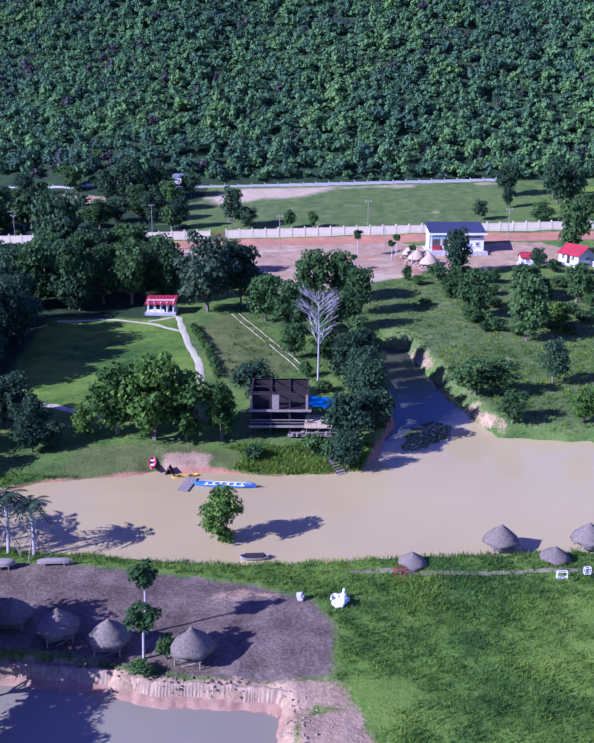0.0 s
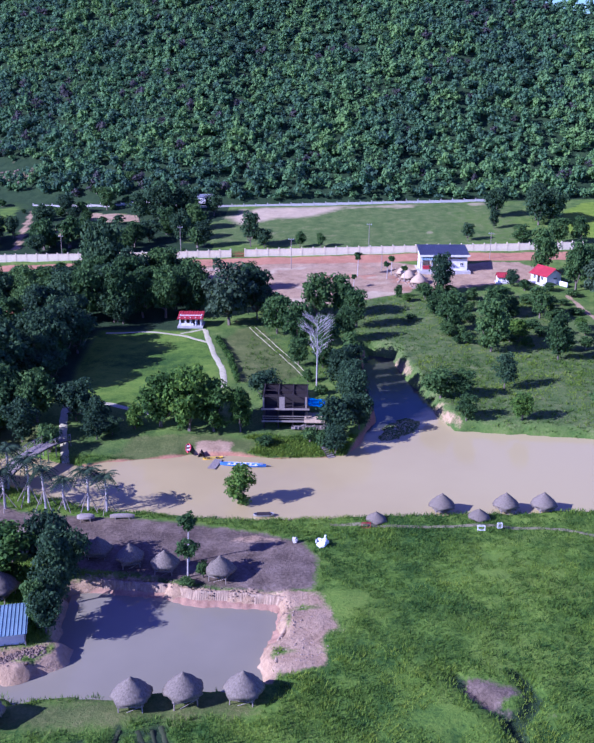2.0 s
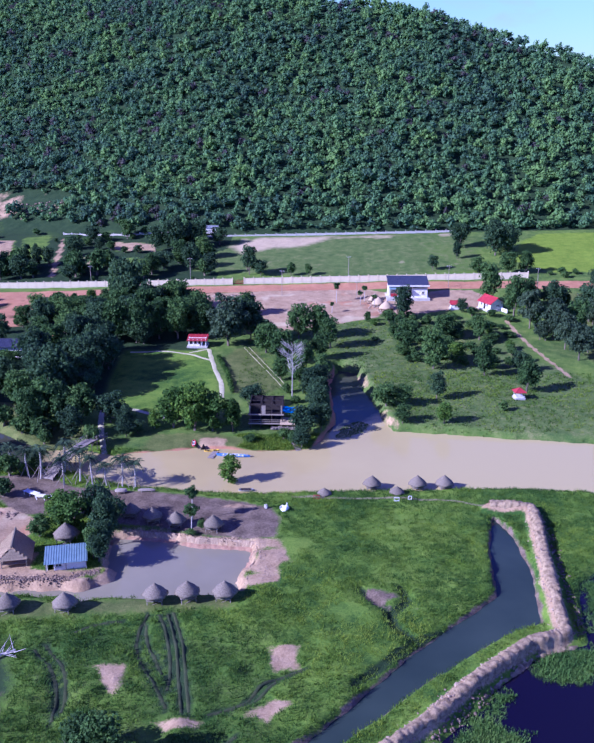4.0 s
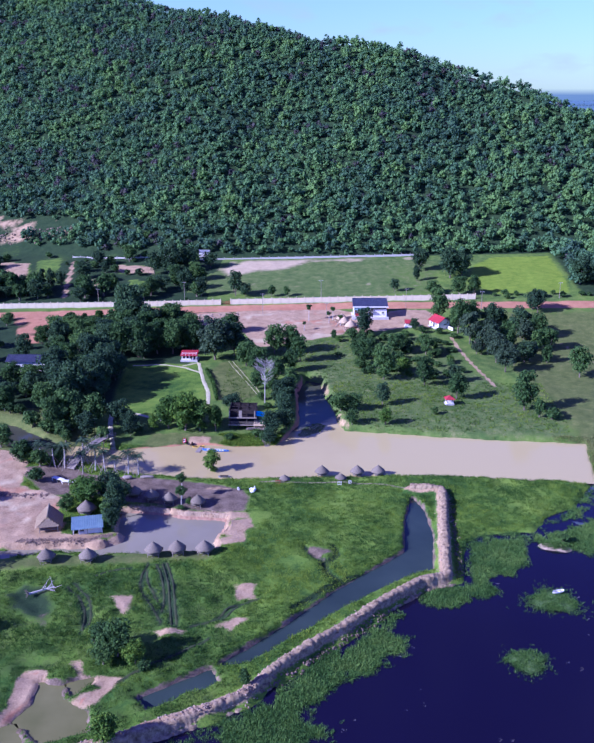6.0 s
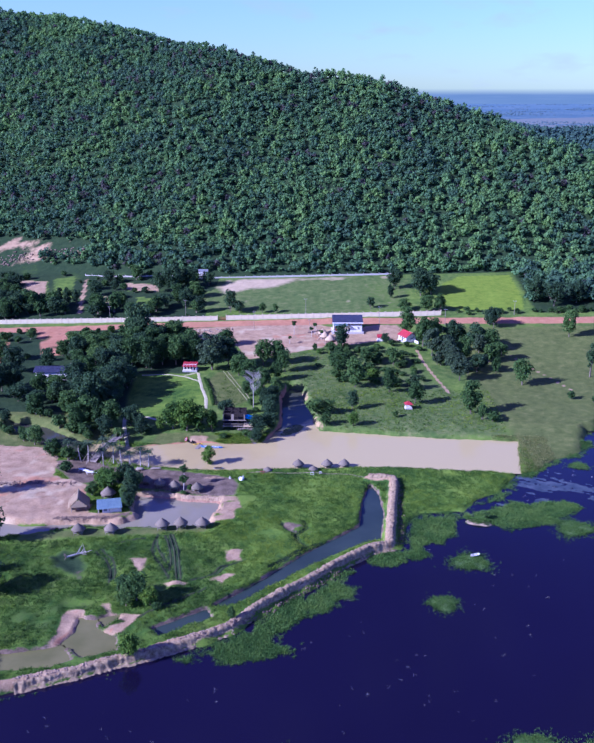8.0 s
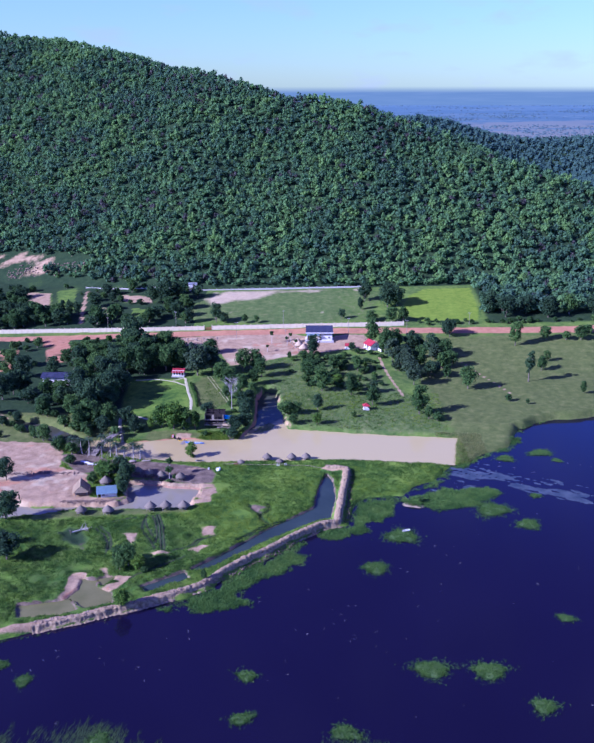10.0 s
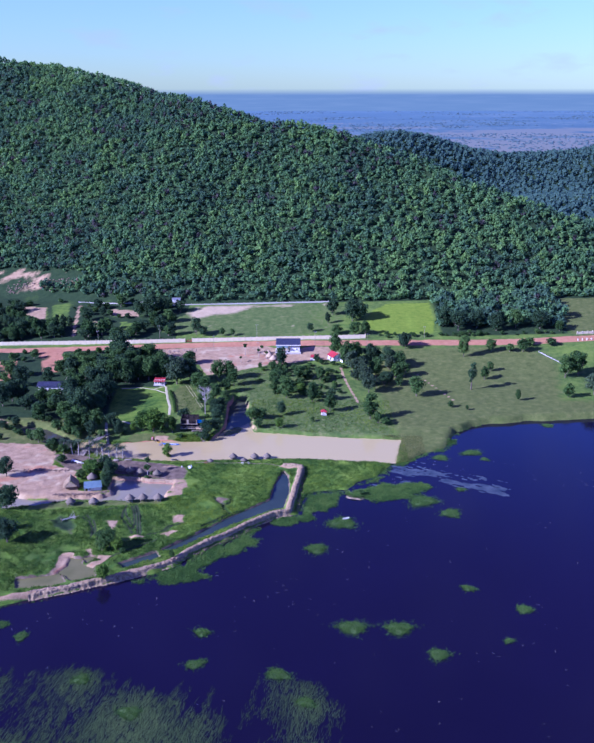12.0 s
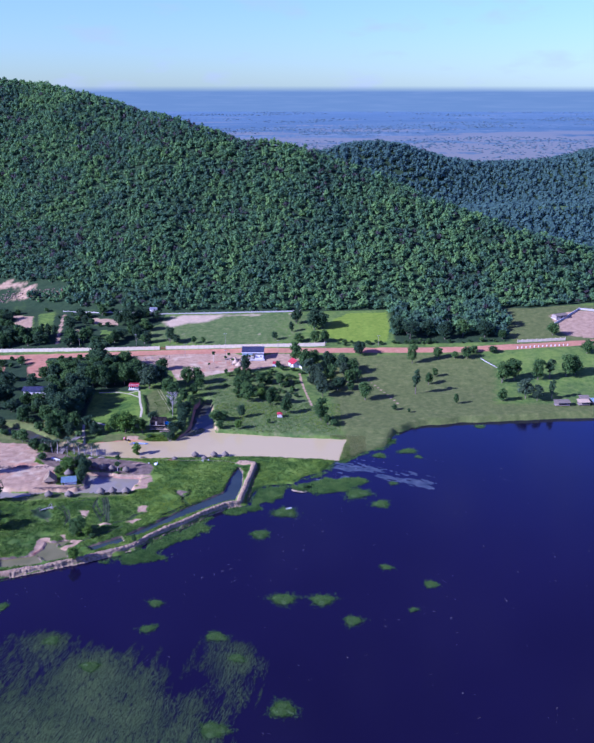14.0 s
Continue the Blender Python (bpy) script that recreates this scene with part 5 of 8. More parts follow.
def dead_tree(x, y, tall):
    rng = random.Random(8)
    root = thing("dead_tree", (x, y, z_at(x, y)), 0, "tall bare grey dead tree beside the inlet", "tree")
    bm = bmesh.new()
    pole(bm, (0, 0, -0.4), (0.1, 0, tall * 0.55), 0.17, 0.11, 8)
    pole(bm, (0.1, 0, tall * 0.55), (0, 0.1, tall), 0.11, 0.03, 7)
    part("trunk", bm, M_PALE_BARK, root)
    for k in range(38):
        bm = bmesh.new()
        h = tall * rng.uniform(0.45, 0.97)
        a = rng.uniform(0, 6.283)
        ln = (1.0 - abs(h / tall - 0.68) * 1.4) * tall * 0.27
        p = Vector((0.06, 0.03, h))
        q = p + Vector((math.cos(a) * ln * 0.6, math.sin(a) * ln * 0.6, ln * 0.45))
        pole(bm, p, q, 0.036, 0.02, 5)
        for j in range(6):
            b = a + rng.uniform(-0.9, 0.9)
            s = p.lerp(q, rng.uniform(0.4, 1))
            e = s + Vector((math.cos(b) * ln * 0.42, math.sin(b) * ln * 0.42, ln * rng.uniform(0.15, 0.5)))
            pole(bm, s, e, 0.026, 0.012, 4)
        part("branch", bm, M_PALE_BARK, root)


dead_tree(3.1, 126, 15)


def palm_model():
    rng = random.Random(5)
    root = new("palm_tree")
    bm = bmesh.new()
    pts = [Vector((0.25 * math.sin(k * 0.5), 0.1 * k * 0.3, -0.3 + k * 1.0)) for k in range(6)]
    for p, q in zip(pts, pts[1:]):
        pole(bm, p, q, 0.14, 0.12, 7)
    part("trunk", bm, M_PALE_BARK, root)
    top = pts[-1]
    V, F = [], []
    for k in range(22):
        a = k * 2.399
        droop = rng.uniform(0.7, 1.5)
        up = rng.uniform(-0.1, 1.3)
        for s in range(9):
            t0 = (s + 0.5) / 9
            for side in (-1, 1):
                c = top + Vector((math.cos(a), math.sin(a), 0)) * 1.65 * t0 + Vector((0, 0, up * t0 * 1.3 - droop * 1.7 * t0 * t0))
                w = Vector((-math.sin(a), math.cos(a), 0)) * side
                ln = 0.6 * (1 - 0.5 * t0)
                e = c + w * ln + Vector((math.cos(a) * 0.35, math.sin(a) * 0.35, -0.45 * ln))
                f = Vector((math.cos(a), math.sin(a), 0)) * 0.11
                b = len(V)
                V += [c - f, c + f, e]
                F.append((b, b + 1, b + 2))
    mesh_object("fronds", [tuple(v) for v in V], F, M_LEAF_GREY, False, root)
    for k in range(4):
        a = k * 1.571 + 0.4
        single("prop", M_WOOD, lambda bm: pole(bm, (math.cos(a) * 1.3, math.sin(a) * 1.3, -0.1), (0.12, 0.05, 2.2), 0.05, 0.045, 5), root, "slanting wooden prop")
    return tagged(root, "young coconut palm held up by slanting wooden props", "palm", "palms beside the creek bridge")


_palm = palm_model()
_first = True
for _x, _y, _s in ((-49.4, 84.3, 1.0), (-46.6, 83.2, 1.1), (-40.9, 80.2, 0.95), (-38.2, 82.3, 1.1), (-35.2, 80.7, 1.0), (-32.2, 80.2, 0.8), (-29.1, 80.2, 1.0), (-26.4, 79.9, 0.9), (-42.6, 86.6, 1.1), (-53, 85.5, 1.0)):
    _m = pose(_x, _y, z_at(_x, _y), 0, 0, _tree_rng.uniform(0, 360)) @ Matrix.Diagonal((_s * 1.3, _s * 1.3, _s * 1.25, 1))
    if _first:
        _palm.matrix_basis = _m
        _first = False
    else:
        copy_thing(_palm, _m).matrix_basis = _m
_m = pose(-76.5, 176.7, z_at(-76.5, 176.7)) @ Matrix.Diagonal((1.5, 1.5, 1.2, 1))
tagged(copy_thing(_palm, _m), group="trees of the western grove").matrix_basis = _m


# two slender young trees in the gravel yard
def yard_tree(x, y, tall, crown_at, wide, seed):
    rng = np.random.RandomState(seed)
    root = thing("young_tree", (x, y, z_at(x, y)), 0, "slender pale-trunked young tree with a small leafy head", "tree", "young trees of the gravel yard")
    bm = bmesh.new()
    pole(bm, (0, 0, -0.2), (0.1, 0, tall * 0.6), 0.13, 0.09, 7)
    pole(bm, (0.1, 0, tall * 0.6), (0.05, 0.1, tall - 0.4), 0.09, 0.04, 6)
    part("trunk", bm, M_PALE_BARK, root)
    V, F = crown_arrays(rng, wide / 2 * 1.05, wide * 1.05, 16, 700, 0.19, crown_at, ruffle=0.7)
    mesh_object("crown", V, F, M_LEAF, False, root)


yard_tree(-12.5, 62.6, 4.6, 3.9, 2.7, 3)
yard_tree(-12.9, 66.2, 6.6, 5.6, 2.6, 4)
for _x, _y, _t in ((14.5, 214, 7.5), (22.5, 211, 5.5), (27, 208, 5.0), (13, 203, 4.0), (6, 192, 3.5), (24, 215, 6)):
    yard_tree(_x, _y, _t, _t * 0.75, _t * 0.34, int(_x * 3))


# ---------------------------------------------------------------- thatched huts
def hut_model(name, label, group, radius=1.76, eave=1.25, peak=3.0, stilts=0.7, rails=True, thatch=None):
    """A round steep thatched roof on posts over a small raised deck."""
    root = new(name)
    thatch = thatch or M_THATCH
    rng = random.Random(len(label))
    rings, segs = 9, 28
    V, F = [], []
    for i in range(rings + 1):
        t = i / rings
        r = radius * 1.06 * (t ** 0.92) + 0.03
        z = peak - (peak - eave) * (0.88 * t + 0.12 * t ** 5)
        for k in range(segs):
            a = 6.2832 * k / segs
            wob = 1 + 0.035 * math.sin(5 * a + 2 * i) + rng.uniform(-0.02, 0.02) * (1 + 2 * (i == rings))
            V.append((math.cos(a) * r * wob, math.sin(a) * r * wob, z + rng.uniform(-0.03, 0.03) - (0.12 * rng.random() if i == rings else 0)))
    for k in range(segs):                        # inner skin
        a = 6.2832 * k / segs
        V.append((math.cos(a) * radius * 0.93, math.sin(a) * radius * 0.93, eave - 0.02))
    V.append((0, 0, peak - 0.45))
    for i in range(rings):
        for k in range(segs):
            k2 = (k + 1) % segs
            F.append((i * segs + k, (i + 1) * segs + k, (i + 1) * segs + k2, i * segs + k2))
    o = (rings + 1) * segs
    for k in range(segs):
        k2 = (k + 1) % segs
        F.append((rings * segs + k, o + k, o + k2, rings * segs + k2))
    ob = mesh_object("roof", V, F, thatch, True, root)
    tagged(ob, "weathered thatch cone")
    single("cap", thatch, lambda bm: bmesh.ops.create_cone(bm, cap_ends=True, segments=10, radius1=0.24, radius2=0.05, depth=0.2, matrix=pose(0, 0, peak + 0.0)), root)
    s = radius * 0.62
    for ax, ay in ((-1, -1), (1, -1), (1, 1), (-1, 1)):
        single("post", M_WOOD, lambda bm: pole(bm, (ax * s, ay * s, -0.5), (ax * s * 0.97, ay * s * 0.97, eave + 0.35), 0.065, 0.055, 6), root)
    for k in range(7):
        single("deck_board", M_WOOD, lambda bm: box(bm, 0, (k - 3) * s * 2.1 / 7, stilts, s * 2.25, s * 2.1 / 7 - 0.03, 0.05), root)
    if rails:
        for ang in (0, 90, 180, 270):
            single("rail", M_WOOD, lambda bm: [pole(bm, pose(0, 0, 0, 0, 0, ang) @ Vector((-s, -s, zz)), pose(0, 0, 0, 0, 0, ang) @ Vector((s, -s, zz)), 0.035, 0.035, 5) for zz in (stilts - 0.12, stilts + 0.42)], root, "lashed pole rail")
        for ang in (0, 180):
            single("brace", M_WOOD, lambda bm: pole(bm, pose(0, 0, 0, 0, 0, ang) @ Vector((-s, -s, -0.3)), pose(0, 0, 0, 0, 0, ang) @ Vector((s, -s, stilts)), 0.03, 0.03, 5), root)
    return tagged(root, label, "hut", group)


_hut = hut_model("thatched_hut", "round grey thatched hut on short wooden stilts", "thatched huts round the ponds")
_low = hut_model("low_hut", "low grey thatched shelter sitting in the bank grass", "thatched huts round the ponds", 1.75, 0.35, 1.75, 0.2, False)


def put_first_or_copy(ob, placed, m):
    if not placed:
        ob.matrix_basis = m
        placed.append(1)
        return ob
    c = copy_thing(ob, m)
    c.matrix_basis = m
    return c


HUTS = [(-34.3, 70.5, 0.95), (-29.6, 69, 0.95), (-24.5, 67.1, 0.95), (-20.1, 65.3, 0.97), (-15.5, 63.8, 0.97), (-8.5, 62.5, 1.0), (-28, 36.0, 1.02), (-36.7, 35.5, 1.02), (-14.6, 38.8, 1.05),
        (-9.7, 39.7, 1.05), (-3.9, 40.3, 1.06), (-33.8, 57.3, 1.2), (20.9, 81.6, 0.98), (30, 82.0, 0.98), (35.4, 82.3, 0.98)]
_ph, _pl = [], []
for _x, _y, _s in HUTS:
    put_first_or_copy(_hut, _ph, pose(_x, _y, max(z_at(_x, _y), 0.25) - 0.05, 0, 0, _tree_rng.uniform(-20, 20)) @ Matrix.Diagonal((_s, _s, _s, 1)))
for _x, _y, _s in ((25.7, 79.0, 0.82), (11.4, 78.0, 0.8)):
    put_first_or_copy(_low, _pl, pose(_x, _y, z_at(_x, _y) - 0.05, 0, 0, 20) @ Matrix.Diagonal((_s, _s, _s, 1)))
_stack = hut_model("thatch_stack", "cone of stored tan roof thatch standing on bare earth", "thatch stacks beside the road house", 2.3, 0.5, 2.9, 0.2, False, M_THATCH_TAN)
_stack["category"] = "thatch stack"
_ps = []
for _x, _y, _s in ((31.0, 206.8, 1.0), (28.6, 211, 0.95), (27.6, 215.2, 0.9)):
    put_first_or_copy(_stack, _ps, pose(_x, _y, z_at(_x, _y) - 0.05, 0, 0, 20) @ Matrix.Diagonal((_s, _s, _s, 1)))


# ---------------------------------------------------------------- walls along the road
def long_wall(name, pts, step, tall, thick, mat, label, post=0.34, base=0.0, cap=True):
    """A wall of panels between posts, stepping with the ground; each panel and post is a piece."""
    root = new(name)
    tagged(root, label, "wall", "", "structure")
    me_cache = {}

    def cube(nm, sx, sy, sz):
        key = (nm, round(sx, 2), sy, sz)
        if key not in me_cache:
            bm = bmesh.new()
            box(bm, 0, 0, sz / 2, sx, sy, sz)
            if nm == "panel" and cap:
                box(bm, 0, 0, sz + 0.045, sx, sy + 0.1, 0.08)
                box(bm, 0, -sy / 2 - 0.02, sz * 0.32, sx * 0.86, 0.035, 0.06)
                box(bm, 0, -sy / 2 - 0.02, sz * 0.82, sx * 0.86, 0.035, 0.06)
            if nm == "post":
                bmesh.ops.create_cone(bm, cap_ends=True, segments=4, radius1=sx * 0.85, radius2=0.02, depth=0.2, matrix=pose(0, 0, sz + 0.1, 0, 0, 45))
            me = bpy.data.meshes.new(nm)
            bm.to_mesh(me)
            bm.free()
            me.materials.append(mat)
            me_cache[key] = me
        return me_cache[key]

    for (ax, ay), (bx, by) in zip(pts, pts[1:]):
        ln = math.hypot(bx - ax, by - ay)
        n = max(1, round(ln / step))
        ang = math.degrees(math.atan2(by - ay, bx - ax))
        for k in range(n + 1):
            t = k / n
            x, y = ax + (bx - ax) * t, ay + (by - ay) * t
            p = new("post", cube("post", post, post, tall + 0.35))
            p.parent = root
            p.matrix_basis = pose(x, y, z_at(x, y) - 0.15 + base, 0, 0, ang)
            if k < n:
                xm, ym = x + (bx - ax) / n / 2, y + (by - ay) / n / 2
                q = new("panel", cube("panel", ln / n - post, thick, tall))
                q.parent = root
                q.matrix_basis = pose(xm, ym, z_at(xm, ym) - 0.15 + base, 0, 0, ang)
    return root


long_wall("wall_west", [(-150, 236.2), (-99, 235.9), (-57, 235.4), (-23.2, 235.9)], 3.35, 2.25, 0.2, M_WALLPAINT, "long cream rendered boundary wall with square posts, west of the gate")
long_wall("wall_east", [(-18.9, 236.1), (33, 236.6), (64, 236.7), (83.5, 237.1)], 3.35, 2.25, 0.2, M_WALLPAINT, "long cream rendered boundary wall with square posts, east of the gate")
long_wall("wall_north", [(-107, 313), (-75, 305), (-42, 300.6), (-11, 301.4), (66, 302)], 4.2, 1.05, 0.15, M_CONCRETE, "pale concrete boundary wall at the foot of the hill", 0.28, 0, False)
long_wall("wall_far", [(207, 237.4), (238, 242)], 3.0, 1.6, 0.2, M_WALLPAINT, "cream wall with square posts beside the eastern road", 0.4)
long_wall("wall_quarry", [(238, 270), (262, 299), (290, 291)], 4.0, 1.3, 0.2, M_CONCRETE, "pale wall round the bare earth yard", 0.3)
_bl = new("bollard_row")
tagged(_bl, "row of short white posts along the eastern road", "bollards", "", "structure")
for _k in range(13):
    _x = 205 + _k * 2.7
    _y = 228.0 + (_x - 205) * 0.155
    _o = single("bollard", M_WHITE, lambda bm: box(bm, 0, 0, 0.5, 0.5, 0.4, 1.1), _bl)
    _o.matrix_basis = pose(_x, _y, z_at(_x, _y))
long_wall("fence_track", [(180, 214), (192, 196)], 2.5, 0.5, 0.3, M_CONCRETE, "low pale kerb wall beside the lakeside path", 0.3, 0, False)


def gate_leaf():
    root = thing("gate", (-21.05, 236.2, z_at(-21, 236) + 0.05), 0, "rust red steel double gate in the cream wall", "gate")
    for sx in (-1, 1):
        def leaf(bm, s=sx):
            box(bm, s * 0.98, 0, 1.0, 1.9, 0.05, 0.08)
            box(bm, s * 0.98, 0, 0.15, 1.9, 0.05, 0.08)
            for k in range(9):
                box(bm, s * (0.1 + 0.22 * k), 0, 0.85, 0.05, 0.04, 1.6)
        single("gate_leaf", M_RED, leaf, root)


gate_leaf()


def utility_pole(x, y, tall=8.0):
    r = thing("utility_pole", (x, y, z_at(x, y)), 0, "thin grey utility pole with a crossarm", "pole", "utility poles along the road")
    single("shaft", M_WOOD, lambda bm: pole(bm, (0, 0, -0.3), (0, 0, tall), 0.11, 0.07, 8), r)
    single("crossarm", M_METAL, lambda bm: box(bm, 0, 0, tall - 0.5, 1.6, 0.1, 0.1), r)
    for s in (-0.7, 0, 0.7):
        single("insulator", M_WHITE, lambda bm: pole(bm, (s, 0, tall - 0.45), (s, 0, tall - 0.2), 0.06, 0.04, 6), r)


for _x, _y, _t in ((-39.6, 243.5, 8), (-4.4, 222.2, 9), (19.1, 242, 8), (54, 228.5, 8), (21.5, 218.4, 6), (-76, 239.5, 7), (84, 224, 8), (118, 236, 7)):
    utility_pole(_x, _y, _t)


# ---------------------------------------------------------------- houses
def window_part(root, x, y, z, w, h, yaw=0.0):
    """A framed dark pane set proud of the wall, with a sill."""
    f = single("window", M_WHITE, lambda bm: [box(bm, 0, 0, h / 2 - 0.04, w, 0.1, 0.08), box(bm, 0, 0, -h / 2 + 0.04, w, 0.1, 0.08), box(bm, -w / 2 + 0.04, 0, 0, 0.08, 0.1, h), box(bm, w / 2 - 0.04, 0, 0, 0.08, 0.1, h), box(bm, 0, 0, 0, 0.06, 0.08, h)], root)
    f.matrix_basis = pose(x, y, z, 0, 0, yaw)
    single("pane", M_GLASS, lambda bm: box(bm, 0, 0.01, 0, w - 0.1, 0.04, h - 0.1), f)
    single("sill", M_CONCRETE, lambda bm: box(bm, 0, -0.06, -h / 2 - 0.06, w + 0.2, 0.18, 0.07), f)


def ribbed_roof(bm, x0, x1, y0, z0, y1, z1, thick=0.08, rib=0.6):
    """One folded sheet from the line y0, z0 to y1, z1 with raised ribs and an underside."""
    n = max(2, int((x1 - x0) / rib))
    prof = []
    for k in range(n):
        xa = x0 + (x1 - x0) * k / n
        w = (x1 - x0) / n
        prof += [(xa, 0.0), (xa + w * 0.42, 0.0), (xa + w * 0.5, 0.07), (xa + w * 0.58, 0.07), (xa + w * 0.66, 0.0)]
    prof.append((x1, 0.0))
    top = [[bm.verts.new((x, y, z + h)) for x, h in prof] for y, z in ((y0, z0), (y1, z1))]
    low = [[bm.verts.new((x, y, z - thick)) for x in (x0, x1)] for y, z in ((y0, z0), (y1, z1))]
    for a, b2, c, d in zip(top[0], top[0][1:], top[1][1:], top[1]):
        bm.faces.new((a, b2, c, d))
    bm.faces.new((low[0][0], low[1][0], low[1][1], low[0][1]))
    bm.faces.new([low[0][0], low[0][1]] + top[0][::-1])
    bm.faces.new([low[1][1], low[1][0]] + top[1])
    bm.faces.new((low[0][0], top[0][0], top[1][0], low[1][0]))
    bm.faces.new((low[0][1], low[1][1], top[1][-1], top[0][-1]))
    bmesh.ops.recalc_face_normals(bm, faces=bm.faces)


def road_house():
    """Two-storey road house with a deep navy roof and an open ground-floor bay."""
    x, y = 38.8, 219.5
    r = thing("road_house", (x, y, z_at(x, y - 3)), 1.5, "white two-storey road house with a navy sheet roof and open porch", "house")
    w, d = 13.0, 7.0
    single("plinth", M_CONCRETE, lambda bm: box(bm, 0, -0.6, 0.2, w + 1.6, d + 1.8, 0.9), r)
    single("wall_back", M_WHITE, lambda bm: box(bm, 0, d / 2 - 0.1, 3.2, w, 0.2, 5.2), r)
    single("wall_side", M_WHITE, lambda bm: box(bm, w / 2 - 0.1, -0.05, 2.9, 0.2, d - 0.3, 4.5), r)
    single("wall_side", M_WHITE, lambda bm: box(bm, -w / 2 + 0.1, 1.2, 2.9, 0.2, d - 2.8, 4.5), r)
    single("wall_front", M_WHITE, lambda bm: box(bm, 3.9, -d / 2 + 0.1, 2.25, 5.2, 0.2, 3.2), r)
    single("wall_inner", M_WALLPAINT, lambda bm: box(bm, -2.8, 0.4, 2.25, 7.0, 0.2, 3.2), r)
    single("lintel", M_WHITE, lambda bm: box(bm, 0, -d / 2 + 0.1, 4.5, w, 0.24, 0.5), r)
    for cx in (-6.3, -3.4, -0.6, 1.3):
        single("column", M_WHITE, lambda bm: box(bm, cx, -d / 2 + 0.2, 2.4, 0.32, 0.32, 3.9), r)
    window_part(r, 4.9, -d / 2 - 0.04, 2.4, 0.9, 0.9)
    single("door", M_DARKWOOD, lambda bm: box(bm, -2.2, 0.27, 1.7, 1.1, 0.06, 2.1), r)
    single("counter", M_RED, lambda bm: box(bm, -4.4, -1.6, 1.1, 2.6, 0.8, 1.0), r, "red painted counter")
    single("awning", M_BLUE, lambda bm: ribbed_roof(bm, -w / 2, 0, -d / 2 - 1.8, 3.9, -d / 2, 4.5), r, "pale blue sheet awning")
    single("roof", M_NAVY, lambda bm: ribbed_roof(bm, -w / 2 - 0.5, w / 2 + 0.5, -d / 2 - 0.9, 5.0, d / 2 + 0.4, 6.7), r)
    single("fascia", M_WHITE, lambda bm: box(bm, 0, -d / 2 - 0.95, 4.9, w + 1.1, 0.08, 0.5), r, "white painted fascia")
    single("step", M_CONCRETE, lambda bm: box(bm, -2, -d / 2 - 1.9, 0.15, 3.0, 0.8, 0.4), r)


road_house()


def gable_house(name, x, y, rz, w, d, eave, ridge, roofmat, label, over=0.5, wins=(), door=None, wallmat=None):
    """A house with its ridge along its own x; walls, two roof slopes, gables, openings."""
    wallmat = wallmat or M_WHITE
    r = thing(name, (x, y, z_at(x, y)), rz, label, "house")
    single("plinth", M_CONCRETE, lambda bm: box(bm, 0, 0, 0.0, w + 0.8, d + 0.8, 0.7), r)
    for sy in (-1, 1):
        single("wall_long", wallmat, lambda bm: box(bm, 0, sy * (d / 2 - 0.1), eave / 2 + 0.1, w, 0.2, eave), r)
    for sx in (-1, 1):
        def gable(bm, s=sx):
            xs = s * (w / 2 - 0.1)
            box(bm, xs, 0, eave / 2 + 0.1, 0.2, d - 0.4, eave)
            vs = [bm.verts.new((xs + e, yy, zz)) for e in (-0.1, 0.1) for yy, zz in ((-d / 2 + 0.1, eave + 0.1), (d / 2 - 0.1, eave + 0.1), (0, ridge))]
            bm.faces.new(vs[:3])
            bm.faces.new(vs[3:][::-1])
            for i in range(3):
                j = (i + 1) % 3
                bm.faces.new((vs[i], vs[i + 3], vs[j + 3], vs[j]))
        single("wall_gable", wallmat, gable, r)
    sl = (ridge - eave) / (d / 2)
    single("roof_slope", roofmat, lambda bm: ribbed_roof(bm, -w / 2 - over, w / 2 + over, -d / 2 - over, eave + 0.15 - sl * over, 0, ridge + 0.15), r)
    single("roof_slope", roofmat, lambda bm: ribbed_roof(bm, -w / 2 - over, w / 2 + over, d / 2 + over, eave + 0.15 - sl * over, 0, ridge + 0.15), r)
    single("ridge_cap", roofmat, lambda bm: pole(bm, (-w / 2 - over, 0, ridge + 0.2), (w / 2 + over, 0, ridge + 0.2), 0.12, 0.12, 6), r)
    for wx, wz, ww, wh in wins:
        window_part(r, wx, -d / 2 - 0.04, wz, ww, wh)
    if door is not None:
        dd = single("door", M_DARKWOOD, lambda bm: box(bm, door, -d / 2 - 0.03, 1.35, 1.0, 0.06, 2.05), r)
        single("handle", M_METAL, lambda bm: box(bm, door + 0.38, -d / 2 - 0.09, 1.35, 0.05, 0.06, 0.14), dd)
    return r


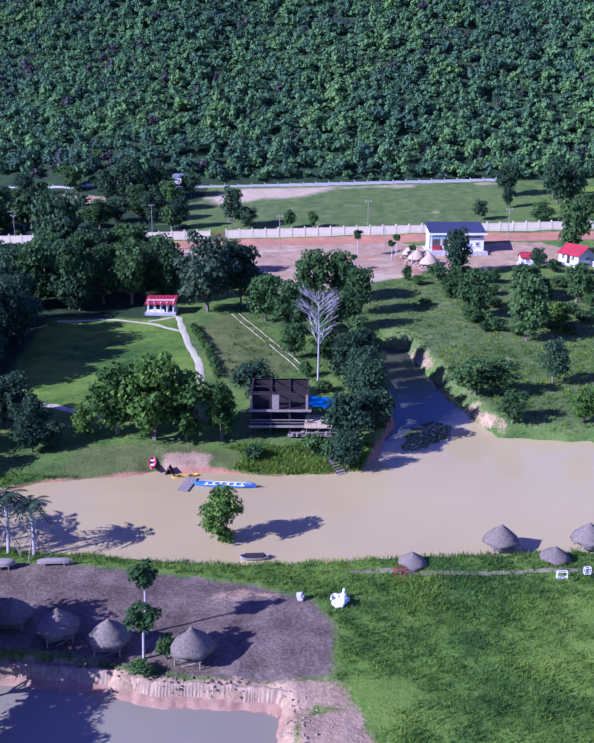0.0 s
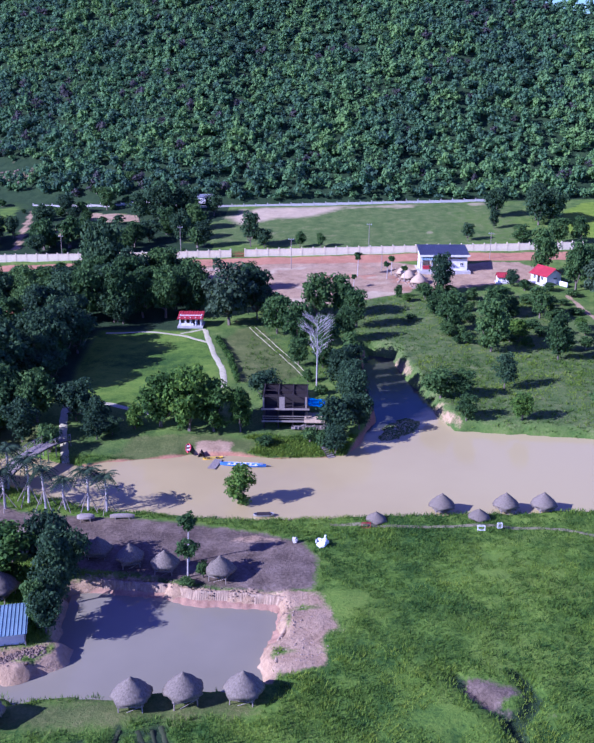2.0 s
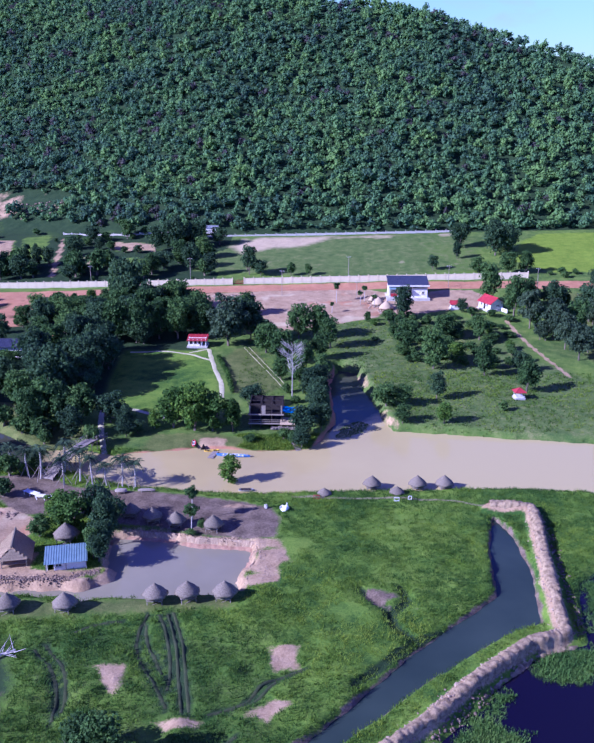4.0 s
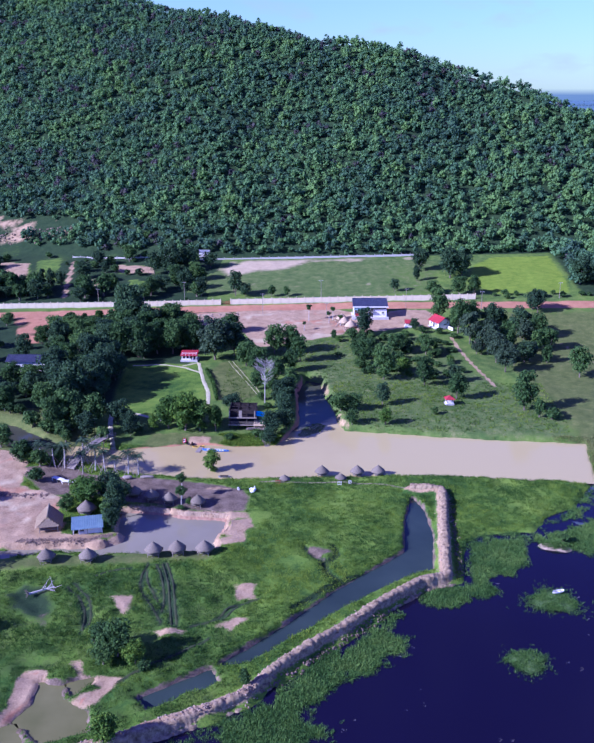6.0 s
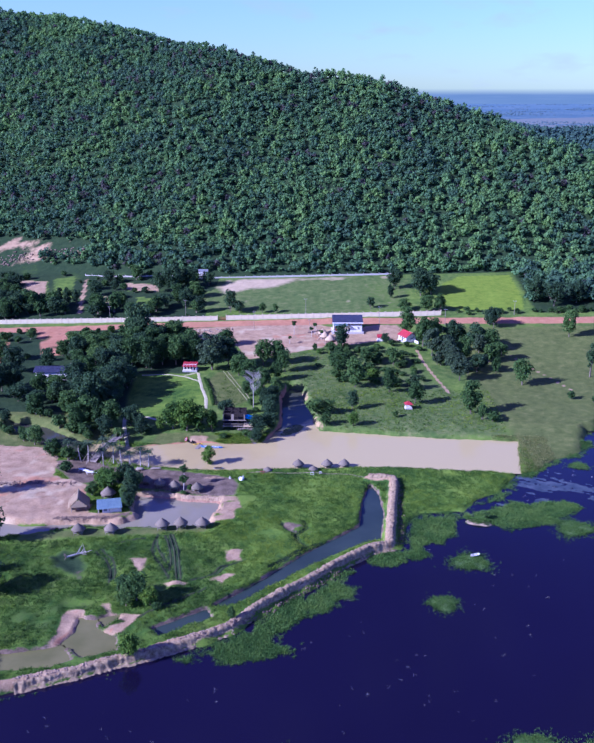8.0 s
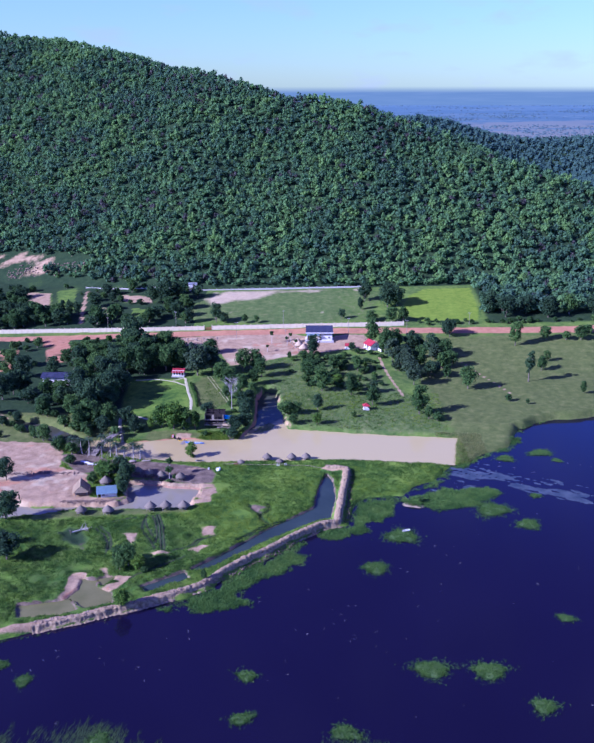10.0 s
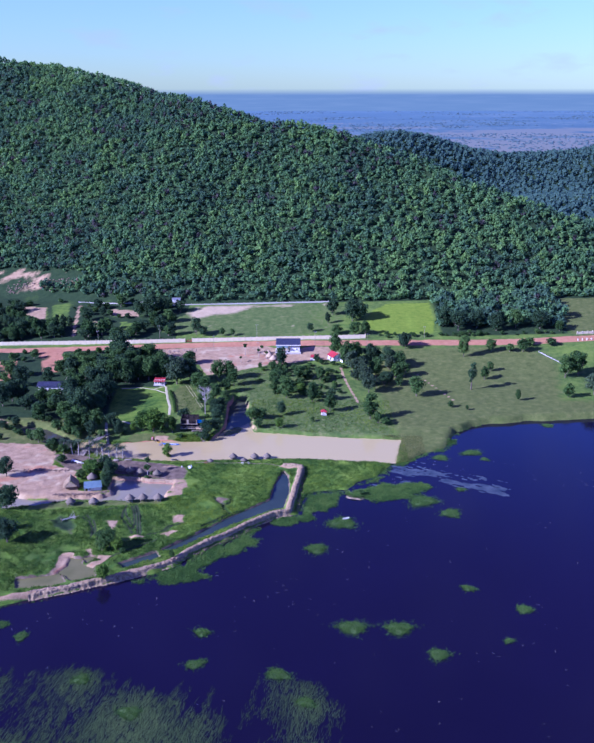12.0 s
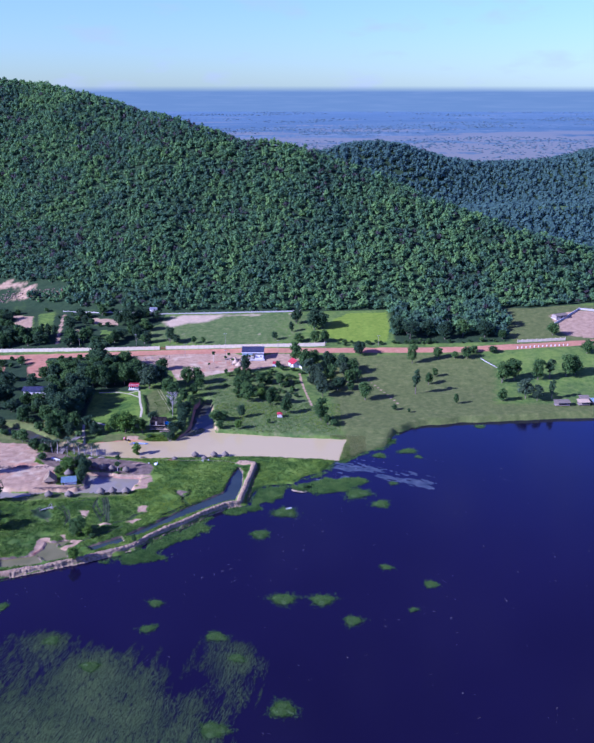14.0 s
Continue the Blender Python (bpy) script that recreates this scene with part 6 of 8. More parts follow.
_h = gable_house("red_roof_house", 65.2, 206.4, -62, 6.2, 5.0, 2.6, 4.2, M_RED, "white rendered house with a red sheet gable roof", 0.5, ((-1.6, 1.7, 1.0, 1.0), (1.4, 1.7, 1.0, 1.0)), 0.0)
window_part(_h, 3.15, 0.4, 1.7, 1.4, 0.5, 90)
single("porch_wall", M_WHITE, lambda bm: box(bm, 5.0, 1.5, 0.5, 3.6, 0.2, 1.2), _h)
gable_house("small_red_shed", 53.6, 206.6, 0, 3.0, 2.2, 1.8, 2.6, M_RED, "little red-roofed shed with white walls", 0.3, ((0.0, 1.2, 0.8, 0.7),))
gable_house("white_house", -80.5, 160.0, 2, 12.5, 6.0, 3.6, 4.7, M_NAVY, "long white house with a dark blue-grey roof among trees", 0.7,
            ((-5.0, 1.7, 1.1, 1.2), (-3.0, 1.7, 1.1, 1.2), (2.0, 1.7, 1.1, 1.2), (4.6, 1.7, 1.1, 1.2)), -0.4)


def lawn_house():
    """The long low house with a red roof at the head of the lawn path."""
    r = thing("lawn_house", (-26.6, 171.0, z_at(-26.6, 169)), 0.5, "low white house with red sheet roof and pillared veranda", "house")
    w, d = 5.2, 3.0
    single("plinth", M_CONCRETE, lambda bm: box(bm, 0, -0.4, 0.15, w + 0.8, d + 1.6, 0.6), r)
    single("wall_back", M_WHITE, lambda bm: box(bm, 0, d / 2 - 0.1, 1.6, w, 0.2, 2.4), r)
    for sx in (-1, 1):
        single("wall_side", M_WHITE, lambda bm: box(bm, sx * (w / 2 - 0.1), 0.1, 1.55, 0.2, d - 0.6, 2.3), r)
    single("wall_front", M_WHITE, lambda bm: box(bm, 0, -d / 2 + 0.8, 1.55, w - 0.4, 0.2, 2.3), r)
    for k in range(4):
        single("door", M_DARKWOOD if k % 2 else M_GLASS, lambda bm: box(bm, -1.9 + k * 1.3, -d / 2 + 0.67, 1.4, 0.95, 0.06, 1.95), r)
    for k in range(5):
        single("column", M_WHITE, lambda bm: box(bm, -w / 2 + 0.15 + k * (w - 0.3) / 4, -d / 2 - 0.5, 1.45, 0.22, 0.22, 2.1), r)
    single("parapet", M_WHITE, lambda bm: box(bm, -0.9, -d / 2 - 0.5, 0.75, w - 2.0, 0.12, 0.55), r)
    single("roof", M_RED, lambda bm: ribbed_roof(bm, -w / 2 - 0.4, w / 2 + 0.4, -d / 2 - 1.0, 2.25, d / 2 + 0.4, 3.0), r)
    single("fascia", M_RED, lambda bm: box(bm, 0, -d / 2 - 1.03, 2.2, w + 0.8, 0.06, 0.2), r)


lawn_house()


def stilt_house():
    """A dark timber house on posts above the bank, open galleries, tarpaulin awning and a thatched lean-to."""
    r = thing("stilt_house", (-2.2, 113.0, 1.9), 0, "dark timber house on posts with galleries and a blue tarpaulin", "house")
    w, d = 7.6, 6.2
    for px in (-3.7, -1.25, 1.25, 3.7):
        for py in (-3.0, 0, 3.0):
            single("post", M_DARKWOOD, lambda bm: box(bm, px, py, 2.3, 0.22, 0.22, 6.6), r)
    for lv, z in ((0, 1.1), (1, 3.3)):
        for k in range(12):
            single("floor_board", M_DARKWOOD, lambda bm: box(bm, 0, -d / 2 - 0.2 + (k + 0.5) * (d + 0.4) / 12, z, w + 0.4, (d + 0.4) / 12 - 0.02, 0.1), r)
        single("edge_beam", M_WOOD, lambda bm: box(bm, 0, -d / 2 - 0.3, z + 0.02, w + 0.6, 0.12, 0.3), r, "weathered pale edge beam")
    single("rail", M_WOOD, lambda bm: [box(bm, 0, -d / 2 - 0.3, 2.05, w + 0.4, 0.08, 0.1), box(bm, 0, -d / 2 - 0.3, 1.65, w + 0.4, 0.06, 0.07)], r)
    single("wall_back", M_DARKWOOD, lambda bm: box(bm, 0, d / 2, 4.5, w, 0.12, 2.3), r)
    single("wall_side", M_DARKWOOD, lambda bm: box(bm, -w / 2, 0, 4.4, 0.12, d, 2.1), r)
    # near-black panels added across open bays, interior shade put into their colour
    for px in (-2.5, 0.0, 2.5):
        single("wall_front", M_DARKWOOD, lambda bm: box(bm, px, -d / 2 + 1.4, 4.4, 2.2, 0.1, 2.0), r)
    for px in (-3.75, -0.6, 3.5):
        single("pillar", M_WOOD, lambda bm: box(bm, px, -d / 2 + 0.1, 4.45, 0.28 if px != -0.6 else 0.9, 0.25, 2.1), r, "pale plank pillar")
    single("roof_frame", M_DARKWOOD, lambda bm: [box(bm, 0, yy, 5.55, w + 0.3, 0.12, 0.16) for yy in (-d / 2, 0, d / 2)] + [box(bm, xx, 0, 5.7, 0.1, d, 0.12) for xx in (-3.7, -1.25, 1.25, 3.7)], r)

    def sheet(bm):
        n = 8
        vs = [[bm.verts.new((3.3 + 3.9 * i / n, -3.1 + 3.3 * j / n, 4.1 - 0.35 * i / n + 0.22 * j / n - 0.16 * math.sin(3.14 * i / n) + 0.05 * math.sin(i * 2.1 + j))) for j in range(n + 1)] for i in range(n + 1)]
        for i in range(n):
            for j in range(n):
                bm.faces.new((vs[i][j], vs[i + 1][j], vs[i + 1][j + 1], vs[i][j + 1]))
        bmesh.ops.solidify(bm, geom=bm.faces[:], thickness=0.03)
    single("tarpaulin", M_TARP, sheet, r, "bright blue sagging tarpaulin awning")
    for px, py in ((7.0, -3.0), (7.0, 0.1), (3.6, 0.2)):
        single("awning_post", M_WOOD, lambda bm: pole(bm, (px, py, -0.6), (px, py, 3.8), 0.06, 0.05, 5), r)
    single("lean_to_roof", M_THATCH_TAN, lambda bm: [box(bm, 5.4, -3.5 + 0.75 * k, 1.25 + 0.3 * k, 4.4 - 0.1 * k, 0.95, 0.16, 0, 21) for k in range(3)], r, "tan thatched lean-to roof")
    for px in (3.5, 5.0, 6.6, 7.4):
        single("lean_to_post", M_WOOD, lambda bm: pole(bm, (px, -3.7, -0.9), (px, -3.7, 1.2), 0.06, 0.05, 5), r)
    single("lean_to_rail", M_WOOD, lambda bm: [box(bm, 4.6, -3.8, 0.45, 6.6, 0.07, 0.09), box(bm, 4.6, -3.8, 0.1, 6.6, 0.07, 0.09), box(bm, 4.4, -2.9, -0.1, 6.8, 1.9, 0.1)], r)
    rng = random.Random(4)
    for k in range(9):
        single("firewood", M_WOOD, lambda bm: box(bm, 1.8 + k * 0.62, -3.6 + rng.uniform(-0.3, 0.2), 0.15 + rng.uniform(0, 0.2), 0.5, 0.35, 0.4, rng.uniform(0, 60)), r)


stilt_house()


def pavilion():
    r = thing("pavilion", (59.6, 130.2, z_at(59.6, 130)), 8, "small open pavilion with a red pyramid roof on white base", "pavilion", "", 0.72)
    single("base", M_CONCRETE, lambda bm: box(bm, 0, 0, 0.25, 3.6, 3.4, 0.8), r)
    for sx in (-1, 1):
        for sy in (-1, 1):
            single("post", M_WHITE, lambda bm: box(bm, sx * 1.4, sy * 1.3, 1.6, 0.16, 0.16, 2.0), r)
    for ang in (0, 90, 180, 270):
        single("parapet", M_WHITE, lambda bm: box(bm, 0, -1.35, 0.95, 2.6, 0.1, 0.6), r).matrix_basis = pose(0, 0, 0, 0, 0, ang)

    def roof(bm):
        bmesh.ops.create_cone(bm, cap_ends=True, segments=4, radius1=2.9, radius2=0.06, depth=1.4, matrix=pose(0, 0, 3.3, 0, 0, 45))
        for k in range(4):
            a = radians(45 + 90 * k)
            pole(bm, (math.cos(a) * 2.9, math.sin(a) * 2.9, 2.66), (0, 0, 4.05), 0.06, 0.05, 5)
    single("roof", M_RED, roof, r)


pavilion()


def blue_shed():
    """The low white shed with a blue sheet roof beside the square pond."""
    r = thing("blue_roof_shed", (-31.6, 49.6, z_at(-31.6, 50) + 0.1), 14, "low white shed with a pale blue ribbed sheet roof", "shed")
    w, d = 7.0, 4.4
    single("wall_back", M_WHITE, lambda bm: box(bm, 0, d / 2 - 0.1, 1.0, w - 0.6, 0.16, 2.0), r)
    single("wall_front", M_WHITE, lambda bm: box(bm, 0.6, -d / 2 + 0.3, 0.7, w - 1.8, 0.16, 1.6), r)
    for sx in (-1, 1):
        single("wall_side", M_WHITE, lambda bm: box(bm, sx * (w / 2 - 0.4), 0.1, 0.8, 0.16, d - 0.8, 1.7), r)
    for sx in (-1, 0, 1):
        single("post", M_WOOD, lambda bm: box(bm, sx * (w / 2 - 0.25), -d / 2 - 0.1, 0.7, 0.12, 0.12, 1.6), r)
    single("roof", M_BLUE, lambda bm: ribbed_roof(bm, -w / 2, w / 2, -d / 2 - 0.5, 1.6, d / 2 + 0.3, 2.25, 0.02, 0.4), r)
    window_part(r, -1.2, -d / 2 + 0.18, 0.95, 1.0, 0.6)


blue_shed()


def thatch_house():
    """The open gabled house with a big thatch roof."""
    r = thing("thatched_house", (-40.6, 50.6, z_at(-40.6, 50.6)), 103, "open house with a big tan gabled thatch roof", "house")
    w, d, eave, ridge = 6.4, 5.4, 1.5, 4.2
    for px in (-2.6, 0, 2.6):
        for py in (-2.0, 2.0):
            single("post", M_WOOD, lambda bm: pole(bm, (px, py, -0.3), (px, py, eave + 0.5), 0.1, 0.09, 7), r)

    def slope(bm, s):
        n, m_ = 10, 6
        rng = random.Random(6 + s)
        top = [[bm.verts.new((-w / 2 + w * i / n, s * (0.02 + (d / 2 + 0.3) * j / m_), ridge - (ridge - eave + 0.1) * (j / m_) ** 1.1 + rng.uniform(-0.04, 0.04))) for j in range(m_ + 1)] for i in range(n + 1)]
        for i in range(n):
            for j in range(m_):
                bm.faces.new((top[i][j], top[i + 1][j], top[i + 1][j + 1], top[i][j + 1]))
        bmesh.ops.solidify(bm, geom=bm.faces[:], thickness=0.18)
    for s in (-1, 1):
        single("roof_slope", M_THATCH_TAN, lambda bm: slope(bm, s), r)
    single("ridge_roll", M_THATCH, lambda bm: pole(bm, (-w / 2 - 0.1, 0, ridge + 0.08), (w / 2 + 0.1, 0, ridge + 0.08), 0.2, 0.2, 8), r)
    single("gable_skirt", M_THATCH_TAN, lambda bm: [box(bm, -w / 2 + 0.1, 0, ridge - 0.7 - 0.5 * k, 0.14, 1.1 + 1.15 * k, 0.56, 0, 0, 8) for k in range(4)], r, "tan straw gable skirt")
    for k in range(9):
        single("deck_board", M_WOOD, lambda bm: box(bm, -2.4 + 0.6 * k, 0, 0.75, 0.56, 4.2, 0.06), r)
    for s in (-1, 1):
        single("rail", M_WOOD, lambda bm: [pole(bm, (-2.6, s * 2.0, 1.2), (2.6, s * 2.0, 1.2), 0.04, 0.04, 5), pole(bm, (-2.6, s * 2.0, 0.2), (-1.3, s * 2.0, 0.9), 0.04, 0.04, 5)], r)


thatch_house()


# lakeside sheds at the eastern grove
def lake_shed(x, y, rz, w, roofmat, label):
    r = thing("lakeside_shed", (x, y, max(z_at(x, y), 0.4)), rz, label, "shed", "sheds on the lake shore")
    for sx in (-1, 1):
        for sy in (-1, 1):
            single("post", M_WOOD, lambda bm: box(bm, sx * (w / 2 - 0.2), sy * 1.4, 1.0, 0.14, 0.14, 2.8), r)
    single("floor", M_WOOD, lambda bm: box(bm, 0, 0, 0.5, w, 3.2, 0.1), r)
    single("wall_back", M_WOOD, lambda bm: box(bm, 0, 1.5, 1.4, w - 0.2, 0.08, 1.8), r)
    single("roof", roofmat, lambda bm: ribbed_roof(bm, -w / 2 - 0.4, w / 2 + 0.4, -2.1, 2.2, 1.9, 2.9, 0.1, 0.6), r)


lake_shed(214, 151, 4, 8, M_THATCH, "long low grey-roofed open shed on the lake shore")
lake_shed(226, 152, 6, 6, M_THATCH_TAN, "tan-roofed open shed on the lake shore")
lake_shed(234, 154, 8, 6, M_BLUE, "blue-roofed open shed on the lake shore")
lake_shed(228, 158, 4, 5, M_THATCH, "long low grey-roofed open shed on the lake shore")
lake_shed(244, 156, 8, 6, M_THATCH, "long low grey-roofed open shed on the lake shore")
_m = pose(230.5, 137.5, 0.1) @ Matrix.Diagonal((0.9, 0.9, 0.9, 1))
tagged(copy_thing(_hut, _m), "thatched hut standing in the lake shallows", group="sheds on the lake shore").matrix_basis = _m
gable_house("yard_shed", 244, 282, 25, 9, 5, 2.4, 3.2, M_THATCH, "long grey-roofed shed beside the bare earth yard", 0.4, ((-2.5, 1.4, 1.0, 0.9), (2.0, 1.4, 1.0, 0.9)), 0, M_WOOD)
gable_house("field_shed", -38.9, 303.8, 0, 5, 3.5, 2.0, 2.6, M_METAL, "pale metal-roofed shed against the hill-foot wall", 0.3, ((-1.2, 1.1, 0.7, 0.6),), 0.8)


# ---------------------------------------------------------------- bridge, boats, yard things
def bridge():
    """The humped pole bridge across the creek, with a branch-built parapet."""
    r = thing("foot_bridge", (0, 0, 0), 0, "humped wooden foot bridge with rough branch railings", "bridge")
    a, b = Vector((-45.0, 82.6, 0)), Vector((-38.6, 103.0, 0))
    n = 40
    ax = (b - a).normalized()
    side = Vector((-ax.y, ax.x, 0))
    ang = math.degrees(math.atan2(ax.y, ax.x))

    def at(t):
        return a.lerp(b, t) + Vector((0, 0, 0.75 + 2.0 * math.sin(math.pi * min(1, t * 0.96)) ** 0.8 + 0.9 * t))
    for k in range(n):
        p = at((k + 0.5) / n)
        q = at((k + 0.6) / n) - at((k + 0.4) / n)
        tilt = math.degrees(math.atan2(q.z, math.hypot(q.x, q.y)))
        o = single("plank", M_WOOD, lambda bm: box(bm, 0, 0, 0, 0.5, 2.4, 0.07), r)
        o.matrix_basis = pose(p.x, p.y, p.z, 0, -tilt, ang)
    rng = random.Random(2)
    for s in (-1.2, 1.2):
        for k in range(11):
            p = at(k / 10) + side * s
            single("post", M_WOOD, lambda bm: pole(bm, (p.x, p.y, -0.6), (p.x + rng.uniform(-0.15, 0.15), p.y, p.z + 1.05), 0.09, 0.06, 6), r)
        for k in range(10):
            p, q = at(k / 10) + side * s, at((k + 1) / 10) + side * s
            single("rail", M_WOOD, lambda bm: [pole(bm, p + Vector((0, 0, 1.0)), q + Vector((0, 0, 1.0)), 0.05, 0.05, 5), pole(bm, p + Vector((0, 0, 0.1)), q + Vector((0, 0, 0.95)), 0.04, 0.04, 5),
                                               pole(bm, p + Vector((0, 0, 0.95)), q + Vector((0, 0, 0.1)), 0.04, 0.04, 5)], r)
        for k in range(10):
            p, q = at(k / 10) + side * s, at((k + 1) / 10) + side * s
            single("stringer", M_DARKWOOD, lambda bm: pole(bm, p - Vector((0, 0, 0.12)), q - Vector((0, 0, 0.12)), 0.1, 0.1, 6), r)


bridge()


def hull(bm, length, beam, deep, stations=14, fat=0.9):
    """A pointed open hull with thickness and gunwale, keel along x."""
    rings = []
    for i in range(stations + 1):
        t = i / stations
        u = 2 * t - 1
        wd = beam / 2 * max(0.02, (1 - abs(u) ** 2.6)) ** fat
        lift = 0.32 * deep * abs(u) ** 3
        x = u * length / 2
        prof = [(-wd, deep + lift), (-wd * 0.85, deep * 0.4 + lift), (-wd * 0.45, lift), (wd * 0.45, lift), (wd * 0.85, deep * 0.4 + lift), (wd, deep + lift),
                (wd * 0.86, deep + lift), (wd * 0.7, deep * 0.42 + lift), (0, deep * 0.16 + lift), (-wd * 0.7, deep * 0.42 + lift), (-wd * 0.86, deep + lift)]
        rings.append([bm.verts.new((x, yy, zz)) for yy, zz in prof])
    k = len(rings[0])
    for p, q in zip(rings, rings[1:]):
        for j in range(k):
            bm.faces.new((p[j], q[j], q[(j + 1) % k], p[(j + 1) % k]))
    bm.faces.new(rings[0])
    bm.faces.new(rings[-1][::-1])


def boats():
    r = thing("long_boat", (-8.5, 96.7, 0.22), -5.5, "long slim blue and white wooden passenger boat at the bank", "boat")
    single("hull", M_BOATBLUE, lambda bm: hull(bm, 7.4, 1.0, 0.5), r)
    single("gunwale", M_WHITE, lambda bm: [box(bm, 0, s * 0.44, 0.5, 4.9, 0.08, 0.07) for s in (-1, 1)], r, "white painted gunwale")
    for k in range(6):
        single("thwart", M_WHITE, lambda bm: box(bm, -2.2 + 0.85 * k, 0, 0.4, 0.3, 0.84, 0.05), r)
    single("engine", M_METAL, lambda bm: [box(bm, 3.0, 0, 0.62, 0.5, 0.3, 0.35), pole(bm, (3.1, 0, 0.6), (4.5, 0.1, 0.35), 0.04, 0.03, 5)], r)
    r = thing("kayak", (-17.9, 101.9, z_at(-17.9, 101.9) + 0.02), 97, "red and white kayak pulled up on the bank", "kayak")
    single("hull", M_PINK, lambda bm: hull(bm, 3.4, 0.95, 0.34, 12, 0.6), r)
    single("seat", M_WHITE, lambda bm: [box(bm, -0.7, 0, 0.3, 0.5, 0.5, 0.1), box(bm, 0.7, 0, 0.3, 0.5, 0.5, 0.1)], r)
    r = thing("kayak", (-13.6, 99.6, z_at(-13.6, 100.2) + 0.05), 12, "yellow kayak lying on the bank beside the raft", "kayak")
    single("hull", M_YELLOW, lambda bm: hull(bm, 3.3, 0.85, 0.34, 12, 0.6), r)
    single("seat", M_DARKWOOD, lambda bm: [box(bm, -0.7, 0, 0.3, 0.5, 0.45, 0.1), box(bm, 0.7, 0, 0.3, 0.5, 0.45, 0.1)], r)
    r = thing("raft", (-13.0, 97.2, 0.3), 78, "grey plank landing raft reaching into the pond", "raft")
    for k in range(6):
        single("plank", M_WOOD, lambda bm: box(bm, 0, (k - 2.5) * 0.22, 0.12 + 0.01 * (k % 2), 3.8, 0.2, 0.07), r)
    for k in (-1.5, 1.5):
        single("cross_beam", M_DARKWOOD, lambda bm: box(bm, k, 0, 0.02, 0.14, 1.35, 0.12), r)
    r = thing("sail_shelter", (-15.6, 100.6, z_at(-15.6, 100.6)), 0, "small dark A-frame shelter on the bank", "shelter")
    single("cover", M_DARKWOOD, lambda bm: [box(bm, s * 0.32, 0, 0.55, 0.06, 1.1, 1.3, 0, 0, s * -28) for s in (-1, 1)], r)
    r = thing("landing_steps", (5.6, 100.6, 0.35), 118, "wooden steps leading down the bank to the water", "steps")
    for k in range(7):
        single("tread", M_WOOD, lambda bm: box(bm, k * 0.42, 0, 0.18 * k, 0.4, 1.2, 0.08), r)
    single("stringer", M_DARKWOOD, lambda bm: [box(bm, 1.3, s * 0.62, 0.45, 3.0, 0.08, 0.16, 0, 0, -23) for s in (-1, 1)], r)
    r = thing("small_boat", (68.2, 27.4, 0.42), 20, "small white boat lying on a weed islet", "boat")
    single("hull", M_WHITE, lambda bm: hull(bm, 2.6, 1.0, 0.4, 10, 0.6), r)
    single("thwart", M_WOOD, lambda bm: [box(bm, e, 0, 0.34, 0.22, 0.8, 0.05) for e in (-0.5, 0.5)], r)
    r = thing("sunk_boat", (-4.2, 79.6, 0.25), 4, "grey covered boat moored at the pond edge", "boat")
    single("hull", M_METAL, lambda bm: hull(bm, 2.9, 1.1, 0.4, 10, 0.6), r)
    single("cover", M_DARKWOOD, lambda bm: box(bm, 0, 0, 0.45, 1.9, 0.95, 0.06), r)


boats()


def swan_boat():
    """A moulded white pedal boat shaped like a bird."""
    r = thing("pedal_boat", (4.0, 70.9, z_at(4, 70.9)), 65, "white moulded pedal boat parked on the grass", "pedal boat", "", 0.86)
    bm = bmesh.new()
    rng = [(-1.0, 0.25), (-0.85, 0.75), (-0.2, 0.9), (0.6, 0.72), (1.15, 0.22)]
    rings = []
    for x, wd in rng:
        rings.append([bm.verts.new((x, wd * math.cos(a) * 0.9, 0.42 + 0.42 * math.sin(a) - 0.1)) for a in [radians(30 * k) for k in range(12)]])
    for p, q in zip(rings, rings[1:]):
        for j in range(12):
            bm.faces.new((p[j], q[j], q[(j + 1) % 12], p[(j + 1) % 12]))
    bm.faces.new(rings[0][::-1])
    bm.faces.new(rings[-1])
    bmesh.ops.recalc_face_normals(bm, faces=bm.faces)
    part("body", bm, M_PLASTIC_WHITE, r)

    def neck(bm):
        pts = [(0.7, 0, 0.5), (0.9, 0, 0.68), (0.9, 0, 0.82), (0.84, 0, 0.95), (0.9, 0, 1.05), (1.02, 0, 1.04)]
        for k, (p, q) in enumerate(zip(pts, pts[1:])):
            pole(bm, p, q, 0.16 - 0.012 * k, 0.15 - 0.012 * k, 8)
        bmesh.ops.create_uvsphere(bm, u_segments=10, v_segments=7, radius=0.16, matrix=pose(1.0, 0, 1.05))
    single("neck", M_PLASTIC_WHITE, neck, r)
    single("seat", M_PLASTIC_WHITE, lambda bm: [box(bm, -0.1, s * 0.33, 0.78, 0.5, 0.5, 0.12) for s in (-1, 1)] + [box(bm, -0.38, s * 0.33, 1.0, 0.1, 0.5, 0.45) for s in (-1, 1)], r)
    for s in (-1, 1):
        single("wing", M_PLASTIC_WHITE, lambda bm: box(bm, -0.35, s * 0.8, 0.72, 1.2, 0.1, 0.45, s * 8, 0, 14), r)


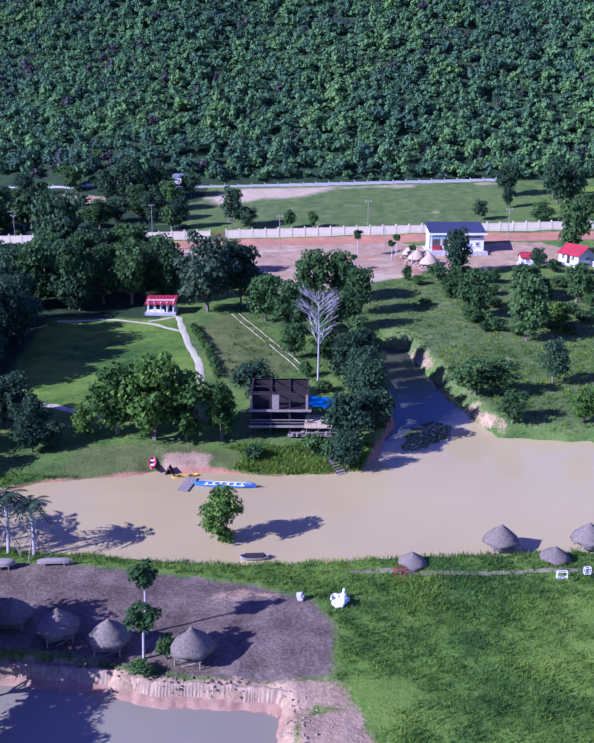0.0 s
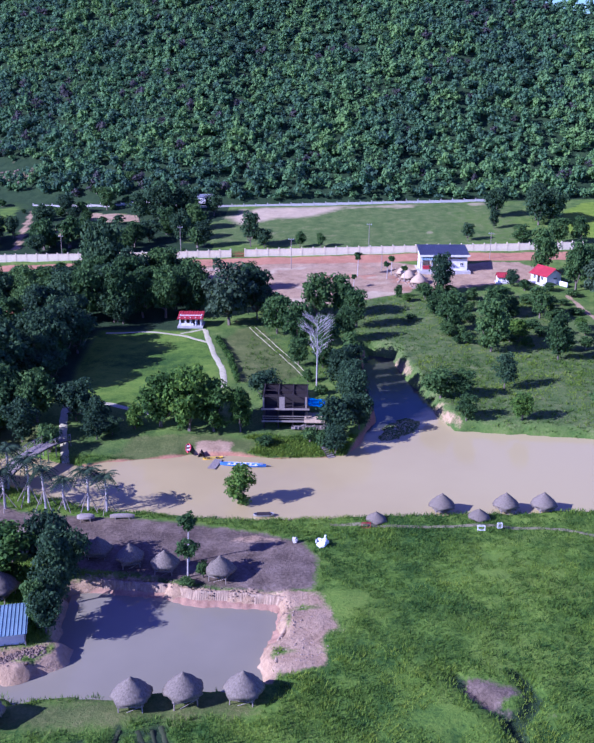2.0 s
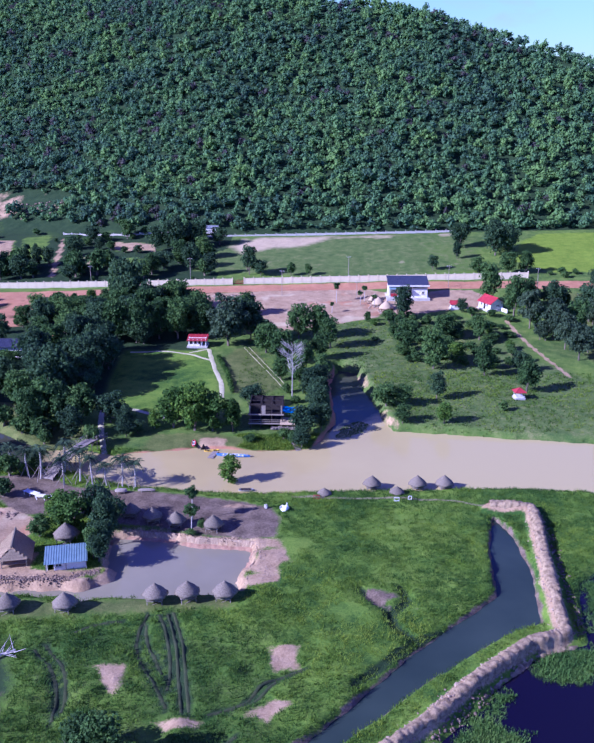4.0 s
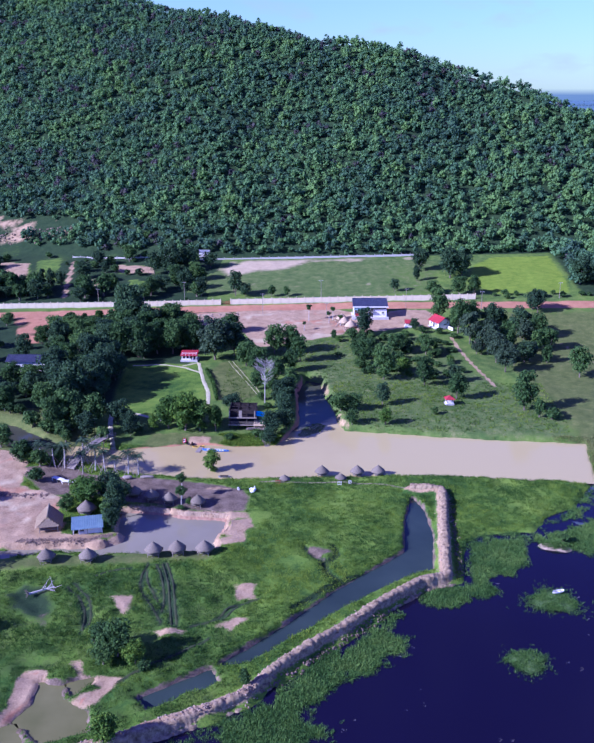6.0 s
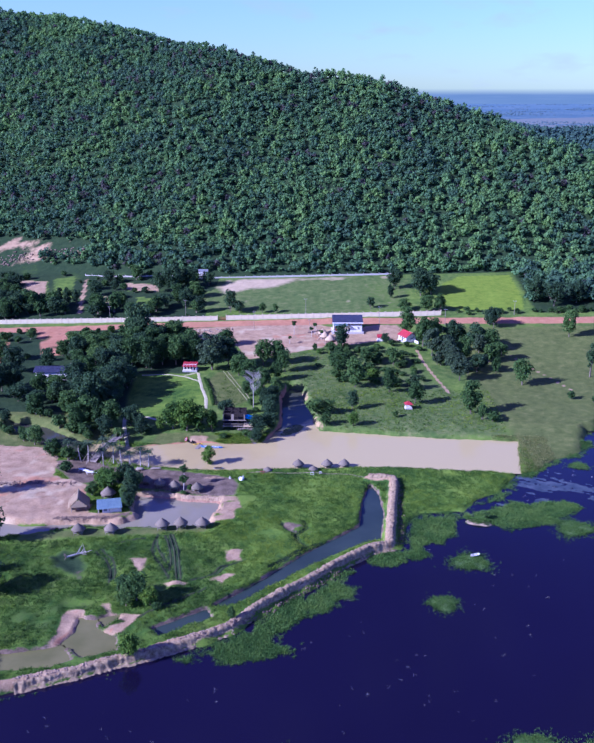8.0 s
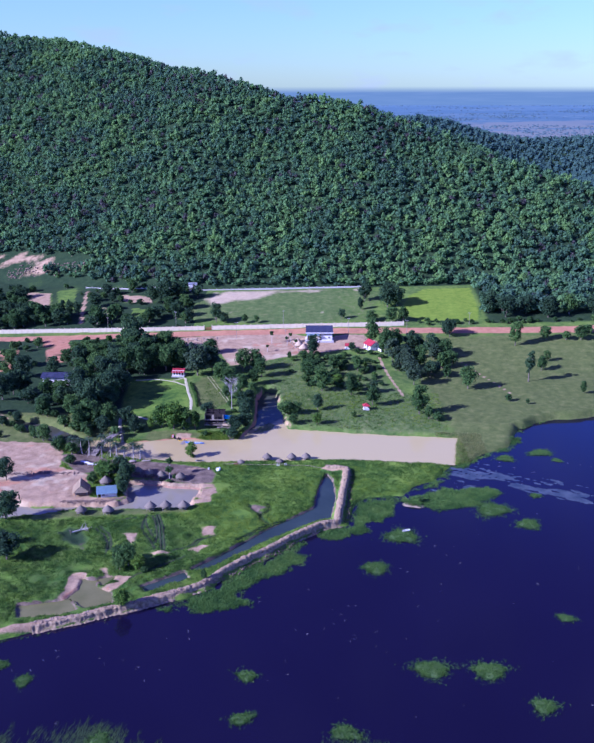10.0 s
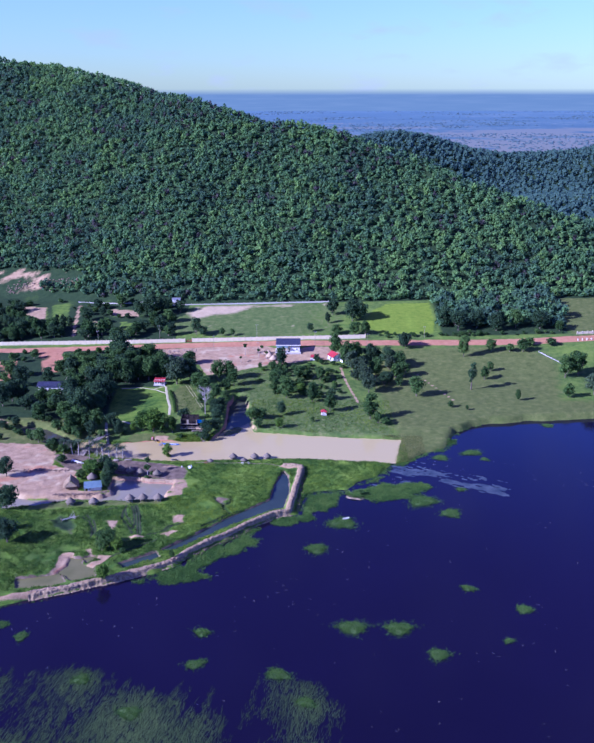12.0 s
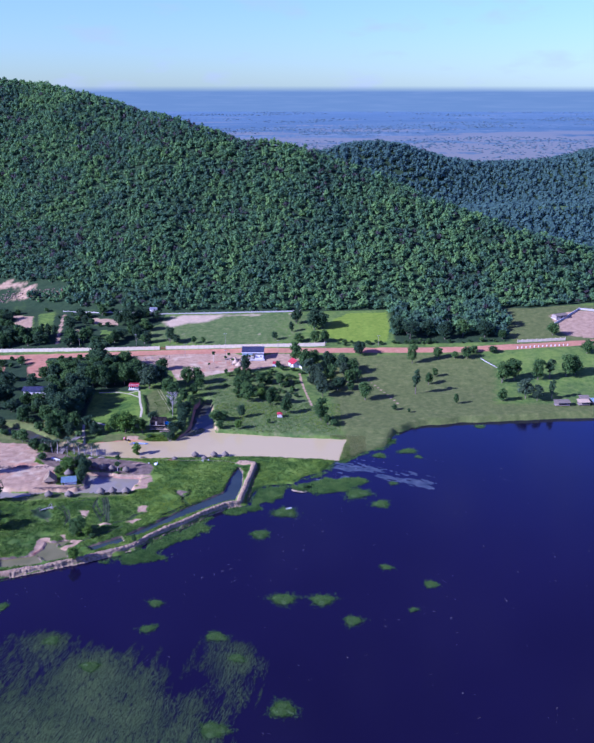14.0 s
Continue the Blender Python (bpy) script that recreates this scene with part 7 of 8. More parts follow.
swan_boat()
_s = thing("plastic_sheet", (0.4, 71.4, z_at(0.4, 71.4)), 20, "crumpled clear plastic sheet lying in the grass", "sheet")
def crumple(bm):
    rng = random.Random(6)
    bmesh.ops.create_icosphere(bm, subdivisions=3, radius=0.5, matrix=pose(0, 0, 0.35) @ Matrix.Diagonal((0.6, 0.7, 0.9, 1)))
    for v in bm.verts:
        v.co += Vector((rng.uniform(-0.1, 0.1), rng.uniform(-0.1, 0.1), rng.uniform(-0.12, 0.12)))


single("sheet", M_CONCRETE, crumple, _s)


def open_frame(x, y, w, h, mat, label, rz=0):
    r = thing("box_frame", (x, y, z_at(x, y)), rz, label, "frame", "box frames beside the grass track")
    for sx in (-1, 1):
        for sy in (-1, 1):
            single("upright", mat, lambda bm: box(bm, sx * w / 2, sy * 0.15, h / 2, 0.06, 0.06, h), r)
    for zz in (0.08, h):
        for sy in (-1, 1):
            single("bar", mat, lambda bm: box(bm, 0, sy * 0.15, zz, w, 0.06, 0.06), r)
        for sx in (-1, 1):
            single("bar", mat, lambda bm: box(bm, sx * w / 2, 0, zz, 0.06, 0.24, 0.06), r)


open_frame(9.9, 75.6, 1.15, 0.75, M_RED, "open red steel box frame beside the grass track")
open_frame(25.4, 75.4, 0.95, 0.7, M_WHITE, "open white box frame beside the grass track")
open_frame(28.0, 76.0, 0.6, 0.7, M_WHITE, "open white box frame beside the grass track", 8)


def upturned(x, y, rz, ln, wd, mat, label):
    r = thing("upturned_boat", (x, y, z_at(x, y) + 0.45), rz, label, "boat")
    single("hull", mat, lambda bm: hull(bm, ln, wd, 0.45, 12, 0.6), r).matrix_basis = pose(0, 0, 0.45, 180)
    for s in (-1, 1):
        single("trestle", M_WOOD, lambda bm: [box(bm, s * ln * 0.28, 0, -0.05, 0.1, wd, 0.1)] + [box(bm, s * ln * 0.28, e * wd * 0.4, -0.28, 0.09, 0.09, 0.55) for e in (-1, 1)], r)


upturned(-28.6, 77.0, 5, 2.4, 1.3, M_WOOD, "upturned grey boat resting on trestles in the yard")
upturned(-23.6, 77.3, 3, 3.4, 0.5, M_WOOD, "long weathered grey canoe lying on low trestles")


def white_table(x, y, rz):
    r = thing("slatted_table", (x, y, z_at(x, y)), rz, "white slatted table with benches beside the creek", "table")
    for k in range(5):
        single("slat", M_WHITE, lambda bm: box(bm, 0, (k - 2) * 0.26, 0.75, 3.6, 0.22, 0.05), r)
    for sx in (-1, 0, 1):
        for sy in (-1, 1):
            single("leg", M_WHITE, lambda bm: box(bm, sx * 1.6, sy * 0.5, 0.36, 0.1, 0.1, 0.75), r)


white_table(-42.6, 73.6, -8)
white_table(-45.8, 75.2, -30)


# ---------------------------------------------------------------- grass, weeds, islands, rubble
def blades(P, tall, rng, spread=0.35, n=6, width=0.09):
    """Leaning three-cornered blades in clumps at the points P (x, y, z, scale, tint)."""
    m = len(P)
    a = rng.uniform(0, 6.283, (m, n))
    r = rng.uniform(0.0, spread, (m, n))
    c = np.stack([P[:, None, 0] + np.cos(a) * r * P[:, None, 3], P[:, None, 1] + np.sin(a) * r * P[:, None, 3], np.repeat(P[:, 2:3], n, 1) - 0.05], 2)
    h = tall * P[:, None, 3] * rng.uniform(0.55, 1.15, (m, n))
    lean = rng.uniform(0.1, 0.75, (m, n))
    tip = c + np.stack([np.cos(a) * lean * h, np.sin(a) * lean * h, h], 2)
    w = np.stack([-np.sin(a), np.cos(a), np.zeros_like(a)], 2) * (width * P[:, None, 3])[:, :, None]
    V = np.stack([c - w, c + w, tip], 2).reshape(-1, 3)
    F = np.arange(len(V)).reshape(-1, 3)
    T = np.repeat(P[:, 4], n * 3)
    return V, F, T


M_GRASS = leaf_material("field_grass", (0.040, 0.104, 0.020), (0.130, 0.226, 0.025), (0.31, 0.385, 0.04), 0.0, 0.3)
M_DRYGRASS = leaf_material("dry_grass", (0.11, 0.135, 0.04), (0.21, 0.235, 0.075), (0.36, 0.36, 0.15), 0.0)
M_STRAND = leaf_material("weed_strands", (0.032, 0.058, 0.022), (0.062, 0.105, 0.036), (0.11, 0.165, 0.052), 0.0)
M_WEED = leaf_material("water_weed", (0.036, 0.095, 0.026), (0.095, 0.20, 0.045), (0.20, 0.31, 0.07), 0.0)


M_MAT = plain("weed_mat_green", (0.030, 0.075, 0.020), (0.10, 0.18, 0.04), 0.8, 0.95, bump=0.1, spec=0.05)


def dry_land(x, y, margin=0.6):
    ok = np.ones(len(x), bool)
    for poly in (POND, SQUARE_POND, CHANNEL, CHANNEL_END, *PUDDLES):
        ok &= sdist(poly, x, y) > margin
    ok &= sdist(SHORE, x, y) > -0.5
    return ok


def field_grass():
    rng = np.random.RandomState(17)
    x = rng.uniform(-62, 96, 130000)
    y = rng.uniform(-26, 99, 130000)
    w = cover(x, y)
    ok = dry_land(x, y) & (np.max(w[5:9], axis=0) < 0.35) & (ldist(DYKE, x, y) > 2.0)
    for hx, hy, _ in HUTS:
        ok &= np.hypot(x - hx, y - hy) > 1.6
    for line in RUTS:
        ok &= ldist(line, x, y) > 0.55
    ok &= sdist(SHORE, x, y) > 1.0
    ok &= (sdist(FALLEN_HOLLOW, x, y) > 0) & (sdist(SOUTH_STRIP, x, y) + 2.5 * vnoise(x, y, 3, 111) > 0)
    patch = vnoise(x, y, 7, 31) + 0.6 * vnoise(x, y, 2.4, 32)
    ok &= patch > -0.5
    x, y, patch = x[ok], y[ok], patch[ok]
    z = height(x, y)
    P = np.stack([x, y, z, 0.75 + 0.35 * np.clip(patch + 0.3, 0, 1) + rng.uniform(-0.15, 0.3, len(x)), np.clip(0.40 + 0.85 * vnoise(x, y, 17, 33) + 0.7 * vnoise(x, y, 4.5, 35) + 0.9 * vnoise(x, y, 1.3, 36) + 0.12 * rng.normal(size=len(x)) + 0.14 * sstep(8, 22, x) * sstep(76, 66, y) - 0.34 * sstep(12, 2, x) * sstep(38, 28, y), 0, 1)], 1)
    V, F, T = blades(P, 0.40, rng, 0.55, 7, 0.045)
    tagged(mesh_object("field_grass", V, F, M_GRASS, False, None, {"tint": T}), "rank green grass of the fields between the ponds", "grass", "", "stuff")
    # rough grass on the pond's far bank and in the park
    x = np.concatenate([rng.uniform(-11, 13, 2600), rng.uniform(24, 92, 3500), rng.uniform(-12, 60, 3000)])
    y = np.concatenate([rng.uniform(99.5, 108, 2600), rng.uniform(106, 150, 3500), rng.uniform(130, 195, 3000)])
    w = cover(x, y)
    ok = dry_land(x, y, 0.8) & (np.max(w[6:9], axis=0) < 0.35) & (sdist(LAWN, x, y) > 1) & (sdist(COURT, x, y) > 1)
    ok &= (y > 110) | (x + 6 * vnoise(x, y, 3, 109) + 0.5 * (y - 104) > -7) & (y + 4 * vnoise(x, y, 2.5, 110) < 107)
    x, y = x[ok], y[ok]
    P = np.stack([x, y, height(x, y), rng.uniform(0.7, 1.4, len(x)), np.clip(0.55 + 0.8 * vnoise(x, y, 9, 34) + 0.6 * vnoise(x, y, 1.8, 37), 0, 1)], 1)
    V, F, T = blades(P, 0.42, rng, 0.55, 7, 0.07)
    tagged(mesh_object("bank_grass", V, F, M_GRASS, False, None, {"tint": T}), "uneven green grass of the bank and the park", "grass", "", "stuff")
    # dry fringe at the east end of the pond and along the shore
    x = rng.uniform(86, 104, 2600)
    y = rng.uniform(80, 108, 2600)
    ok = dry_land(x, y, 0.5)
    x, y = x[ok], y[ok]
    P = np.stack([x, y, height(x, y), rng.uniform(0.8, 1.7, len(x)), rng.uniform(0.2, 0.8, len(x))], 1)
    V, F, T = blades(P, 0.34, rng, 0.5, 6, 0.05)
    tagged(mesh_object("reed_fringe", V, F, M_DRYGRASS, False, None, {"tint": T}), "yellowish reeds at the east end of the muddy pond", "reeds", "", "stuff")


field_grass()


MARSHES = [[(50.5, 47.7), (60, 50.6), (68, 53), (65.3, 41.5), (60.7, 34), (56.9, 32.8), (57.7, 28), (47.9, 22.1), (41, 21), (38.7, 23.6), (44, 30.2), (51, 31)],
           [(12, -5), (18.8, 2.4), (23.5, 7.4), (31, 15), (36.6, 21.7), (38, 20), (34.8, 13.9), (37.6, 10.7), (36.7, 6.7), (33.4, 5.9), (30.6, 0.6), (25.3, -1.7), (21.9, -5.9), (20.3, -10.5), (24.5, -11.7),
            (23.7, -15.3), (19.5, -16.7), (11.1, -17.5), (-1.3, -19.7), (-3.7, -17.4), (0.9, -14.2), (7, -10)],
           [(67.9, 49.4), (75.8, 56), (85.8, 60), (99.8, 62), (104.2, 56.5), (92.7, 45.1), (81.1, 41.8)],
           [(68, 52), (75, 60), (82, 66), (87, 74), (84, 66), (79, 58)]]


def marsh(x, y):
    """How far inside the floating marsh a point lies, its edge frayed into lobes."""
    d = np.max([-sdist(m, x, y) for m in MARSHES], axis=0)
    d = np.maximum(d, 1.1 - np.abs(sdist(SHORE, x, y)) - 2.0 * (ldist(DYKE, x, y) < 3.2))
    d = d + 3.4 * vnoise(x, y, 6, 41) + 2.2 * vnoise(x, y, 2.2, 42) + 1.0 * vnoise(x, y, 0.8, 43)
    lane = np.abs(vnoise(x + 3 * vnoise(x, y, 6, 46), y * 1.5, 11, 47))
    return np.where(lane < 0.022, d - 2.5, d)


def floating_weed():
    """Weed mats on the lake along its shore, frayed and broken by dark lanes of water."""
    rng = np.random.RandomState(23)
    x = rng.uniform(-42, 134, 330000)
    y = rng.uniform(-38, 134, 330000)
    near = (sdist(SHORE, x, y) < 1.5) & (y > -60 + 0.3 * x)
    x, y = x[near], y[near]
    d = marsh(x, y)
    keep = d > 0.9 * rng.rand(len(x)) ** 2 - 0.2
    x, y, d = x[keep], y[keep], d[keep]
    tint = np.clip(0.30 + 0.7 * vnoise(x, y, 8, 45) + 0.9 * vnoise(x, y, 2.0, 44) + 0.06 * np.clip(d, 0, 3) + 0.1 * rng.normal(size=len(x)), 0, 1)
    P = np.stack([x, y, np.maximum(height(x, y), 0.04), rng.uniform(0.6, 1.2, len(x)) * np.where(d > 1.2, 1.25, 0.8), tint], 1)
    V, F, T = blades(P, 0.42, rng, 0.55, 6, 0.06)
    tagged(mesh_object("floating_weed", V, F, M_WEED, False, None, {"tint": T}), "green floating weed mats along the lake shore", "water weed", "", "stuff")
    # the mat under it, lying on the water
    gx, gy = np.meshgrid(np.arange(-42, 134, 0.36), np.arange(-38, 134, 0.36))
    gx, gy = gx.ravel(), gy.ravel()
    near = (sdist(SHORE, gx, gy) < 1.5) & (gy > -60 + 0.3 * gx)
    gx, gy = gx[near], gy[near]
    ok = marsh(gx, gy) > 1.1
    gx, gy = gx[ok] + rng.uniform(-0.1, 0.1, ok.sum()), gy[ok] + rng.uniform(-0.1, 0.1, ok.sum())
    q = np.array([(-0.2, -0.2, 0), (0.2, -0.2, 0), (0.2, 0.2, 0), (-0.2, 0.2, 0)])
    V = (q[None] + np.stack([gx, gy, 0.03 + 0.04 * rng.rand(len(gx))], 1)[:, None]).reshape(-1, 3)
    tagged(mesh_object("weed_mat", V, np.arange(len(V)).reshape(-1, 4), M_MAT, False), "closed mat of green weed along the lake shore", "water weed", "", "stuff")
    # long strands combed by the current, lying in the surface
    n = 200000
    x, y = rng.uniform(-80, 74, n), rng.uniform(-152, -52, n)
    u = x - 0.16 * y
    den = 0.75 * vnoise(x, y, 24, 51) + 0.55 * vnoise(x, y, 9, 54) + 0.5 * vnoise(u, y * 0.16, 1.6, 52) + 0.020 * np.clip(-70 - y, -20, 30)
    den = den - 0.55 * sstep(24, 44, x) - 0.5 * sstep(58, 74, x) - 0.9 * sstep(-70, -56, y) - 1.1 * sstep(-126, -152, y) - 0.9 * sstep(-52, -80, x)
    for ix, iy, ir in ((10.4, -80.6, 9), (47.8, -63.9, 10), (55.7, -75.2, 9), (24.6, -60.1, 6), (-5.4, -67.7, 5)):
        den = den + 0.75 * np.exp(-((x - ix) ** 2 + (y - iy) ** 2) / ir ** 2)
    keep = den > -0.22 + 0.95 * rng.rand(n)
    x, y, den = x[keep], y[keep], den[keep]
    m = len(x)
    a = 1.40 + 0.16 * rng.normal(size=m)
    ln, wd = rng.uniform(0.9, 2.6, m), rng.uniform(0.03, 0.075, m)
    c = np.stack([x, y, rng.uniform(0.012, 0.03, m)], 1)
    t = np.stack([np.cos(a), np.sin(a), np.zeros(m)], 1)
    q = np.stack([-np.sin(a), np.cos(a), np.zeros(m)], 1)
    V = np.stack([c - q * wd[:, None], c + q * wd[:, None], c + t * ln[:, None]], 1).reshape(-1, 3)
    tint = np.clip(0.25 + 0.45 * den + 0.5 * vnoise(x, y, 6, 53), 0, 1)
    tagged(mesh_object("combed_weed", V, np.arange(len(V)).reshape(-1, 3), M_STRAND, False, None, {"tint": np.repeat(tint, 3)}), "dull green strands of weed combed across the lake surface", "water weed", "", "stuff")
    # loose pale scraps and bundles of stems far out
    x = rng.uniform(-60, 190, 1500)
    y = rng.uniform(-110, 118, 1500)
    keep = (sdist(SHORE, x, y) < -4) & (vnoise(x, y, 9, 46) > 0.22)
    x, y = x[keep], y[keep]
    P = np.stack([x, y, np.full(len(x), 0.04), rng.uniform(0.5, 1.0, len(x)), rng.uniform(0.3, 0.9, len(x))], 1)
    V, F, T = blades(P, 0.14, rng, 0.6, 8, 0.12)
    tagged(mesh_object("weed_scraps", V, F, M_SCRAP, False, None, {"tint": T}), "scattered pale scraps of weed on the open lake", "water weed", "", "stuff")


M_SCRAP = leaf_material("pale_scraps", (0.20, 0.20, 0.20), (0.32, 0.31, 0.30), (0.5, 0.48, 0.45), 0.0)
floating_weed()


def pond_weed():
    """A green mat of weed in the mouth of the inlet."""
    rng = np.random.RandomState(29)
    poly = [(13.5, 109.8), (16.1, 116), (19.5, 119.2), (21.5, 116.9), (21, 113.7), (17.8, 109.9), (14.5, 108.2)]
    x, y = rng.uniform(12, 23, 3200), rng.uniform(107, 120, 3200)
    keep = sdist(poly, x, y) + 1.4 * vnoise(x, y, 1.5, 85) < 0
    x, y = x[keep], y[keep]
    P = np.stack([x, y, np.full(len(x), 0.34), rng.uniform(0.6, 1.1, len(x)), rng.uniform(0.2, 0.8, len(x))], 1)
    V, F, T = blades(P, 0.1, rng, 0.4, 5, 0.11)
    tagged(mesh_object("pond_weed", V, F, M_WEED, False, None, {"tint": T}), "dark green mat of weed in the pond's inlet", "water weed", "", "stuff")


pond_weed()


def islet(x, y, rx, ry, tall, seed, dry=False):
    rng = np.random.RandomState(seed)
    r = thing("grass_islet", (x, y, 0), rng.uniform(-25, 25), "low round islet of green weed in the lake", "islet", "grass islets in the lake")
    V, F = [(0, 0, tall)], []
    segs = 20
    for i, (f, h) in enumerate(((0.45, 0.85), (0.8, 0.45), (1.0, -0.2))):
        for k in range(segs):
            a = 6.2832 * k / segs
            wob = 1 + 0.16 * math.sin(3 * a + seed) + rng.uniform(-0.07, 0.07)
            V.append((math.cos(a) * rx * 0.86 * f * wob, math.sin(a) * ry * 0.86 * f * wob, tall * h))
    for k in range(segs):
        k2 = (k + 1) % segs
        F.append((0, 1 + k, 1 + k2, 1 + k2))
        for i in range(2):
            F.append((1 + i * segs + k, 1 + (i + 1) * segs + k, 1 + (i + 1) * segs + k2, 1 + i * segs + k2))
    mesh_object("mound", V, tri_faces(np.array(F)), M_PALESOIL if dry else M_MOSS, True, r)
    n = int(80 * rx * ry)
    a, q = rng.uniform(0, 6.283, n), np.sqrt(rng.rand(n)) * (0.96 + 0.75 * rng.rand(n) ** 5)
    q = q * (0.62 if dry else 1) * (1 + 0.2 * np.sin(3 * a + seed) + 0.12 * np.sin(7 * a + 2 * seed))
    P = np.stack([np.cos(a) * rx * q, np.sin(a) * ry * q, np.clip(tall * (1 - q * q), 0.02, 9), rng.uniform(0.6, 1.2, n), np.clip(rng.normal(0.55, 0.2, n) - 0.2 * (q > 0.8), 0, 1)], 1)
    V, F, T = blades(P, 0.34, rng, 0.4, 6, 0.05)
    mesh_object("grass", V, F, M_WEED, False, r, {"tint": T})
    return r


M_MOSS = plain("wet_moss", (0.05, 0.10, 0.03), (0.12, 0.19, 0.06), 1.2, 0.9, bump=0.05)
ISLETS = [(68.7, -41.2, 4.3, 3.3), (82.4, -41.3, 4, 3.2), (92.9, -53.7, 2.9, 2.6), (97.9, 43.9, 5.2, 4.6), (66.7, 24.7, 4.8, 4.2), (57.5, 5.4, 3.4, 3.4), (107.7, 33.8, 3.4, 3.2), (106.5, -18.5, 2.4, 1.5),
          (121.7, -30, 2.4, 2.2), (113.9, -46.6, 1.7, 1), (110, 86.1, 3, 2.6), (124.2, 91.8, 4.4, 2.6), (24.5, -45.1, 2.4, 2), (165.1, 125.7, 2.6, 1.8), (114.4, 54.7, 1.9, 1.5), (71.2, -98.9, 3.8, 3.4)]
for _k, (_x, _y, _a, _b) in enumerate(ISLETS):
    islet(_x, _y, _a, _b, 0.35, 50 + _k)
for _k, (_x, _y, _a, _b) in enumerate(((24.6, -60.1, 2.8, 1.9), (47.8, -63.9, 3.4, 2.4), (55.7, -75.2, 2.6, 1.9), (-5.4, -67.7, 2.2, 2.2), (10.4, -80.6, 3.0, 2.4), (-28.2, -48.6, 1.8, 2.2), (52, -108, 4.0, 3.2), (-36, -43, 2.2, 2), (128.9, 85, 1.8, 1.4))):
    islet(_x, _y, _a, _b, 0.22, 70 + _k)
tagged(plant("bush", 74.4, 48.6, 1.8, 3.4, z=0.4), group="bushes among the ponds")
_i = islet(72.2, 46.9, 4.2, 3.0, 0.8, 91, True)
_i["label"] = "bare earth islet with a grassy top near the shore"


def clods(name, line, count, wide, mat, seed, label, size=(0.25, 0.7), height_off=0.0):
    """Broken clods of dug earth heaped along a line."""
    rng = np.random.RandomState(seed)
    ico = bmesh.new()
    bmesh.ops.create_icosphere(ico, subdivisions=1, radius=1.0)
    bv = np.array([v.co[:] for v in ico.verts])
    bf = np.array([[v.index for v in f.verts] for f in ico.faces])
    ico.free()
    ln = [math.hypot(b[0] - a[0], b[1] - a[1]) for a, b in zip(line, line[1:])]
    tot = sum(ln)
    cum = np.concatenate([[0], np.cumsum(ln)])
    s = rng.uniform(0, tot, count)
    i = np.clip(np.searchsorted(cum, s) - 1, 0, len(ln) - 1)
    L = np.array(line, float)
    d = (L[i + 1] - L[i]) / np.array(ln)[i][:, None]
    P = L[i] + d * (s - cum[i])[:, None] + np.stack([-d[:, 1], d[:, 0]], 1) * rng.normal(size=(count, 1)) * wide
    Z = height(P[:, 0], P[:, 1])
    P, Z = P[Z > -0.35], Z[Z > -0.35]
    VV, FF = [], []
    for p, z in zip(P, Z):
        q = bv * np.clip(1 + 0.4 * rng.normal(size=(len(bv), 1)), 0.35, 1.8) * rng.uniform(size[0], size[1]) ** 1.0 * np.array([1, 1, 0.65])
        VV.append(q + np.array([p[0], p[1], z + height_off]))
        FF.append(bf + len(bv) * len(FF))
    tagged(mesh_object(name, np.concatenate(VV), np.concatenate(FF), mat, False), label, "earth", "", "stuff")


clods("dyke_rubble", DYKE[1:-1], 1700, 0.8, M_PALESOIL, 3, "loose pale clods of earth heaped along the dyke crest", (0.06, 0.24))
clods("dyke_spoil", [(51.5, 70), (50.2, 34), (41.5, 27), (31, 16), (20, 4), (10, -6), (0, -13)], 800, 0.45, M_SOIL, 4, "dark broken spoil on the outer side of the dyke", (0.08, 0.3))
clods("bank_rubble", [(-2.2, 59.2), (-0.5, 56), (0.6, 50), (2.4, 46.5)], 160, 1.3, M_PALESOIL, 5, "broken pale earth clods beside the square pond", (0.04, 0.13))
clods("bank_lip", [(-26, 62.4), (-20.5, 62.4), (-16, 61.6), (-10, 59.6), (-3, 59.2)], 220, 0.4, M_SOIL, 6, "crumbling brown earth lip above the square pond", (0.04, 0.14))
clods("island_rubble", [(-46, 44), (-38, 44.6), (-31, 45), (-25.5, 47.5)], 900, 0.5, M_SOIL, 7, "brown broken earth bank in front of the thatched house", (0.05, 0.2))
clods("west_bank_rubble", [(-75, 66), (-58, 66.5), (-46, 67)], 260, 0.6, M_SOIL, 8, "rough dug earth edge of the western clearing", (0.12, 0.4))
clods("court_rubble", [(-44, 221), (-34, 222), (-24, 219), (-14, 222)], 160, 2.0, M_PALESOIL, 10, "heaps of pale rubble at the yard's edge", (0.15, 0.6))
clods("yard_rubble", [(26, 220), (27, 212), (30, 202)], 120, 1.0, M_PALESOIL, 12, "heaps of pale rubble beside the thatch stacks", (0.15, 0.5))
clods("far_rubble", [(-165, 338), (-142, 338), (-112, 334)], 160, 3.0, M_SOIL, 13, "heaps of quarried earth at the hill foot", (0.3, 0.9))


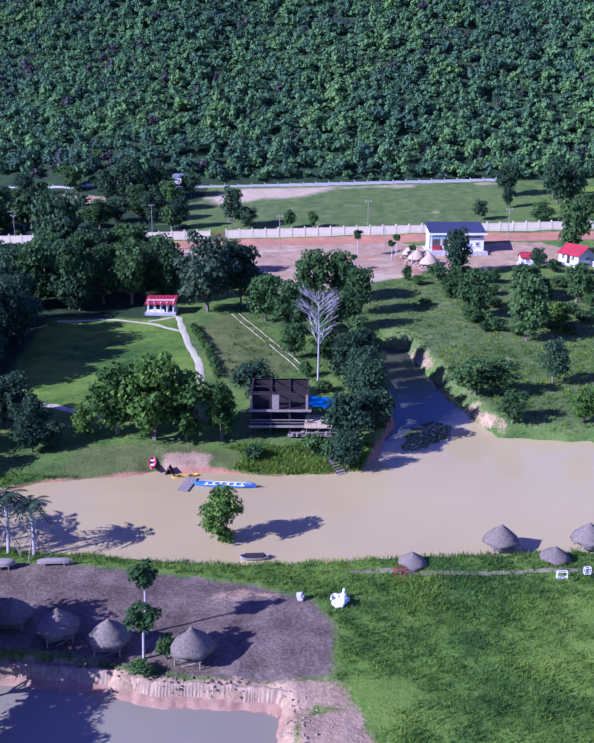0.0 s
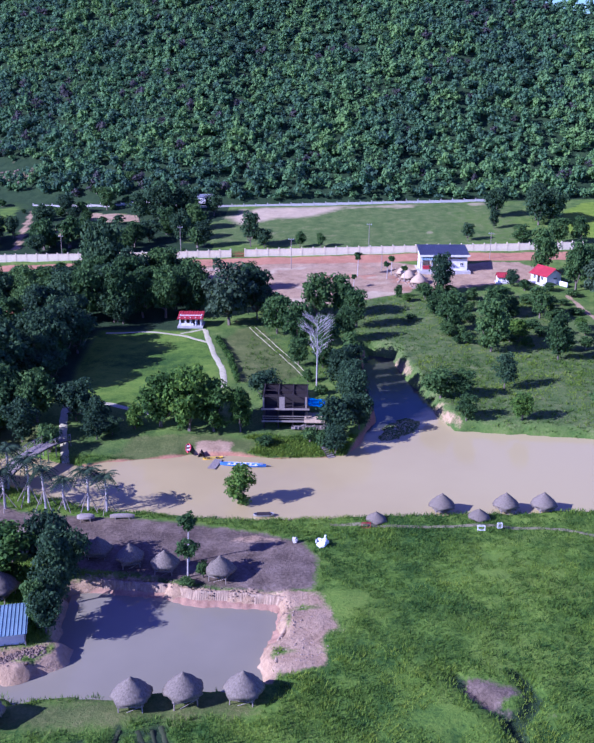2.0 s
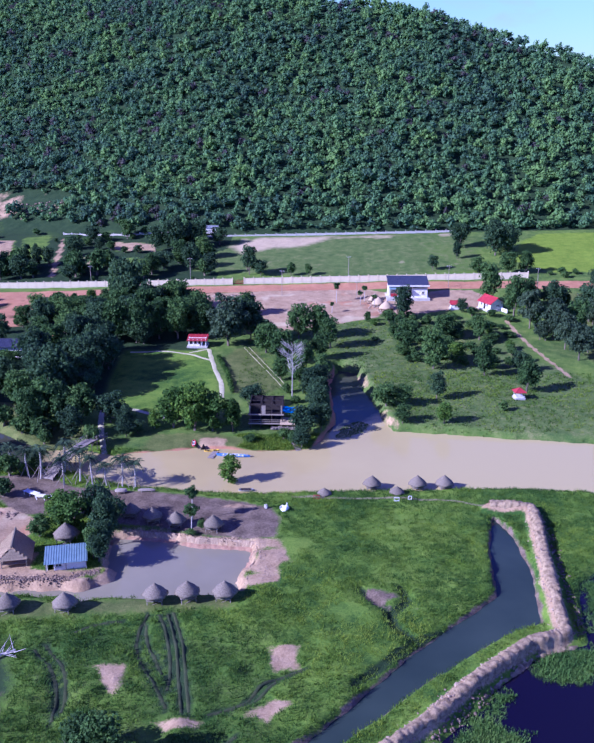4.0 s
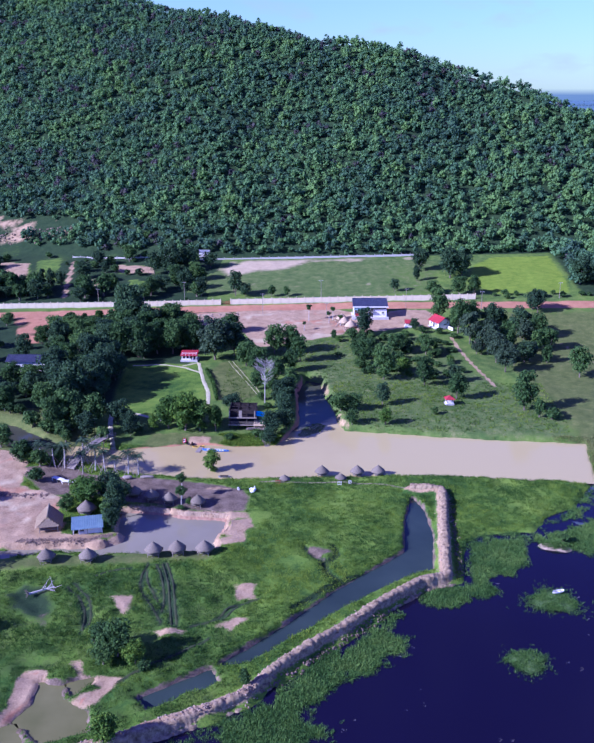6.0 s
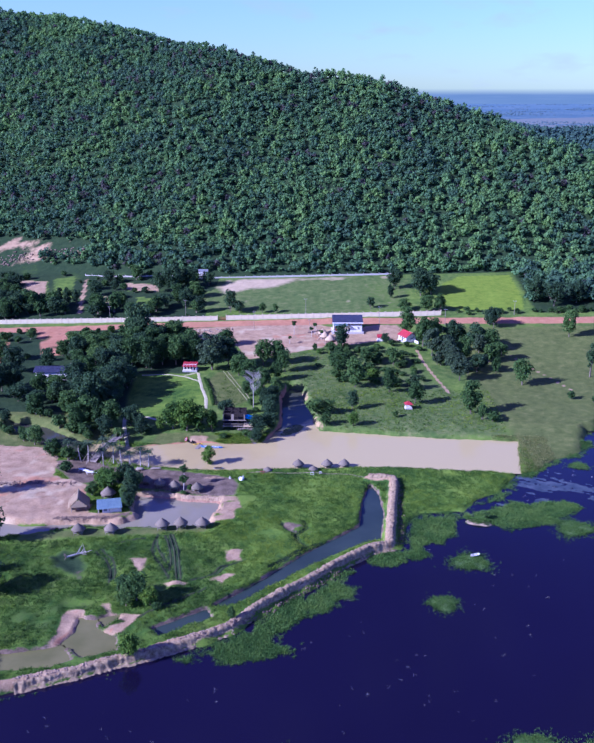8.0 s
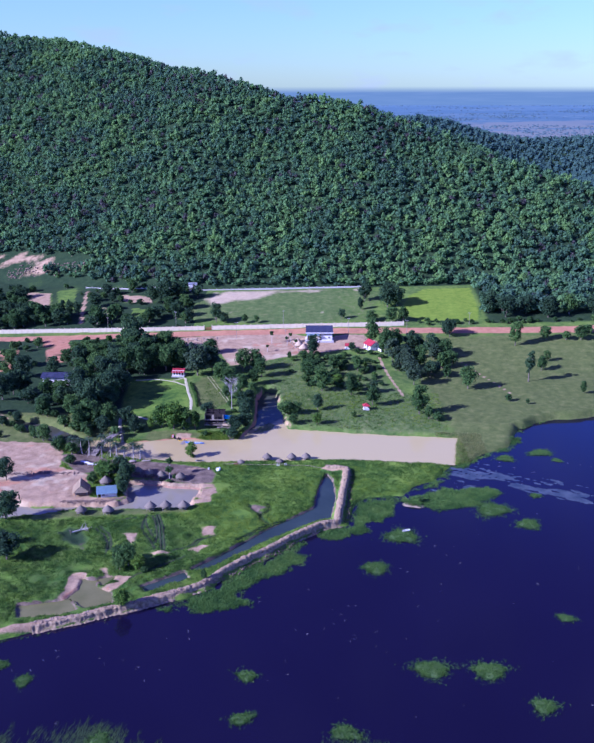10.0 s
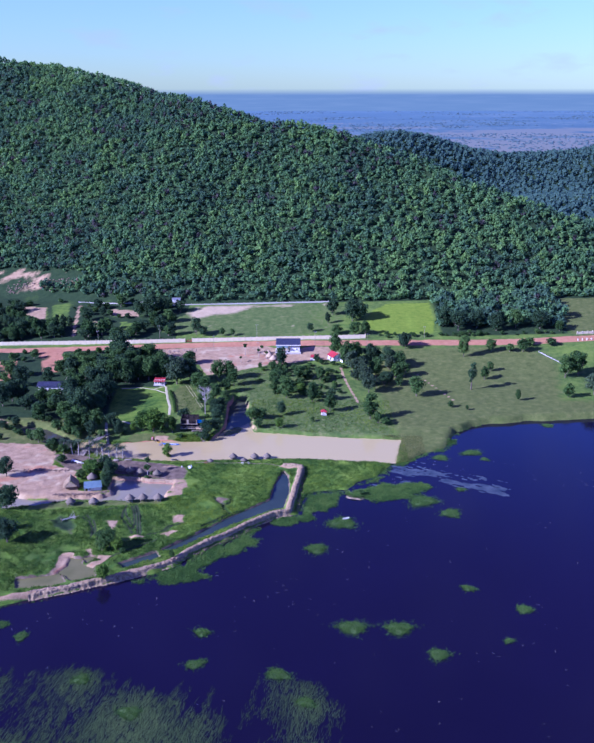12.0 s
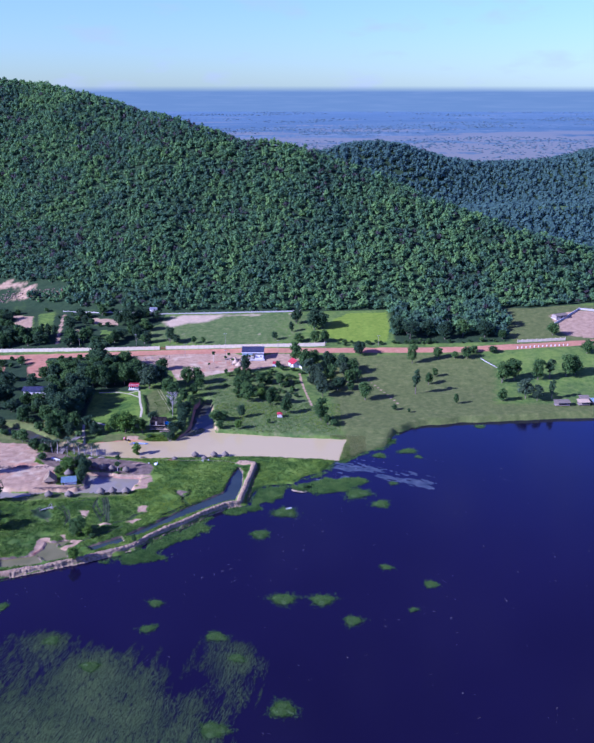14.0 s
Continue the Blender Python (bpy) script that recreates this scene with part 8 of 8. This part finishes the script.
def dyke():
    """The heaped earth dyke: a bright trodden crest, its sides washed into grooves."""
    line = DYKE[:-1]
    pts = []
    for (ax, ay), (bx, by) in zip(line, line[1:]):
        n = max(2, int(math.hypot(bx - ax, by - ay) / 0.22))
        pts += [(ax + (bx - ax) * k / n, ay + (by - ay) * k / n) for k in range(n)]
    P = np.array(pts)
    for _ in range(10):
        P[1:-1] = 0.25 * P[:-2] + 0.5 * P[1:-1] + 0.25 * P[2:]
    T = np.gradient(P, axis=0)
    T /= np.linalg.norm(T, axis=1)[:, None]
    N = np.stack([T[:, 1], -T[:, 0]], 1)
    s = np.arange(len(P)) * 0.22
    z0 = np.zeros_like(s)
    top = 1.8 + 0.55 * vnoise(s, z0, 5, 101) + 0.4 * vnoise(s, z0, 1.3, 102)
    top = top * (1 - 0.32 * sstep(85, 112, s))
    rows = []
    for k, (off, share) in enumerate(((-2.6, -0.3), (-2.0, 0.12), (-1.35, 0.22), (-1.15, 0.6), (-1.0, 0.96), (-0.4, 1.0), (0.2, 0.98), (0.55, 0.9), (0.85, 0.6), (1.2, 0.25), (1.7, 0.05), (2.2, -0.3))):
        side = np.clip(abs(off) - 0.5, 0, 1)
        groove = side * (0.55 * np.abs(vnoise(s, z0 + (off > 0) * 7, 0.75, 103)) + 0.7 * vnoise(s, z0 + k * 0.4, 2.4, 104) + 0.3 * vnoise(s, z0 + k * 1.7, 0.6, 105))
        q = P + N * (off + np.sign(off) * groove * -0.9)[:, None]
        z = top * share + (0.42 * vnoise(s, z0 + k * 2.1, 0.7, 106) + 0.3 * vnoise(s, z0 + k * 3.3, 0.35, 107)) * (share > 0)
        rows.append(np.concatenate([q, (z + 0.45 * (share > 0.5))[:, None]], 1))
    n = len(P)
    F = [(i * n + k, (i + 1) * n + k, (i + 1) * n + k + 1, i * n + k + 1) for i in range(len(rows) - 1) for k in range(n - 1)]
    ob = mesh_object("dyke", np.concatenate(rows), [f[::-1] for f in F], M_DYKE, False)
    tagged(ob, "long heaped dyke of pale dug earth between channel and lake", "dyke", "", "structure")


M_DYKE = plain("dyke_earth", (0.10, 0.065, 0.035), (0.49, 0.37, 0.225), 1.3, 0.95, bump=0.25)
dyke()


def hedge():
    rng = np.random.RandomState(9)
    r = thing("hedge", (0, 0, 0), 0, "low clipped green hedge beside the gravel path", "hedge")
    VV, FF, off = [], [], 0
    line = [(-19.4, 160), (-18.2, 156), (-15.2, 145.9), (-12.2, 131)]
    for (ax, ay), (bx, by) in zip(line, line[1:]):
        n = int(math.hypot(bx - ax, by - ay) / 0.5)
        for k in range(n):
            x, y = ax + (bx - ax) * k / n, ay + (by - ay) * k / n
            V, F = crown_arrays(rng, 0.75, 1.3, 4, 52, 0.17, 0.5, fill=0.42)
            VV.append(V + np.array([x, y, z_at(x, y)]))
            FF.append(F + off)
            off += len(V)
    mesh_object("foliage", np.concatenate(VV), np.concatenate(FF), M_LEAF_LIGHT, False, r)


hedge()


def fallen_tree():
    rng = random.Random(12)
    r = thing("fallen_tree", (-34, 23.5, z_at(-34, 23.5)), 25, "uprooted grey dead tree lying in the grass", "tree")
    bm = bmesh.new()
    pole(bm, (-2.5, 0, 0.4), (2.5, 0.4, 0.7), 0.24, 0.14, 8)
    for k in range(14):
        p = Vector((rng.uniform(0, 2.5), rng.uniform(0, 0.4), 0.6))
        pole(bm, p, p + Vector((rng.uniform(-0.5, 2), rng.uniform(-2, 2), rng.uniform(0.2, 1.8))), 0.07, 0.02, 5)
    part("trunk", bm, M_PALE_BARK, r)
    bm = bmesh.new()
    for k in range(10):
        a = k * 0.63
        pole(bm, (-2.4, 0, 0.5), (-3.2 + 0.4 * rng.random(), math.cos(a) * 1.1, 0.6 + math.sin(a) * 0.8), 0.09, 0.03, 5)
    part("roots", bm, M_BARK, r)


fallen_tree()


def fluted_bank():
    """The steep washed-out earth face above the square pond, grooved by rain."""
    line = [(-25.8, 61.9), (-21.9, 61.6), (-20.1, 61.3), (-17.2, 61.0), (-14.5, 60.6), (-12.2, 59.4), (-10.9, 59.1), (-8.4, 59.0), (-4.6, 58.8), (-1.6, 58.4), (-0.6, 57.6), (-0.5, 53.5), (-1.6, 49.5), (-1.6, 46.0)]
    pts = []
    for (ax, ay), (bx, by) in zip(line, line[1:]):
        n = max(2, int(math.hypot(bx - ax, by - ay) / 0.06))
        pts += [(ax + (bx - ax) * k / n, ay + (by - ay) * k / n) for k in range(n)]
    P = np.array(pts)
    for _ in range(40):
        P[1:-1] = 0.25 * P[:-2] + 0.5 * P[1:-1] + 0.25 * P[2:]
    T = np.gradient(P, axis=0)
    T /= np.linalg.norm(T, axis=1)[:, None]
    N = np.stack([-T[:, 1], T[:, 0]], 1)                     # away from the water
    s = np.arange(len(P)) * 0.06
    z0 = np.zeros_like(s)
    n = len(s)
    east = sstep(27.0, 30.0, s)       # the smoother flank past the corner
    rill = np.abs(np.sin(s * 11.5 + 9.0 * vnoise(s, z0, 0.9, 61))) ** 0.7
    notch = np.clip(vnoise(s, z0, 2.4, 69) - 0.2, 0, 1) * 3.2 * (1 - east)
    slump = 0.34 * vnoise(s, z0, 3.5, 62) + 0.22 * vnoise(s, z0, 1.1, 64)
    lip = 0.52 + 0.22 * vnoise(s, z0, 2.2, 63) + 0.16 * vnoise(s, z0, 0.5, 60) - 0.5 * notch
    rows = []
    for off, z, cut in ((-0.10, np.full(n, -0.66), 0.9), (-0.02, np.full(n, -0.46), 1.0), (0.16, lip * 0.2 - 0.25, 0.85), (0.34, lip * 0.65, 0.5), (0.5, lip, 0.12), (0.66, lip - 0.02, 0.0), (1.05, np.full(n, 0.16), 0.0)):
        q = P + N * (off + slump + cut * ((0.10 + 0.12 * vnoise(s, z0, 0.7, 58)) * (1 - rill) * (1 - 0.6 * east) + notch))[:, None]
        rows.append(np.concatenate([q, (z + 0.05 * vnoise(s, z0 + off * 9, 0.25, 59))[:, None]], 1))
    V = np.concatenate(rows)
    F = [(i * n + k, (i + 1) * n + k, (i + 1) * n + k + 1, i * n + k + 1) for i in range(len(rows) - 1) for k in range(n - 1)]
    tagged(mesh_object("eroded_bank", V, F, M_BANK, False), "steep rain-grooved pale earth bank above the square pond", "bank", "", "structure")
    rows = []
    for off, z in ((-1.35, -1.05), (-0.95, -0.84), (-0.55, -0.68), (-0.2, -0.52), (0.3, -0.40)):
        w2 = 0.4 * vnoise(s, z0, 1.9, 66) + 0.3 * vnoise(s, z0, 0.7, 67)
        rows.append(np.concatenate([P + N * (off + w2)[:, None], np.full((n, 1), z) + 0.14 * vnoise(s, z0 + off, 0.7, 68)[:, None]], 1))
    V = np.concatenate(rows)
    F = [(i * n + k, (i + 1) * n + k, (i + 1) * n + k + 1, i * n + k + 1) for i in range(len(rows) - 1) for k in range(n - 1)]
    tagged(mesh_object("bank_foot", V, F, M_RED_EARTH, True), "smooth reddish washed earth at the foot of the bank", "bank", "", "structure")


fluted_bank()


def scum():
    """Pale silty streaks where the pond spills into the lake."""
    step = 0.42
    X, Y = np.meshgrid(np.arange(76, 134, step), np.arange(48, 90, step))
    x, y = X.ravel(), Y.ravel()
    axis_line = [(86, 79), (98.7, 72), (108.4, 66.4), (118, 62), (126, 55.5)]
    d = ldist(axis_line, x, y)
    u, v = 0.88 * x - 0.47 * y, 0.47 * x + 0.88 * y
    m = 0.50 - 0.085 * d + 0.85 * vnoise(u, v * 3.4, 9, 71) + 0.7 * vnoise(u, v * 3.0, 3.4, 72) + 0.3 * vnoise(x, y, 1.1, 73)
    m = np.maximum(m, 0.42 - 0.06 * ldist([(79, 63.5), (86, 64), (93, 62.5)], x, y) + 0.9 * vnoise(u, v * 2.6, 5, 74) - 0.1)
    m = np.where(sdist(SHORE, x, y) > 0.6, -1, m)
    ok = m > 0.30
    h = step * 0.52
    c = np.stack([x[ok], y[ok], np.full(ok.sum(), 0.018)], 1)
    q = np.array([(-h, -h, 0), (h, -h, 0), (h, h, 0), (-h, h, 0)])
    V = (c[:, None] + q[None]).reshape(-1, 3)
    tagged(mesh_object("silt_film", V, np.arange(len(V)).reshape(-1, 4), M_SILT, False), "pale silty film drifting from the pond into the lake", "water", "", "stuff")


M_SILT = water_material("silty_water", (0.035, 0.050, 0.062), (0.085, 0.105, 0.115), 0.12, 0.25)
scum()
